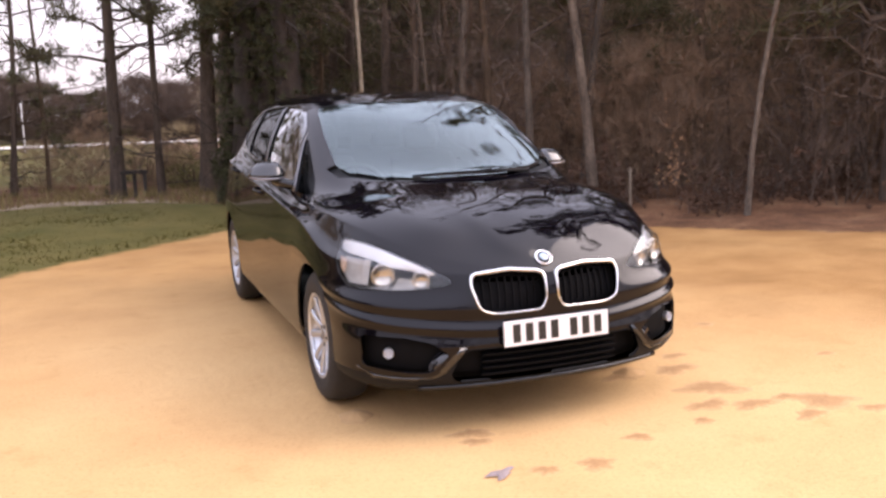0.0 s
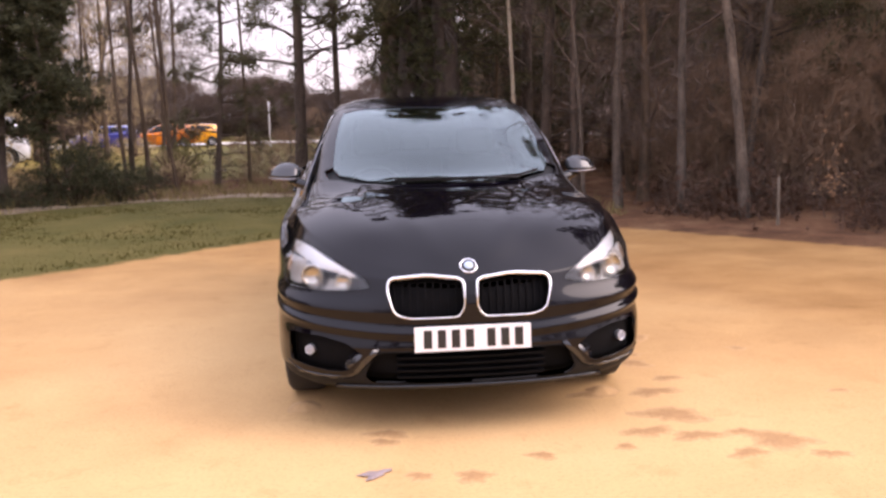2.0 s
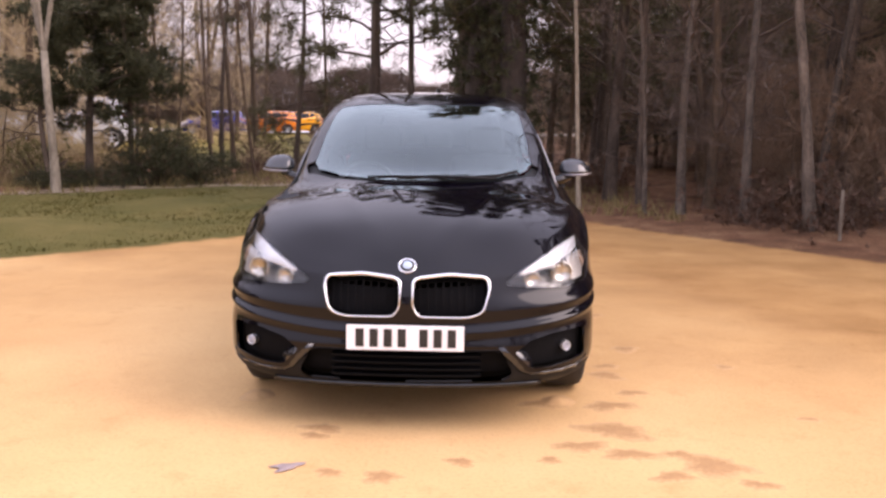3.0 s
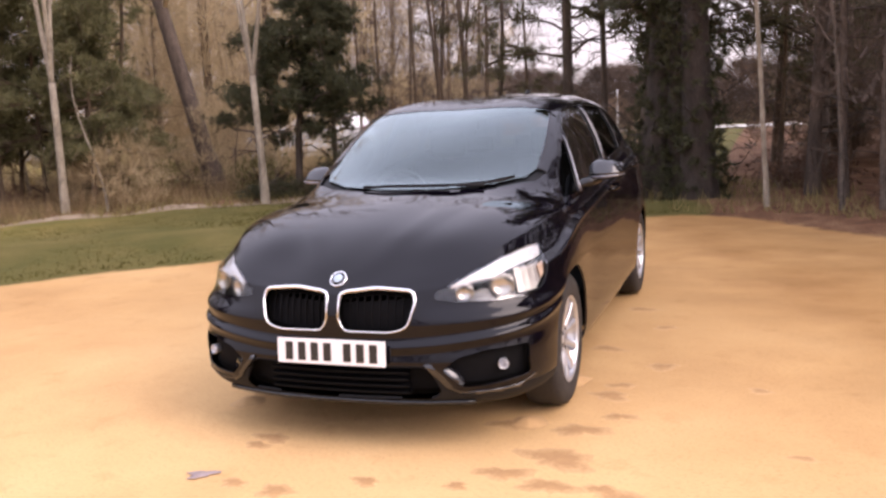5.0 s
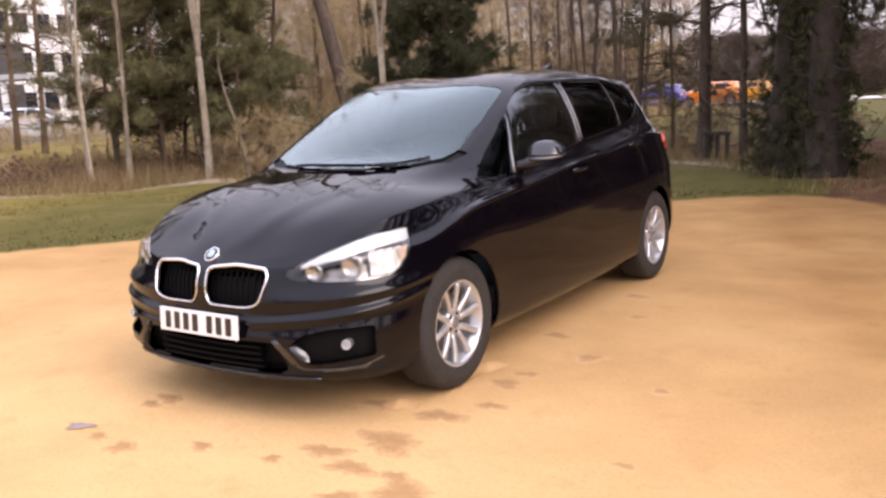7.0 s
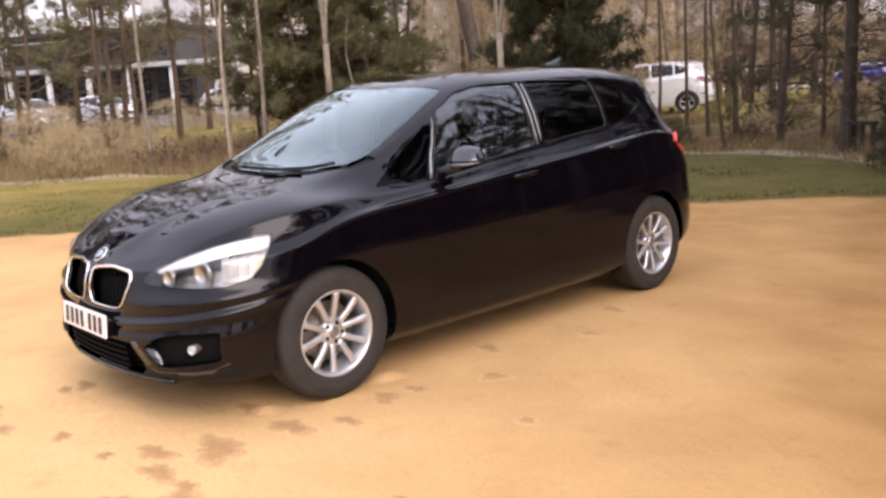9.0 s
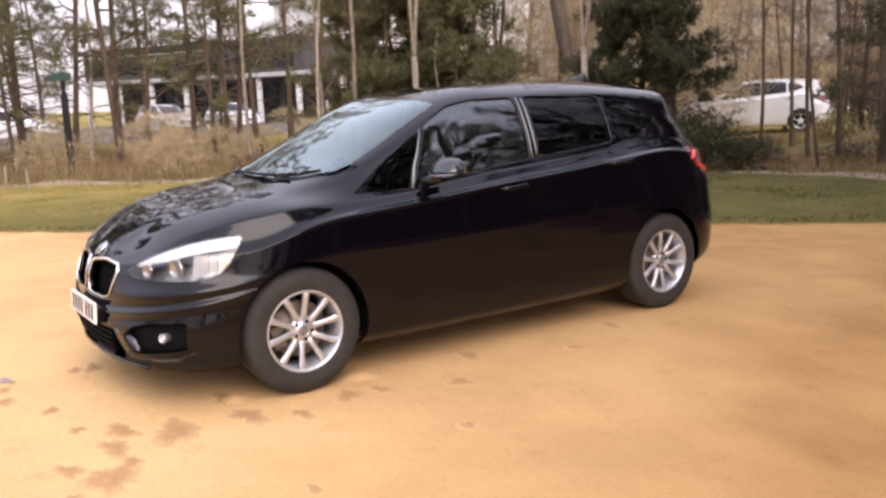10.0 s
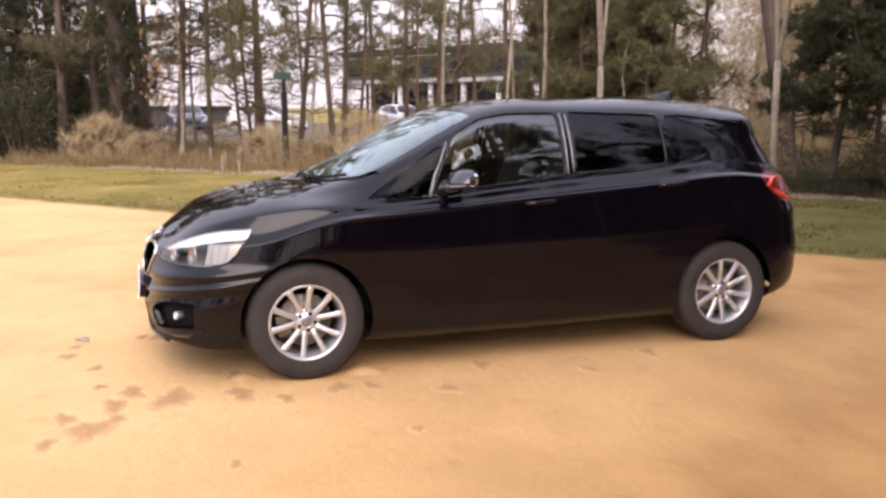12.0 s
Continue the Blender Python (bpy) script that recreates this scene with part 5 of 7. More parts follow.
def surface_point(G, a, b, view, where):
    """The point of the body nearest to a place in a view."""
    flat = G.reshape(-1, 3)
    d = (flat @ np.array(view[0]) - a) ** 2 + (flat @ np.array(view[1]) - b) ** 2
    d = np.where(where(flat), d, 1e9)
    near = np.argsort(d)[:4]
    w = 1 / (d[near] + 1e-7)
    return Vector((flat[near] * w[:, None]).sum(0) / w.sum())


def rim_line(faces):
    """The outer edge of a cut panel, in order."""
    count, pos = {}, {}
    for corners in faces:
        for p, q in zip(corners, corners[1:] + corners[:1]):
            key = (min(p[0], q[0]), max(p[0], q[0]))
            count[key] = count.get(key, 0) + 1
            pos[p[0]] = Vector(p[1])
    link = {}
    for (a, b), k in count.items():
        if k == 1:
            link.setdefault(a, []).append(b)
            link.setdefault(b, []).append(a)
    start = next(iter(link))
    line, prev, cur = [start], None, start
    while True:
        nxt = [q for q in link[cur] if q != prev]
        if not nxt or nxt[0] == start:
            break
        prev, cur = cur, nxt[0]
        line.append(cur)
        if len(line) > 5000:
            break
    return [pos[i] for i in line]


def thin_line(pts, gap):
    out = [pts[0]]
    for p in pts[1:]:
        if (p - out[-1]).length > gap:
            out.append(p)
    return out


def make_car():
    car = thing("car", "glossy black five-door compact car parked on the sand", "car")
    P = cut_body()
    G, N = loft_grid(BODY_LINES)

    def both(name, source, mat, label="", **kw):
        return [placed(name, panel_mesh(name, P[source], (s,), **kw), mat, car, label) for s in (1, -1)]

    def whole(name, source, mat, label="", **kw):
        return placed(name, panel_mesh(name, P[source], (1, -1), **kw), mat, car, label)
    whole("roof", "roof", PAINT)
    whole("bonnet", "bonnet", PAINT)
    bumper = whole("front_bumper", "front_bumper", PAINT)
    placed("bumper_skirt", panel_mesh("bumper_skirt", P["bumper_skirt"], (1, -1), sink=.002), PLASTIC, bumper, "black unpainted lower skirt")
    whole("rear_bumper", "rear_bumper", PAINT)
    tailgate = whole("tailgate", "tailgate", PAINT)
    placed("tailgate_window", panel_mesh("tailgate_window", P["tailgate_window"], (1, -1), sink=.003), TINT_GLASS, tailgate, "dark tinted rear window")
    whole("windscreen", "windscreen", SCREEN_GLASS, "clear curved windscreen reflecting the sky", sink=.003, flange=0)
    whole("cowl", "cowl", PLASTIC, "matt black plastic scuttle panel", sink=.022, flange=0)
    both("front_wing", "front_wing", PAINT)
    both("rear_wing", "rear_wing", PAINT, "black rear wing with pillars")
    both("sill", "sill", PAINT, "black sill")
    both("fuel_flap", "fuel_flap", PAINT)
    for door_name, win in (("front_door", "front_window"), ("rear_door", "rear_window_side")):
        for door, s in zip(both(door_name, door_name, PAINT), (1, -1)):
            placed("window", panel_mesh("window", P[win], (s,), sink=.006, flange=0), SIDE_GLASS if win == "front_window" else TINT_GLASS, door,
                   "clear side window" if win == "front_window" else "dark tinted side window")
            edge = thin_line(rim_line(P[win]), .03)
            bm = bmesh.new()
            loop_tube(bm, [Vector((s * p.x, p.y, p.z)) for p in edge], .006, 5)
            part("window_seal", bm, GLOSS_BLACK, door)
            # pale reflection line on the glossy pillar, put into a thin grey bar
            yb = 1.592 if win == "front_window" else 1.628
            bm = bmesh.new()
            trim = [surface_point(G, yb, z, SIDE, lambda p: p[:, 0] > .5) for z in np.linspace(1.10, 1.44, 9)]
            loop_tube(bm, [Vector((s * p.x, yb, p.z)) for p in trim], .0055, 6, False)
            part("pillar_trim", bm, SATIN_GREY, door, "thin satin grey pillar trim")
            door_handle(door, G, 1.36 if win == "front_window" else 2.26, s)
    both("quarter_light", "quarter_light", QUARTER_GLASS, "small triangular window", sink=.005)
    both("rear_quarter_light", "rear_quarter_light", TINT_GLASS, "dark tinted rear quarter window", sink=.005)
    for s in (1, -1):
        bm = bmesh.new()
        strip = [surface_point(G, y, z, SIDE, lambda p: p[:, 0] > .5) for y, z in zip(np.linspace(.712, .862, 9), np.linspace(.99, 1.285, 9))]
        loop_tube(bm, [Vector((s * (p.x + .002), p.y, p.z)) for p in strip], [.008, .008, .008, .007, .006, .006, .005, .004, .003], 6, False)
        part("pillar_strip", bm, SATIN_GREY, car, "satin grey strip behind the small window")
        lamp = placed("tail_lamp", panel_mesh("tail_lamp", P["tail_lamp"], (s,), flange=.03), TAIL_RED, car, "red rear lamp cluster")
        hook = [surface_point(G, y, z, SIDE, lambda p: (p[:, 0] > .3) & (p[:, 1] > 2.7)) for y, z in ((3.13, 1.035), (3.05, 1.03), (3.005, .99), (3.06, .955), (3.13, .93), (3.20, .905), (3.27, .885))]
        bm = bmesh.new()
        loop_tube(bm, [Vector((s * (p.x + .003), p.y, p.z)) for p in hook], [.012, .014, .014, .014, .014, .013, .010], 8, False)
        part("light_guide", bm, TAIL_BRIGHT, lamp, "brighter red hook-shaped light guide")
    make_front(car, bumper, P, G)
    for s in (1, -1):
        make_headlamp(car, P, G, s)
        make_mirror(car, s)
        for y in (0, 2.67):
            arch_liner(car, y, s)
            make_wheel(car, y, s)
    make_wipers(car, G)
    make_cabin(car, G)
    make_underside(car)
    return car


def door_handle(door, G, y, s):
    z = .925 + .045 * (y - 1.36) / .45
    c = surface_point(G, y, z, SIDE, lambda p: p[:, 0] > .5)
    bm = bmesh.new()
    n = 9
    rings = []
    for i in range(n):
        t = i / (n - 1)
        bow = math.sin(math.pi * t) ** .5
        rings.append([bm.verts.new((s * (c.x + .004 + .028 * bow + .008 * math.cos(w)), c.y - .105 + .21 * t, c.z + .014 * t + .012 * math.sin(w))) for w in (k * math.pi / 4 for k in range(8))])
    for q, w in zip(rings, rings[1:]):
        for k in range(8):
            bm.faces.new((q[k], q[(k + 1) % 8], w[(k + 1) % 8], w[k])).smooth = True
    bm.faces.new(rings[0])
    bm.faces.new(rings[-1])
    bmesh.ops.recalc_face_normals(bm, faces=bm.faces)
    part("handle", bm, PAINT, door, "black pull handle")


def make_front(car, bumper, P, G):
    nose = lambda p: p[:, 1] < -.5
    for s in (1, -1):
        edge = thin_line(rim_line(P["kidney"]), .012)
        grille = placed("kidney_grille", panel_mesh("kidney_grille", P["kidney"], (s,), sink=.055, flange=-.055), GRILLE_BLACK, car, "black radiator grille with bright chrome surround")
        bm = bmesh.new()
        radii = [.0045 + .0045 * max(0.0, (p.z - .60) / .11) for p in edge]
        loop_tube(bm, [Vector((s * p.x, p.y - .004, p.z)) for p in edge], radii, 8)
        part("surround", bm, CHROME, grille, "polished chrome surround")
        for k in range(9):
            x = .058 + .034 * k
            bm = bmesh.new()
            lo, hi = .545 + .10 * max(0, x - .28), .706 - .03 * max(0, x - .25)
            pts = [surface_point(G, x, z, FRONT, nose) for z in np.linspace(lo, hi, 6)]
            for p, q in zip(pts, pts[1:]):
                for dx0, dx1 in ((-.004, .004),):
                    vs = [bm.verts.new((s * (x + dx), w.y + dy, w.z)) for w in (p, q) for dx, dy in ((dx0, .047), (dx1, .047), (dx1, .0545), (dx0, .0545))]
                    for a, b in ((0, 1), (1, 2), (2, 3), (3, 0)):
                        bm.faces.new((vs[a], vs[b], vs[b + 4], vs[a + 4]))
            bmesh.ops.remove_doubles(bm, verts=bm.verts, dist=.0005)
            bmesh.ops.recalc_face_normals(bm, faces=bm.faces)
            part("grille_bar", bm, GRILLE_BLACK, grille)
        # fog lamp in its dark pocket
        pocket = placed("fog_lamp_pocket", panel_mesh("fog_lamp_pocket", P["fog_recess"], (s,), sink=.045, flange=-.045), GRILLE_BLACK, bumper, "matt black fog lamp pocket")
        c = surface_point(G, .715, .388, FRONT, lambda p: p[:, 1] < -.3)
        aim = Matrix.Translation((s * c.x, c.y + .012, c.z)) @ Vector((s * .35, -1, 0)).to_track_quat("X", "Z").to_matrix().to_4x4()
        bm = bmesh.new()
        lathe(bm, [(-.05, .019), (-.012, .022), (-.004, .0225), (0, .020), (-.008, .018), (-.026, .012), (-.030, .0002)], 24, "X", aim)
        bmesh.ops.recalc_face_normals(bm, faces=bm.faces)
        part("fog_lamp", bm, ALLOY, bumper, "round silver fog lamp")
        # bright-edged blade that frames the pocket below and inside
        blade = ((.405, .402, .012), (.435, .368, .050), (.468, .328, .064), (.505, .294, .056), (.55, .280, .032), (.62, .277, .018), (.70, .281, .016), (.77, .290, .015), (.825, .304, .008))
        bm = bmesh.new()
        ring = []
        for x, z, w in blade:
            p = surface_point(G, x, z, FRONT, lambda q: q[:, 1] < -.2)
            lean = 1.0 if x < .53 else .25
            low = Vector((p.x, p.y - .010, p.z))
            top = low + Vector((w * lean, .012 + w * .55, w * .62))
            ring.append([bm.verts.new((s * q.x, q.y, q.z)) for q in (low, top, top + Vector((.002, .02, -.014)), low + Vector((0, .02, -.014)))])
        for q, w in zip(ring, ring[1:]):
            for k in range(4):
                bm.faces.new((q[k], q[(k + 1) % 4], w[(k + 1) % 4], w[k])).smooth = k == 0
        bm.faces.new(ring[0])
        bm.faces.new(ring[-1])
        bmesh.ops.recalc_face_normals(bm, faces=bm.faces)
        part("pocket_blade", bm, CAP_PAINT, bumper, "glossy black blade below the fog lamp")
    intake = placed("lower_grille", panel_mesh("lower_grille", P["intake"], (1, -1), sink=.06, flange=-.06), GRILLE_BLACK, bumper, "black lower air intake")
    for z in (.268, .298, .328, .358):
        bm = bmesh.new()
        pts = [surface_point(G, abs(x), z, FRONT, nose) for x in np.linspace(-.33, .33, 21)]
        pts = [Vector((x, p.y, z)) for x, p in zip(np.linspace(-.33, .33, 21), pts)]
        ring = []
        for p in pts:
            ring.append([bm.verts.new((p.x, p.y + dy, p.z + dz)) for dy, dz in ((.012, -.004), (.010, .005), (.05, .007), (.05, -.004))])
        for q, w in zip(ring, ring[1:]):
            for k in range(4):
                bm.faces.new((q[k], q[(k + 1) % 4], w[(k + 1) % 4], w[k]))
        bmesh.ops.recalc_face_normals(bm, faces=bm.faces)
        part("grille_bar", bm, GRILLE_BLACK, intake)
    bm = bmesh.new()
    lip = [surface_point(G, abs(x), .228, FRONT, nose) for x in np.linspace(-.60, .60, 31)]
    loop_tube(bm, [Vector((x, p.y - .002, .224)) for x, p in zip(np.linspace(-.60, .60, 31), lip)], .012, 8, False)
    part("front_lip", bm, GLOSS_BLACK, bumper)
    # plate with seven dark bars for its characters
    bm = bmesh.new()
    tilt = pose(0, -.862, .452, -4, 0, 0)
    box(bm, (-.255, -.005, -.0545), (.255, .006, .0545), .002, tilt)
    plate = part("number_plate", bm, PLATE_WHITE, car, "white front number plate")
    x = -.222
    for k in range(7):
        bm = bmesh.new()
        box(bm, (x + .007, -.0068, -.0395), (x + .043, -.004, .0395), 0, tilt)
        part("plate_bar", bm, PLATE_BLACK, plate)
        x += .061 if k != 3 else .094
    bm = bmesh.new()
    box(bm, (-.25, .004, -.05), (.25, .05, .03), .006, tilt)
    part("plate_mount", bm, PAINT, bumper)
    c = surface_point(G, 0.0, -.737, TOP, lambda p: p[:, 2] > .6)
    aim = Matrix.Translation(c + Vector((0, -.004, .004))) @ Vector((0, -.68, .73)).to_track_quat("X", "Z").to_matrix().to_4x4()
    bm = bmesh.new()
    lathe(bm, [(-.01, .040), (.002, .041), (.006, .039), (.006, .034), (.003, .033)], 28, "X", aim)
    bmesh.ops.recalc_face_normals(bm, faces=bm.faces)
    badge = part("badge", bm, CHROME, car, "round bonnet badge in chrome, white and blue")
    bm = bmesh.new()
    lathe(bm, [(.002, .033), (.0065, .0325), (.0085, .022), (.009, .0002)], 28, "X", aim)
    bmesh.ops.recalc_face_normals(bm, faces=bm.faces)
    part("badge_disc", bm, GLOSS_BLACK, badge)
    bm = bmesh.new()
    lathe(bm, [(.008, .0225), (.0105, .021), (.011, .0002)], 24, "X", aim)
    bmesh.ops.recalc_face_normals(bm, faces=bm.faces)
    part("badge_centre", bm, BADGE_BLUE, badge)


def make_headlamp(car, P, G, s):
    where = lambda p: (p[:, 0] > .3) & (p[:, 1] < .1)
    lamp = placed("headlamp", panel_mesh("headlamp", P["headlamp"], (s,), sink=.075, flange=-.07), LAMP_BACK, car, "clear headlamp with twin round reflectors")

    def at(a, z, inset):
        p = surface_point(G, a, z, LAMP_VIEW, where)
        d = Vector((.62, -.74, .25)).normalized()
        p = p - d * inset
        return Vector((s * p.x, p.y, p.z))
    # brow under the upper edge, widening outwards; its white stands in for sky reflection
    top = ((-.255, .722, .016), (-.165, .760, .026), (-.09, .786, .036), (0, .811, .042), (.10, .829, .046), (.19, .836, .044), (.238, .834, .036))
    bm = bmesh.new()
    rows = [[bm.verts.new(at(a, z - .003 - d * k, i)) for a, z, d in top] for k, i in ((0, .006), (.5, .012), (1, .028))]
    for q, w in zip(rows, rows[1:]):
        for k in range(len(top) - 1):
            bm.faces.new((q[k], q[k + 1], w[k + 1], w[k])).smooth = True
    bmesh.ops.recalc_face_normals(bm, faces=bm.faces)
    part("reflector_brow", bm, BROW, lamp, "bright chrome brow strip")
    for a, z, r in ((-.205, .692, .031), (-.05, .712, .043)):
        m = Matrix.Translation(at(a, z, .03)) @ Vector((s * .30, -1, .05)).to_track_quat("X", "Z").to_matrix().to_4x4()
        bm = bmesh.new()
        lathe(bm, [(.004, r), (.010, r * 1.04), (.006, r * .94), (-.018, r * .62), (-.028, r * .3), (-.02, r * .26), (-.016, .0002)], 28, "X", m)
        bmesh.ops.recalc_face_normals(bm, faces=bm.faces)
        part("reflector", bm, LAMP_CHROME, lamp, "round chrome reflector")
        bm = bmesh.new()
        loop_tube(bm, [m @ Vector((.004, r * 1.14 * math.cos(2 * math.pi * k / 28), r * 1.14 * math.sin(2 * math.pi * k / 28))) for k in range(28)], .0026, 6)
        part("reflector_ring", bm, CHROME, lamp, "chrome ring round the reflector")
    # ribbed side reflector behind the outer half of the lens
    for k in range(4):
        a0 = .03 + .038 * k
        bm = bmesh.new()
        q = [bm.verts.new(at(a0 + da, z, i)) for da, z, i in ((0, .668, .035), (.0375, .670, .026), (.0375, .772, .024), (0, .766, .033))]
        w = [bm.verts.new(v.co + Vector((-s * .010, .012, 0))) for v in q]
        bm.faces.new(q)
        for j in range(4):
            bm.faces.new((q[j], q[(j + 1) % 4], w[(j + 1) % 4], w[j]))
        bmesh.ops.recalc_face_normals(bm, faces=bm.faces)
        part("side_reflector", bm, LAMP_FROST, lamp)
    bm = bmesh.new()
    pts = [(.172, .765), (.222, .775), (.205, .725), (.176, .705)]
    f0 = [bm.verts.new(at(a, z, .022)) for a, z in pts]
    f1 = [bm.verts.new(at(a, z, .04)) for a, z in pts]
    bm.faces.new(f0)
    for k in range(4):
        bm.faces.new((f0[k], f0[(k + 1) % 4], f1[(k + 1) % 4], f1[k]))
    bmesh.ops.recalc_face_normals(bm, faces=bm.faces)
    part("indicator", bm, AMBER, lamp, "amber corner indicator")
    bm = bmesh.new()
    rows = [[bm.verts.new(at(a, z, .022)) for a in (-.318, -.295, -.27, -.243)] for z in (.656, .675, .692, .712)]
    for q, w in zip(rows, rows[1:]):
        for k in range(3):
            bm.faces.new((q[k], q[k + 1], w[k + 1], w[k])).smooth = True
    bmesh.ops.recalc_face_normals(bm, faces=bm.faces)
    part("lamp_bezel", bm, PLASTIC, lamp, "dark inner bezel")
    placed("lens", panel_mesh("lens", P["headlamp"], (s,), flange=0), LENS_GLASS, lamp, "clear lens")


def make_mirror(car, s):
    bm = bmesh.new()
    bmesh.ops.create_uvsphere(bm, u_segments=28, v_segments=18, radius=1)
    for v in bm.verts:
        c = v.co
        sup = lambda t, e: math.copysign(abs(t) ** e, t)
        x, y, z = sup(c.x, .8), sup(c.y, .8), sup(c.z, .7)
        taper = 1 - .40 * ((z + 1) / 2) ** 1.3
        x = x * .108 * (taper if x > 0 else 1 - .15 * (z + 1) / 2)
        y = y * (.098 * taper if y < 0 else .045) + .028 * (z + 1) / 2
        z = z * (.060 if z > 0 else .034) * (1 - .15 * x / .105)
        v.co = Vector((s * (.915 + x), .872 + y + .02 * x / .105, 1.083 + z))
    for f in bm.faces:
        f.smooth = True
    if s < 0:
        bmesh.ops.reverse_faces(bm, faces=bm.faces)
    pod = part("door_mirror", bm, CAP_PAINT, car, "black door mirror with grey lower edge")
    bm = bmesh.new()
    vs, fs = [], []
    tube(vs, fs, [Vector((s * .775, .80, 1.005)), Vector((s * .82, .81, 1.02)), Vector((s * .875, .85, 1.045))], [.032, .028, .03], 10)
    bm.free()
    placed("mirror_foot", mesh_of("mirror_foot", vs, fs), GLOSS_BLACK, pod)
    bm = bmesh.new()
    n = 18
    ring = [(.085 * math.copysign(abs(math.cos(w)) ** .6, math.cos(w)), .048 * math.copysign(abs(math.sin(w)) ** .6, math.sin(w))) for w in (2 * math.pi * k / n for k in range(n))]
    f0 = [bm.verts.new((s * (.915 + a), .928, 1.088 + b * .8)) for a, b in ring]
    f1 = [bm.verts.new((s * (.915 + a * 1.05), .912, 1.088 + b * .84)) for a, b in ring]
    bm.faces.new(f0)
    for k in range(n):
        bm.faces.new((f0[k], f0[(k + 1) % n], f1[(k + 1) % n], f1[k]))
    bmesh.ops.recalc_face_normals(bm, faces=bm.faces)
    part("mirror_glass", bm, CHROME, pod, "mirror glass")
    # the bright highlight along the mirror's lower edge, modelled as a grey strip
    bm = bmesh.new()
    loop_tube(bm, [Vector((s * x, y, z)) for x, y, z in ((.815, .82, 1.050), (.86, .792, 1.049), (.92, .79, 1.050), (.98, .812, 1.054), (1.012, .86, 1.06))], [.003, .006, .007, .006, .003], 8, False)
    part("mirror_glint", bm, SATIN_GREY, pod, "silver-grey lower strip")


def arch_liner(car, y, s):
    bm = bmesh.new()
    n = 20
    rings = []
    for x, r in ((.80, .364), (.79, .372), (.60, .375)):
        rings.append([bm.verts.new((s * x, y + r * math.cos(w), .325 + r * math.sin(w))) for w in (-.02 + (math.pi + .04) * k / n for k in range(n + 1))])
    for q, w in zip(rings, rings[1:]):
        for k in range(n):
            bm.faces.new((q[k], q[k + 1], w[k + 1], w[k])).smooth = True
    bm.faces.new(rings[-1])
    part("wheel_arch", bm, PLASTIC, car, "matt black wheel arch liner")


WHEEL_KIT = []


def wheel_kit():
    """The meshes of one wheel, axis along x, face towards +x."""
    bm = bmesh.new()
    lathe(bm, [(-.10, .208), (-.102, .225), (-.103, .262), (-.097, .295), (-.083, .316), (-.055, .324), (0, .326), (.055, .324), (.080, .317), (.094, .300), (.1005, .27),
               (.102, .262), (.101, .256), (.1015, .235), (.098, .220), (.094, .211), (.085, .207)], 72, caps=False)
    for v in bm.verts:
        r = math.hypot(v.co.y, v.co.z)
        if r > .318:
            w = math.atan2(v.co.z, v.co.y)
            k = int(round(w / (2 * math.pi) * 72))
            f = 1 - .006 * (k % 2) / 1
            v.co.y, v.co.z = v.co.y * f, v.co.z * f
    bmesh.ops.recalc_face_normals(bm, faces=bm.faces)
    me = bpy.data.meshes.new("tyre")
    bm.to_mesh(me)
    bm.free()
    WHEEL_KIT.append(("tyre", me, RUBBER, "dusty black rubber tyre"))
    bm = bmesh.new()
    lathe(bm, [(.078, .1935), (.083, .196), (.090, .199), (.0935, .205), (.0945, .211), (.091, .214), (.080, .212), (.06, .19), (-.09, .185), (-.10, .208)], 64)
    bmesh.ops.delete(bm, geom=[f for f in bm.faces if len(f.verts) > 4], context="FACES")
    bmesh.ops.recalc_face_normals(bm, faces=bm.faces)
    me = bpy.data.meshes.new("rim")
    bm.to_mesh(me)
    bm.free()
    WHEEL_KIT.append(("rim", me, ALLOY, "silver alloy rim"))
    # spokes in pairs that spread from the hub to the rim
    for side, tag in ((1, "spoke"), (-1, "spoke_twin")):
        bm = bmesh.new()
        sec = []
        for r, w, x, t, off in ((.045, .018, .062, .03, .014), (.075, .0165, .068, .026, .0205), (.115, .0155, .076, .022, .033), (.155, .0160, .082, .02, .046), (.185, .0190, .084, .018, .0565), (.197, .0225, .086, .016, .061)):
            up = math.sqrt(max(r * r - off * off, 1e-6))
            sec.append([bm.verts.new((x + dx, side * off + dy, up)) for dx, dy in ((-t, -w), (-.006, -w), (0, -w * .55), (0, w * .55), (-.006, w), (-t, w))])
        for q, w in zip(sec, sec[1:]):
            for k in range(6):
                bm.faces.new((q[k], q[(k + 1) % 6], w[(k + 1) % 6], w[k])).smooth = k not in (0, 4)
        bm.faces.new(sec[0])
        bm.faces.new(sec[-1])
        bmesh.ops.recalc_face_normals(bm, faces=bm.faces)
        me = bpy.data.meshes.new("spoke")
        bm.to_mesh(me)
        bm.free()
        WHEEL_KIT.append((tag, me, ALLOY, ""))
    bm = bmesh.new()
    lathe(bm, [(.02, .074), (.052, .074), (.061, .068), (.064, .058), (.064, .036), (.068, .034), (.069, .031), (.066, .0295)], 40)
    bmesh.ops.recalc_face_normals(bm, faces=bm.faces)
    me = bpy.data.meshes.new("hub")
    bm.to_mesh(me)
    bm.free()
    WHEEL_KIT.append(("hub", me, ALLOY, ""))
    bm = bmesh.new()
    lathe(bm, [(.060, .029), (.0675, .0285), (.0695, .021), (.070, .0002)], 28)
    bmesh.ops.recalc_face_normals(bm, faces=bm.faces)
    me = bpy.data.meshes.new("hub_cap")
    bm.to_mesh(me)
    bm.free()
    WHEEL_KIT.append(("hub_cap", me, SATIN_GREY, "grey round hub cap"))
    bm = bmesh.new()
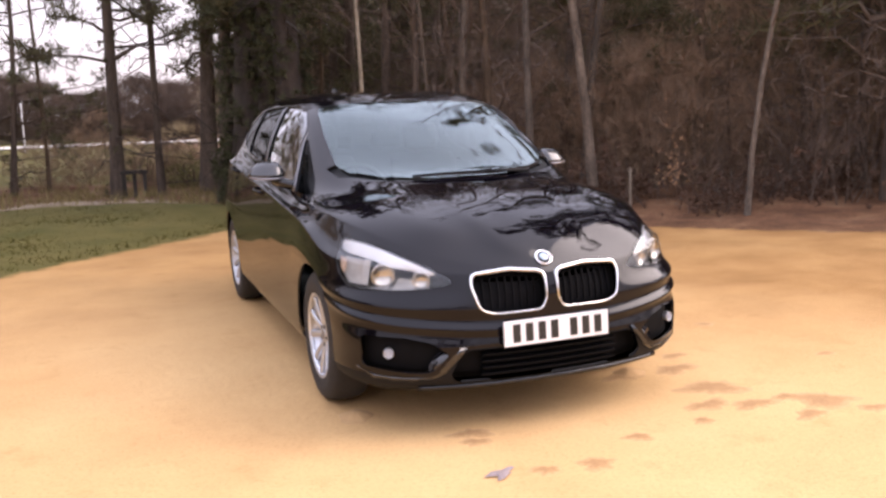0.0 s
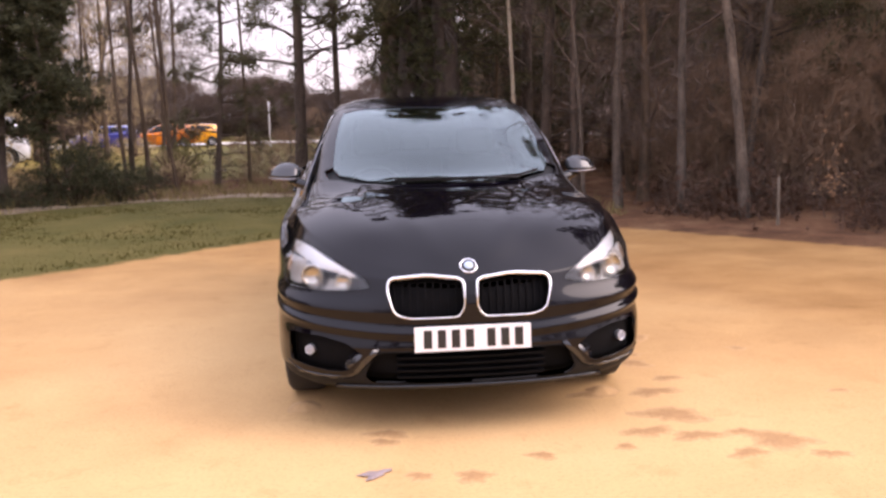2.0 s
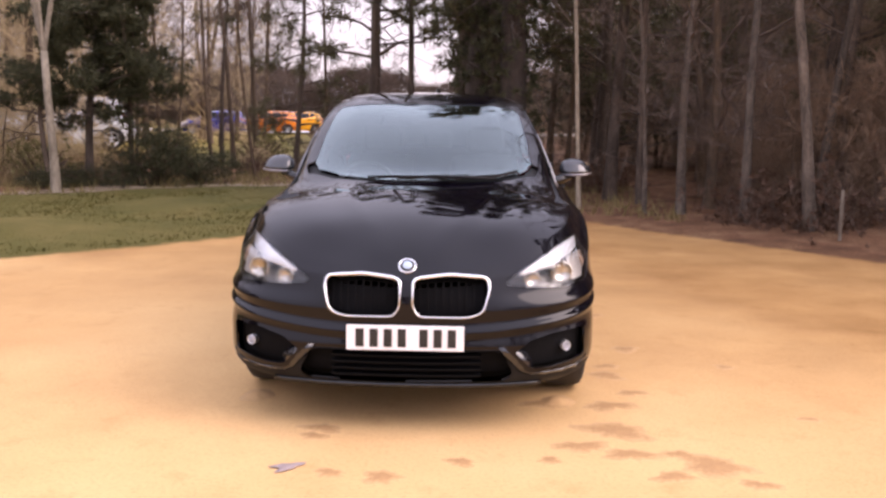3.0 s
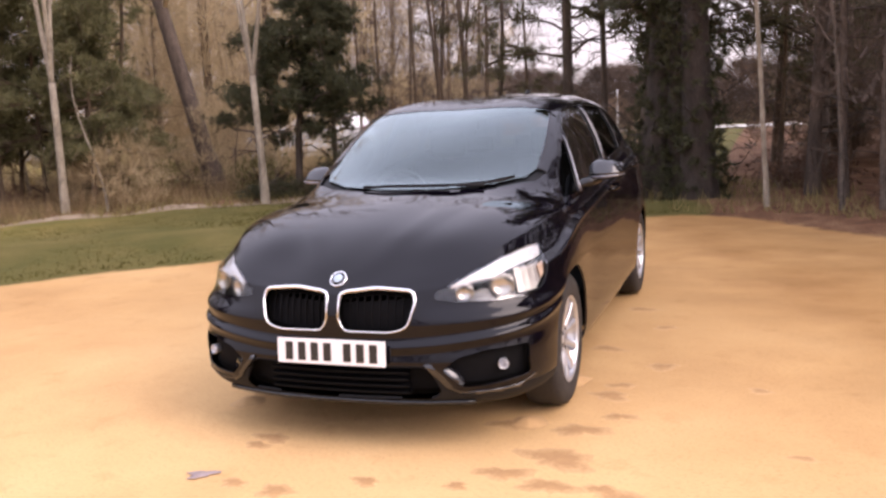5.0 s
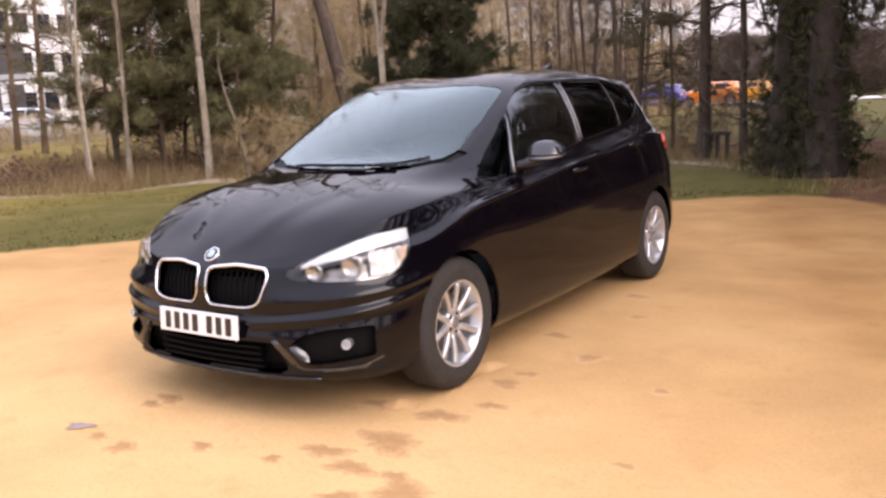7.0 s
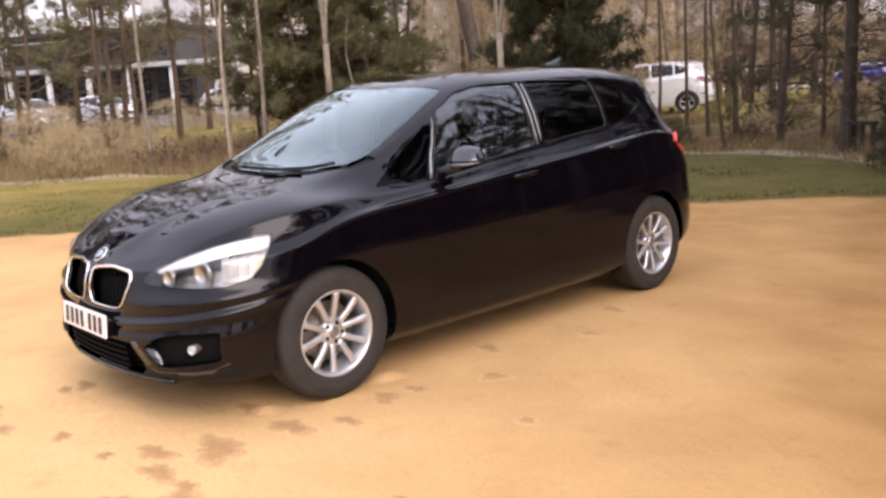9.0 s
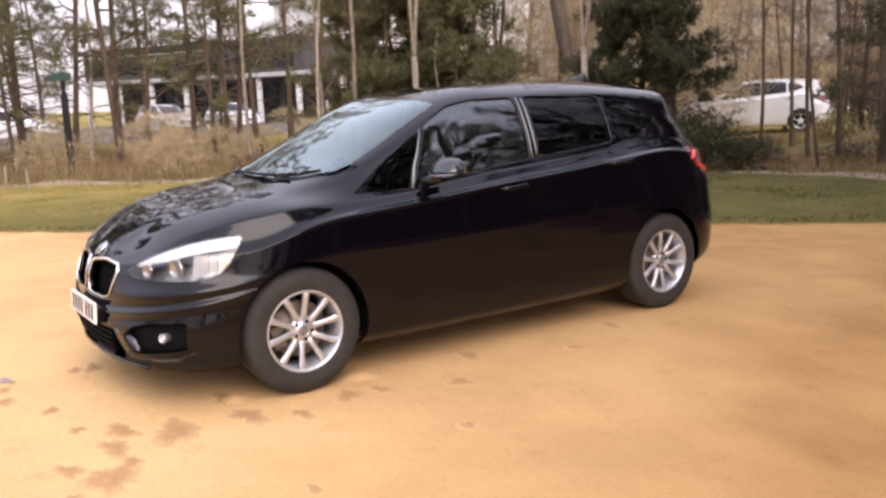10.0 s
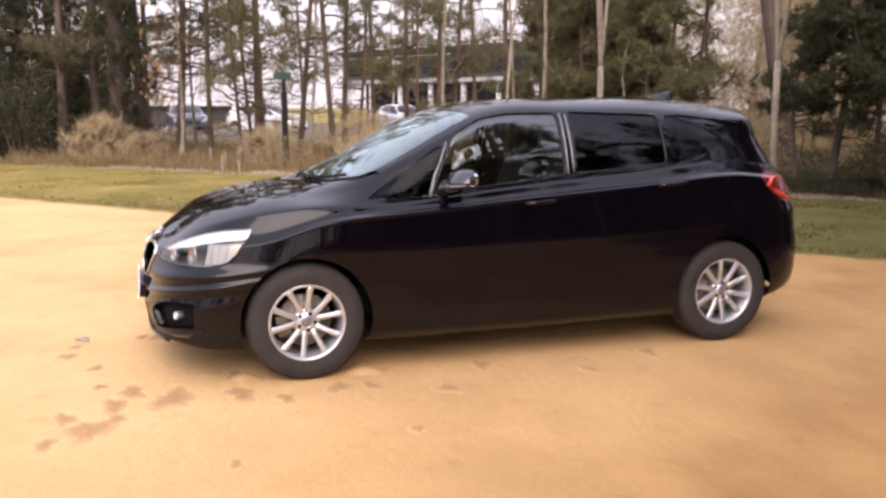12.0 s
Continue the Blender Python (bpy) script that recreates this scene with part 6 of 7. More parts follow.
    lathe(bm, [(.045, .0105), (.0665, .0102), (.067, .0085), (.0662, .0002)], 10)
    bmesh.ops.recalc_face_normals(bm, faces=bm.faces)
    me = bpy.data.meshes.new("wheel_bolt")
    bm.to_mesh(me)
    bm.free()
    WHEEL_KIT.append(("wheel_bolt", me, PLASTIC, "dark recessed wheel bolt"))
    bm = bmesh.new()
    lathe(bm, [(-.03, .145), (.004, .147), (.006, .142), (.006, .095), (.016, .085), (.016, .0002)], 40)
    box(bm, (-.02, -.16, -.06), (.035, -.09, .06), .01)
    bmesh.ops.recalc_face_normals(bm, faces=bm.faces)
    me = bpy.data.meshes.new("brake_disc")
    bm.to_mesh(me)
    bm.free()
    WHEEL_KIT.append(("brake_disc", me, BRAKE, "dull steel brake disc and caliper"))
    for _, me, mat, _ in WHEEL_KIT:
        me.materials.append(mat)


def make_wheel(car, y, s):
    if not WHEEL_KIT:
        wheel_kit()
    kit = {k[0]: k for k in WHEEL_KIT}
    spin = 11 if y < 1 else 24
    wheel = new("wheel", kit["rim"][1])
    wheel.parent = car
    wheel.matrix_basis = pose(s * .768, y, .325, spin, 0, 0 if s > 0 else 180)
    wheel["label"] = "silver ten-spoke alloy wheel with black tyre"
    for name in ("tyre", "hub", "hub_cap", "brake_disc"):
        ob = new(name, kit[name][1])
        ob.parent = wheel
        if kit[name][3]:
            ob["label"] = kit[name][3]
    for k in range(5):
        for tag in ("spoke", "spoke_twin"):
            ob = new("spoke", kit[tag][1])
            ob.parent = wheel
            ob.matrix_basis = pose(0, 0, 0, k * 72, 0, 0)
        ob = new("wheel_bolt", kit["wheel_bolt"][1])
        ob.parent = wheel
        ob.matrix_basis = pose(0, 0, 0, k * 72 + 36, 0, 0) @ pose(0, 0, .0475)


def make_wipers(car, G):
    up = lambda p: (p[:, 2] > 1.0) & (p[:, 1] < .9)
    for s, pts in ((-1, ((.40, .17), (.22, .145), (.02, .135), (-.14, .145), (-.28, .165))), (1, ((.12, .125), (.27, .16), (.42, .22), (.53, .30)))):
        line = []
        for x, y in pts:
            p = surface_point(G, abs(x), y, TOP, up)
            line.append(Vector((-s * x if s < 0 else x, y, p.z + .022)))
        bm = bmesh.new()
        loop_tube(bm, line, [.008, .007, .006, .005, .004][:len(line)], 6, False)
        wiper = part("wiper", bm, PLASTIC, car, "black windscreen wiper")
        bm = bmesh.new()
        loop_tube(bm, [p + Vector((0, .004, -.009)) for p in line[1:]], .004, 5, False)
        part("wiper_blade", bm, RUBBER, wiper)
    bm = bmesh.new()
    pts = [(2.56, .002, .006), (2.66, .012, .03), (2.74, .016, .055), (2.77, .012, .062), (2.785, .008, .02)]
    rows = []
    for y, w, h in pts:
        z = 1.545
        rows.append([bm.verts.new((dx, y, z + dz)) for dx, dz in ((-.03 if h > .01 else -.01, -.01), (-w, h * .7), (0, h), (w, h * .7), (.03 if h > .01 else .01, -.01))])
    for q, w in zip(rows, rows[1:]):
        for k in range(4):
            bm.faces.new((q[k], q[k + 1], w[k + 1], w[k])).smooth = True
    bmesh.ops.recalc_face_normals(bm, faces=bm.faces)
    part("roof_aerial", bm, GLOSS_BLACK, car, "small shark-fin aerial")


def make_cabin(car, G):
    def soft(name, mat, boxes, label=""):
        bm = bmesh.new()
        for lo, hi, bev, m in boxes:
            box(bm, lo, hi, bev, m)
        for f in bm.faces:
            f.smooth = True
        return part(name, bm, mat, car, label)
    soft("dashboard", TRIM, [((-.66, .42, .78), (.66, .80, .955), .05, None), ((-.60, .30, .93), (.60, .60, .985), .03, None), ((-.52, .52, .95), (-.22, .74, 1.0), .03, None),
                             ((-.12, .72, .45), (.12, 1.2, .72), .03, None)], "dark grey dashboard")
    for x in (-.37, .37):
        seat = soft("seat", FABRIC, [((x - .25, 1.12, .42), (x + .25, 1.62, .60), .06, None), ((-.24, -.07, 0), (.24, .07, .62), .06, pose(x, 1.62, .52, -18, 0, 0))], "dark fabric front seat")
        bm = bmesh.new()
        box(bm, (-.13, -.05, .0), (.13, .05, .19), .045, pose(x, 1.80, 1.13, -10, 0, 0))
        for f in bm.faces:
            f.smooth = True
        part("headrest", bm, FABRIC, seat)
    rear = soft("rear_seat", FABRIC, [((-.62, 2.05, .45), (.62, 2.5, .62), .06, None), ((-.62, -.07, 0), (.62, .07, .60), .06, pose(0, 2.52, .55, -18, 0, 0))], "dark rear bench seat")
    for x in (-.4, 0, .4):
        bm = bmesh.new()
        box(bm, (-.12, -.04, 0), (.12, .04, .15), .04, pose(x, 2.71, 1.10, -10, 0, 0))
        part("headrest", bm, FABRIC, rear)
    bm = bmesh.new()
    m = pose(-.37, .86, .93, 62, 0, 0)
    ring = [m @ Vector((.185 * math.cos(2 * math.pi * k / 28), .185 * math.sin(2 * math.pi * k / 28), 0)) for k in range(28)]
    loop_tube(bm, ring, .016, 8)
    box(bm, (-.08, -.06, -.03), (.08, .05, .01), .02, m)
    box(bm, (-.17, -.015, -.015), (.17, .015, .0), .005, m)
    part("steering_wheel", bm, TRIM, car, "black steering wheel")


def make_underside(car):
    bm = bmesh.new()
    for lo, hi in (((-.60, -.66, .20), (.60, .36, .24)), ((-.78, .40, .19), (.78, 2.27, .235)), ((-.58, 2.27, .21), (.58, 3.30, .26)),
                   ((-.60, -.40, .24), (.60, .36, .62))):
        box(bm, lo, hi, .02)
    part("underbody", bm, PLASTIC, car, "black underbody tray")
    bm = bmesh.new()
    box(bm, (-.80, .45, .235), (.80, 2.2, .42), .03)
    part("floor_pan", bm, TRIM, car)


make_car()


# ---- beyond the trees: road, building, vehicles, signs ----
ROAD = surface("pale_road", (0.42, 0.39, 0.35), (0.60, 0.57, 0.52), rough=0.95, scale=1.5, fine=30, bump=0.2)
CLADDING = surface("dark_cladding", (0.035, 0.033, 0.032), (0.06, 0.056, 0.054), rough=0.5, scale=1, fine=20, bump=0.1)
PALE_WALL = surface("pale_wall", (0.62, 0.61, 0.60), (0.76, 0.75, 0.74), rough=0.8, scale=1, fine=25, bump=0.1)
GREY_WALL = surface("grey_wall", (0.34, 0.33, 0.32), (0.46, 0.45, 0.44), rough=0.8, scale=1, fine=25, bump=0.1)
ASPHALT = surface("asphalt", (0.05, 0.048, 0.046), (0.10, 0.095, 0.09), rough=0.95, scale=1.5, fine=40, bump=0.3)
SHOP_GLASS = surface("shop_glass", (0.012, 0.013, 0.015), (0.02, 0.022, 0.024), rough=0.12, bump=0, spec=0.25)
GREEN_SIGN = surface("green_sign", (0.02, 0.055, 0.040), (0.03, 0.075, 0.052), rough=0.4, bump=0)
BLACK_POST = surface("black_post", (0.006, 0.006, 0.006), (0.014, 0.013, 0.012), rough=0.9, bump=0.2)
RED_SIGN = surface("red_sign", (0.42, 0.05, 0.04), (0.52, 0.08, 0.05), rough=0.5, bump=0)
STAIN = surface("damp_clay", (0.34, 0.190, 0.080), (0.42, 0.240, 0.102), rough=0.95, scale=14, fine=80, bump=0.5, depth=0.006)


def soak(m):
    """Damp brown earth in the middle of a patch, thinning out in ragged spots."""
    n, l = m.node_tree.nodes, m.node_tree.links
    wet, speck, tc = n.new("ShaderNodeAttribute"), n.new("ShaderNodeTexNoise"), n.new("ShaderNodeTexCoord")
    wet.attribute_name = "wet"
    speck.inputs["Scale"].default_value, speck.inputs["Detail"].default_value = 45, 5
    l.new(tc.outputs["Object"], speck.inputs["Vector"])
    add, fade = n.new("ShaderNodeMath"), n.new("ShaderNodeMapRange")
    add.operation = "ADD"
    l.new(wet.outputs["Fac"], add.inputs[0])
    l.new(speck.outputs["Fac"], add.inputs[1])
    fade.inputs["From Min"].default_value, fade.inputs["From Max"].default_value = .62, 1.08
    l.new(add.outputs[0], fade.inputs["Value"])
    mix = n.new("ShaderNodeMix")
    mix.data_type = "RGBA"
    mix.inputs["A"].default_value = (0.53, 0.328, 0.150, 1)
    base = n["Principled BSDF"].inputs["Base Color"]
    l.new(base.links[0].from_socket, mix.inputs["B"])
    l.new(fade.outputs["Result"], mix.inputs["Factor"])
    l.new(mix.outputs["Result"], base)


soak(STAIN)
LOOSE_SAND = surface("loose_sand", (0.44, 0.265, 0.120), (0.54, 0.335, 0.154), rough=0.95, scale=9, fine=90, bump=0.6, depth=0.008)
SCRAP = surface("grey_paper", (0.25, 0.195, 0.185), (0.32, 0.255, 0.245), rough=0.9, scale=30, fine=90, bump=0.4, depth=0.004)


def make_road():
    vs, fs = [], []
    for k in range(40):
        x = -70 + 110 * k / 39
        y = 44.3 - .03 * x + .5 * math.sin(x * .11)
        for dy in (-2.3, 2.3):
            vs.append((x, y + dy, gz(x, y) + .06))
    for k in range(39):
        fs.append((2 * k, 2 * k + 2, 2 * k + 3, 2 * k + 1))
    road = tagged(placed("road", mesh_of("road", vs, fs), ROAD), "pale gravel road across the field", "road", kind="structure")
    vs, fs = [], []
    for k in range(20):
        t = k / 19
        for x, y in ((-32 - 2 * t, -24 + 64 * t), (-72 - t, -24 + 64 * t)):
            vs.append((x, y, gz(x, y) + .05))
    for k in range(19):
        fs.append((2 * k, 2 * k + 2, 2 * k + 3, 2 * k + 1))
    tagged(placed("pavement", mesh_of("pavement", vs, fs), ASPHALT), "dark grey parking surface before the building", "pavement", kind="structure")


def make_building():
    b = thing("office_building", "dark two-storey building with pale canopy and posts", "building", at=(-72.7, 16.4, gz(-72.7, 16.4)), turn=-61.9)
    wide = 22.0

    def piece(name, lo, hi, mat, label="", bevel=.03):
        bm = bmesh.new()
        box(bm, lo, hi, bevel)
        return part(name, bm, mat, b, label)
    piece("upper_wall", (-8, 0, 3.75), (0, wide, 5.95), CLADDING, "dark clad upper storey")
    piece("roof", (-8.2, -.3, 5.95), (.5, wide + .3, 6.2), CLADDING)
    piece("pale_band", (.02, .4, 5.55), (.08, wide * .6, 5.66), PALE_WALL, "thin white band", .01)
    piece("lower_wall", (-8, .3, -.1), (-2.4, wide - .3, 3.4), CLADDING)
    piece("canopy", (-2.6, -.2, 3.4), (.6, wide + 5, 3.72), GREY_WALL, "pale canopy edge")
    bays = 6
    w = (wide - .8) / bays
    for k in range(bays + 2):
        y = .4 + w * k
        piece("post", (.05, y - .15, -.1), (.35, y + .15, 3.42), PALE_WALL, "pale square post", .02)
        if k < bays:
            for j in range(3):
                ya = y + .3 + j * (w - .5) / 3
                piece("window", (-2.4, ya + .05, .3), (-2.3, ya + (w - .5) / 3 - .05, 3.1), SHOP_GLASS, "dark shop window", .01)
    for k in range(7):
        ya = .8 + k * 3.0
        piece("window", (-.02, ya, 4.1), (.03, ya + 2.4, 5.2), SHOP_GLASS, "dark upper window", .01)
    for k, (ya, h) in enumerate(((6.4, .42), (6.85, .30), (7.25, .42), (7.7, .36))):
        piece("sign_bar", (.05, ya, 4.95), (.10, ya + .32, 4.95 + h), PALE_WALL, "white bar of an unreadable sign", .01)
    p = thing("pale_building", "long pale building with rows of grey windows", "building")
    z0 = gz(-70, 42)
    bm = bmesh.new()
    box(bm, (-78, 36, z0 - .1), (-66, 46.5, z0 + 11), .05)
    part("wall", bm, PALE_WALL, p)
    bm = bmesh.new()
    box(bm, (-78.3, 35.7, z0 + 11), (-65.7, 46.8, z0 + 11.3), .03)
    part("roof", bm, CLADDING, p)
    for k in range(5):
        for j in range(3):
            bm = bmesh.new()
            box(bm, (-66.02, 36.7 + k * 2.0, z0 + 1.4 + j * 3.2), (-65.95, 38.0 + k * 2.0, z0 + 3.0 + j * 3.2), .01)
            part("window", bm, SHOP_GLASS, p)
    w = thing("low_shed", "long low white-roofed shed", "building")
    z0 = gz(-60, -5)
    bm = bmesh.new()
    box(bm, (-68, -16, z0 - .1), (-58, 7, z0 + 1.5), .03)
    part("wall", bm, CLADDING, w)
    bm = bmesh.new()
    box(bm, (-68.5, -16.5, z0 + 1.5), (-57.4, 7.5, z0 + 2.0), .03)
    part("roof", bm, PALE_WALL, w, "white roof edge")


CAR_SHELL = {}


def parked_car(label, paint, x, y, turn, size=1.0):
    """A simpler car for the distance: shell, panes, lamps and wheels."""
    if not CAR_SHELL:
        P = cut_body(2)
        panes = ("windscreen", "front_window", "rear_window_side", "quarter_light", "rear_quarter_light", "tailgate_window")
        skip = panes + ("arch", "headlamp", "tail_lamp", "kidney", "intake", "fog_recess")
        shell = [f for k, fs in P.items() if k not in skip for f in fs]
        CAR_SHELL["body"] = (shell, (1, -1))
        for k in panes:
            CAR_SHELL[k] = (P[k], (1, -1))
        CAR_SHELL["headlamp"] = (P["headlamp"], (1, -1))
        CAR_SHELL["grille"] = (P["kidney"] + P["intake"] + P["fog_recess"], (1, -1))
        CAR_SHELL["tail_lamp"] = (P["tail_lamp"], (1, -1))
    c = thing("parked_car", label, "car", "parked cars beyond the trees", (x, y, gz(x, y) + .05), turn)
    c.scale = (size, size, size)
    kit = {k[0]: k for k in WHEEL_KIT}
    for k, (faces, sides) in CAR_SHELL.items():
        mat = {"body": paint, "headlamp": LAMP_CHROME, "tail_lamp": TAIL_RED, "grille": PLASTIC}.get(k, SHOP_GLASS)
        if k in ("body", "windscreen", "tailgate_window", "grille"):
            placed(k, panel_mesh(k, faces, sides, flange=.01), mat, c)
        else:
            for s in sides:
                placed(k if k.endswith("lamp") else "window", panel_mesh(k, faces, (s,), flange=.01), mat, c)
    for s in (1, -1):
        for wy in (0, 2.67):
            wheel = new("wheel", kit["rim"][1])
            wheel.parent = c
            wheel.matrix_basis = pose(s * .768, wy, .325, 20, 0, 0 if s > 0 else 180)
            for name in ("tyre", "hub"):
                ob = new(name, kit[name][1])
                ob.parent = wheel
            for q in range(5):
                ob = new("spoke", kit["spoke"][1])
                ob.parent = wheel
                ob.matrix_basis = pose(0, 0, 0, q * 72, 0, 0)
    bm = bmesh.new()
    box(bm, (-.7, -.5, .2), (.7, 3.2, .9), .05)
    part("underbody", bm, PLASTIC, c)
    return c


def car_paint(name, c, metal=0.0):
    return surface(name, tuple(v * .92 for v in c), c, rough=0.25, metal=metal, bump=0, coat=0.8)


def make_parked():
    silver, white = car_paint("silver_paint", (.70, .71, .73), .1), car_paint("white_paint", (.80, .80, .80))
    orange, blue, grey = car_paint("orange_paint", (.72, .20, .012)), car_paint("blue_paint", (.04, .045, .26)), car_paint("dark_grey_paint", (.05, .05, .055))
    yellow = car_paint("yellow_paint", (.80, .36, .02))
    parked_car("silver hatchback parked beyond the trees", silver, -12.9, 20.3, -56)
    parked_car("dark grey car beside the silver hatchback", grey, -16.6, 21.6, -50)
    parked_car("bright orange car parked on the field road", orange, -10.75, 39.2, -78, .72)
    parked_car("yellow car behind the orange one", yellow, -9.7, 41.0, -72, .70)
    parked_car("dark blue car parked on the field road", blue, -12.9, 37.3, -75, .72)
    parked_car("white car parked before the building", white, -40.2, 6.4, 140)
    parked_car("dark grey car in the far car park", grey, -41.5, 1.6, 95)
    parked_car("dark grey car in the far car park", grey, -41.0, -3.0, 80)
    parked_car("dark grey car in the far car park", grey, -40.0, -7.5, 85)
    parked_car("silver car in the far car park", silver, -40.6, 13.2, 100)
    parked_car("silver car in the far car park", silver, -40.6, 16.8, 95)
    parked_car("silver car in the far car park", silver, -36.0, 22.5, 120)
    parked_car("white car in the far car park", white, -33.5, 26.0, 100)
    parked_car("silver car in the far car park", silver, -30.0, 29.5, 70)
    parked_car("white car in the far car park", white, -24.0, 32.6, 110)
    parked_car("white car in the far car park", white, -22.5, 38.0, 95)


def make_posts():
    z = gz(-14.8, 2.3)
    p = thing("sign_post", "tall black timber post with a small green sign", "sign", at=(-14.8, 2.3, z))
    bm = bmesh.new()
    box(bm, (-.065, -.065, -.2), (.065, .065, 1.75), .015)
    part("post", bm, BLACK_POST, p)
    bm = bmesh.new()
    box(bm, (-.035, -.035, 1.75), (.035, .035, 2.2), .01)
    part("upper_post", bm, BLACK_POST, p)
    bm = bmesh.new()
    box(bm, (.04, -.24, 2.02), (.07, .16, 2.18), .01)
    part("sign_board", bm, GREEN_SIGN, p, "plain green board")
    s = thing("road_sign", "small red and white board on a post", "sign", at=(-20.8, 45.0, gz(-20.8, 45.0)))
    bm = bmesh.new()
    box(bm, (-.04, -.04, -.2), (.04, .04, 1.5), .01)
    part("post", bm, BLACK_POST, s)
    bm = bmesh.new()
    box(bm, (-.32, -.07, .95), (.32, -.045, 1.55), .01)
    part("sign_board", bm, PALE_WALL, s, "white board")
    bm = bmesh.new()
    box(bm, (-.26, -.085, 1.12), (.26, -.072, 1.49), .01)
    part("sign_panel", bm, RED_SIGN, s, "orange-red panel")
    p = thing("marker_pole", "thin white marker pole standing in the field", "pole", at=(-4.5, 37.4, gz(-4.5, 37.4)))
    vs, fs = [], []
    tube(vs, fs, [Vector((0, 0, -.2)), Vector((0, 0, 1.1)), Vector((0, 0, 2.1))], [.03, .027, .024], 8)
    placed("pole", mesh_of("marker_pole", vs, fs), PALE_WALL, p)
    rng = random.Random(3)
    for x, y, h in ((-19.8, -2.6, .5), (-16.8, .05, .5), (-16.3, .75, .45), (-15.4, 1.0, .4), (-14.9, 1.25, .5), (-12.6, .7, .45), (-12.2, 1.0, .4), (4.33, 5.12, .6)):
        vs, fs = [], []
        lean = Vector((rng.gauss(0, .06), rng.gauss(0, .06), 1))
        tube(vs, fs, [Vector((0, 0, -.15)), lean * h * .5, lean * h], [.022, .019, .016], 7)
        st = placed("wooden_stake", mesh_of("wooden_stake", vs, fs), BARK_PALE if x < 0 else WOOD)
        st.matrix_basis = pose(x, y, gz(x, y))
        tagged(st, "short pale wooden stake in the wood edge", "stake", "stakes along the wood edge")
    b = thing("tree_guard", "low weathered timber frame beside a pine", "frame", at=(-1.22, 11.3, gz(-1.22, 11.3)))
    for dx in (-.17, 0, .16):
        bm = bmesh.new()
        box(bm, (dx - .03, -.035, -.1), (dx + .03, .035, .42 + .04 * dx), .008)
        part("upright", bm, WOOD_DARK, b)
    bm = bmesh.new()
    box(bm, (-.22, -.05, .41), (.21, .05, .47), .008)
    part("top_rail", bm, WOOD_DARK, b)


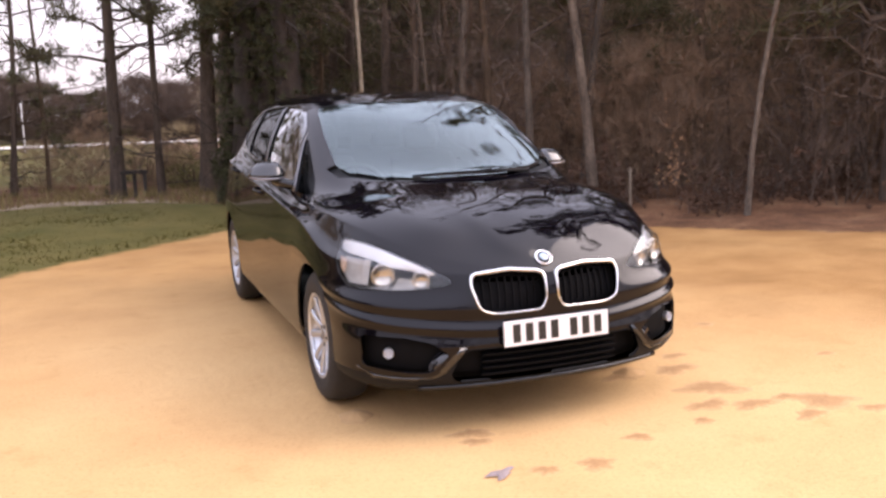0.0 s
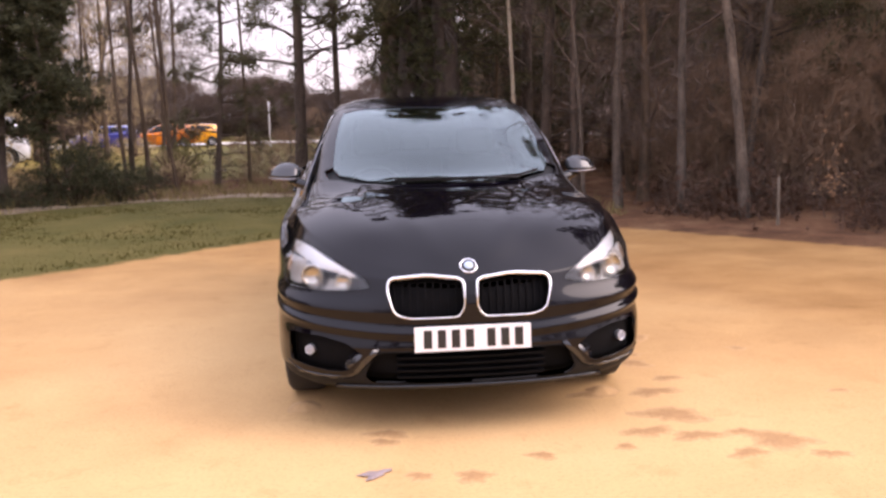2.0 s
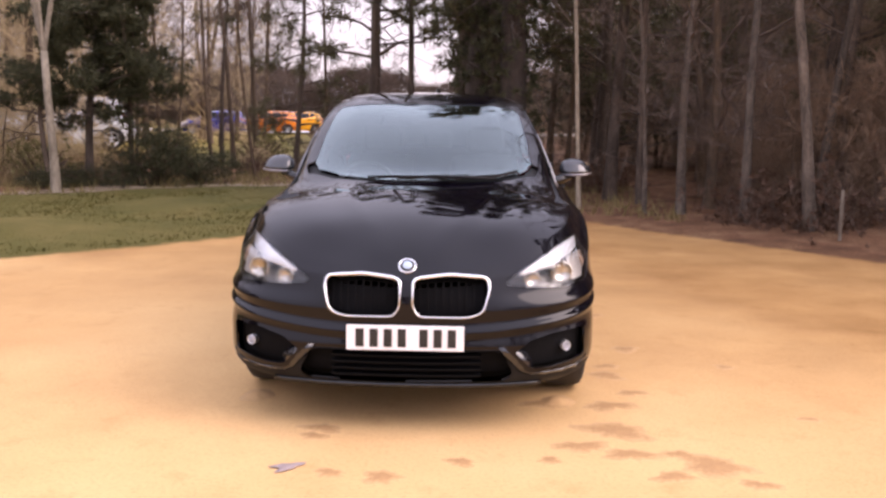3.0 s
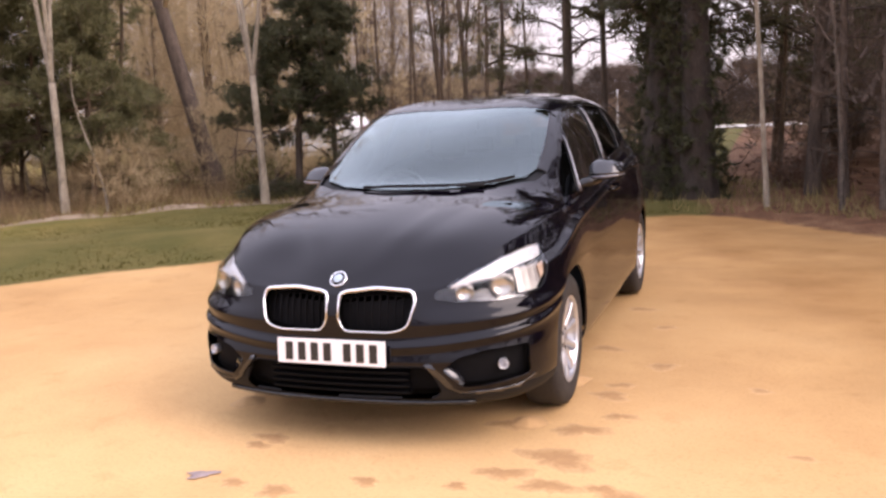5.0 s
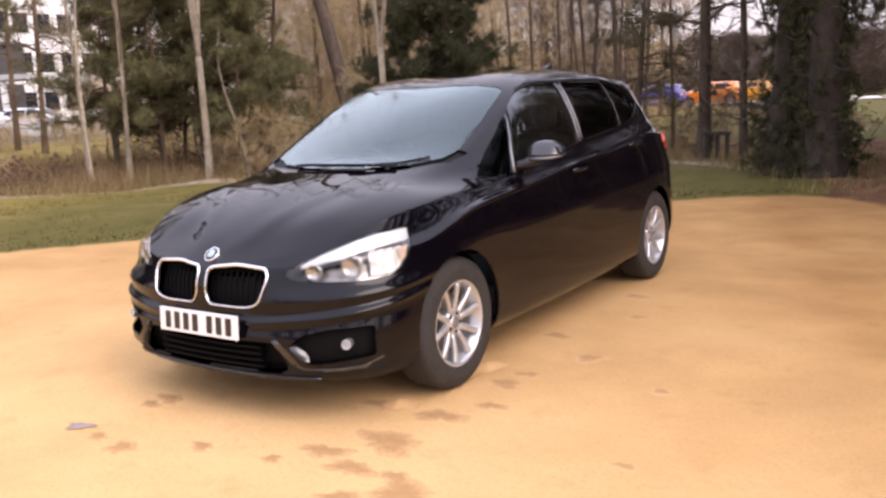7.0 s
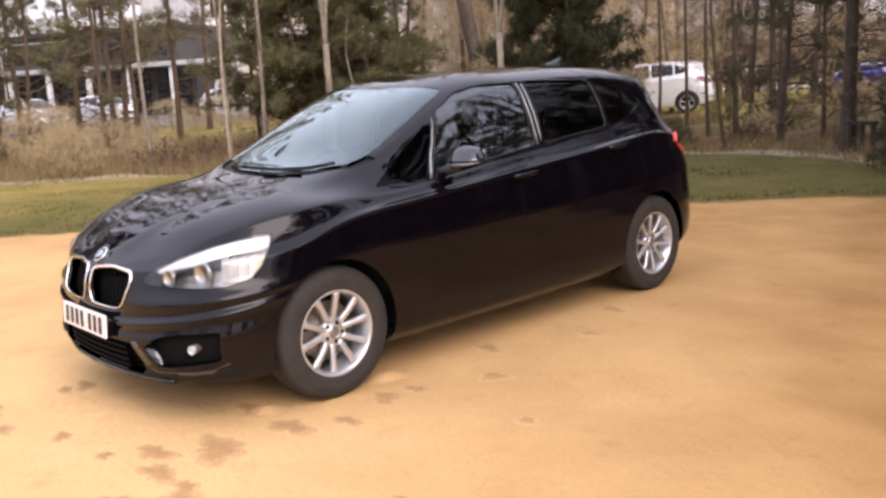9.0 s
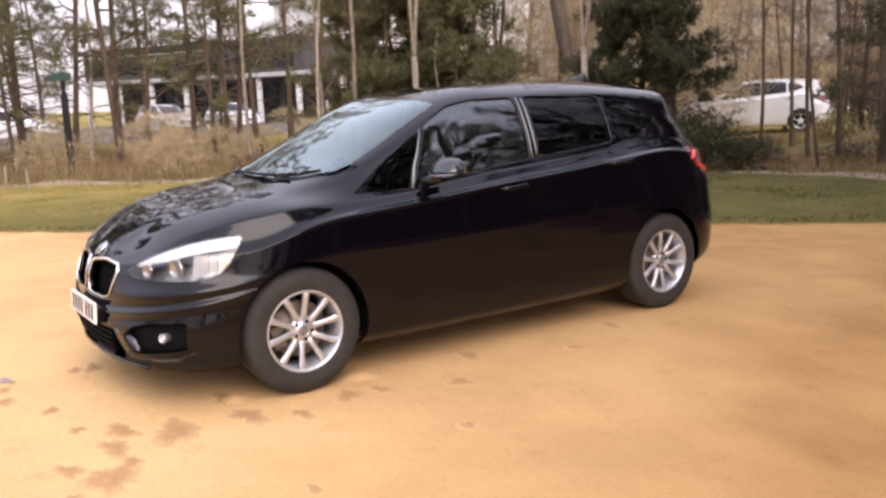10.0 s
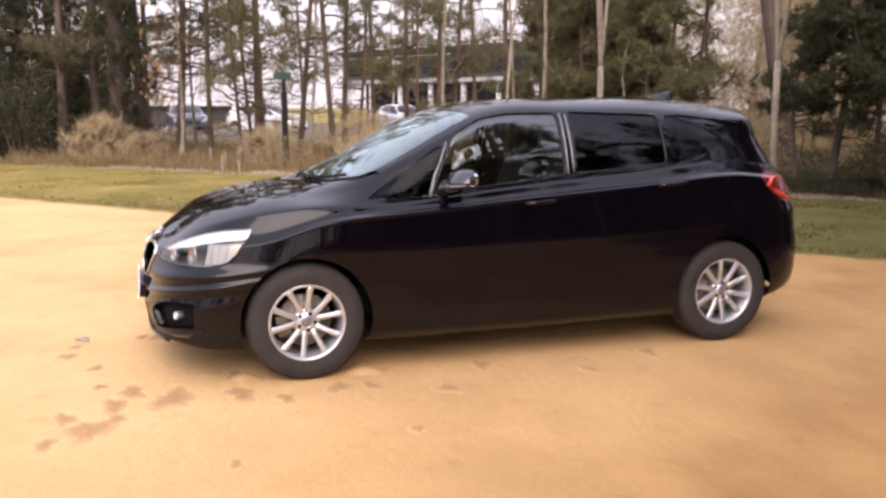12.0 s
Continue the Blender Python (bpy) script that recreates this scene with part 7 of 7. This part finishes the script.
def make_stains():
    """Low damp clods and scuffs on the sand, each its own uneven patch."""
    rng = random.Random(17)
    spots = [(.95, -.72, .15), (.98, -.38, .11), (.77, -.92, .10), (.97, -1.0, .10), (1.29, -1.10, .15), (1.18, -.99, .07), (.67, -.37, .10), (.25, -1.12, .06), (-.06, -1.29, .08),
             (-.27, -1.26, .06), (-.38, -.77, .08), (1.12, -.17, .07), (1.03, .13, .10), (1.23, .68, .09), (.88, 1.0, .09), (1.74, .35, .06), (1.16, 1.56, .07), (.95, 2.07, .09),
             (1.10, -1.22, .08), (1.42, -1.28, .07), (-.40, -.87, .06), (1.06, .30, .07), (.62, -1.08, .05), (1.9, -.5, .05)]
    for x, y, r in spots:
        n, rings = 28, 7
        vs, fs, wet = [(0, 0, sand_ripple(x, y) + .007)], [], [1.0]
        ph = [rng.uniform(0, 6.28) for _ in range(4)]
        for q in range(1, rings + 1):
            f = q / rings
            for i in range(n):
                w = 2 * math.pi * i / n
                rr = r * f * (1 + .20 * math.sin(2 * w + ph[0]) + .16 * math.sin(3 * w + ph[1]) + .12 * math.sin(5 * w + ph[2]) + .10 * math.sin(9 * w + ph[3]))
                px, py = rr * math.cos(w) * 1.2, rr * math.sin(w) * .8
                vs.append((px, py, sand_ripple(x + px, y + py) + .004 * (1 - f ** 2) - .0025 * f ** 4 + rng.uniform(0, .0015) * (f < 1)))
                wet.append(1 - f)
        for i in range(n):
            j = (i + 1) % n
            fs.append((0, 1 + i, 1 + j))
            for q in range(rings - 1):
                a = 1 + q * n
                fs.append((a + i, a + n + i, a + n + j, a + j))
        me = mesh_of("damp_patch", vs, fs)
        me.attributes.new("wet", "FLOAT", "POINT").data.foreach_set("value", wet)
        ob = placed("damp_patch", me, STAIN)
        ob.matrix_basis = pose(x, y, .001)
        tagged(ob, "flat damp brown clod on the sand", "clod", "damp clods on the sand")
    vs, fs = [], []
    n = 14
    for ring, h in ((.0, .014), (.6, .016), (1.0, .002)):
        for i in range(n):
            w = 2 * math.pi * i / n
            rr = ring * (.045 + .018 * math.sin(3 * w + 1) + .015 * math.sin(5 * w))
            vs.append((rr * math.cos(w) * 1.3, rr * math.sin(w) * .8, h * .5 + rng.uniform(-.001, .002)))
    for q in range(2):
        for i in range(n):
            a = q * n
            fs.append((a + i, a + n + i, a + n + (i + 1) % n, a + (i + 1) % n))
    for x, y, long, wide, tall in ((.80, .33, .13, .10, .030), (.72, -.33, .12, .09, .028), (-.78, -.33, .12, .08, .028)):
        heap, sides, ph = [(0, 0, tall)], 18, rng.uniform(0, 6.28)
        for f in (.25, .5, .75, 1.0):
            for i in range(sides):
                w = 2 * math.pi * i / sides
                k = f * (1 + .18 * math.sin(2 * w + ph) + .12 * math.sin(5 * w + 2 * ph))
                heap.append((wide * k * math.cos(w), long * k * math.sin(w), tall * .5 * (1 + math.cos(math.pi * f)) - .004 * f + rng.uniform(0, .004) * (f < 1)))
        skin = [(0, 1 + i, 1 + (i + 1) % sides) for i in range(sides)]
        skin += [(1 + q * sides + i, 1 + (q + 1) * sides + i, 1 + (q + 1) * sides + (i + 1) % sides, 1 + q * sides + (i + 1) % sides) for q in range(3) for i in range(sides)]
        mound = placed("sand_ridge", mesh_of("sand_ridge", heap, skin), LOOSE_SAND)
        mound.matrix_basis = pose(x, y, .001)
        tagged(mound, "low ridge of loose sand beside a tyre", "sand", "sand ridges by the tyres")
    ob = placed("paper_scrap", mesh_of("paper_scrap", vs, fs), SCRAP)
    ob.matrix_basis = pose(-.45, -1.22, .004, 0, 0, 20)
    tagged(ob, "crumpled pale grey scrap lying on the sand", "litter")


make_road()
make_building()
make_parked()
make_posts()
make_stains()
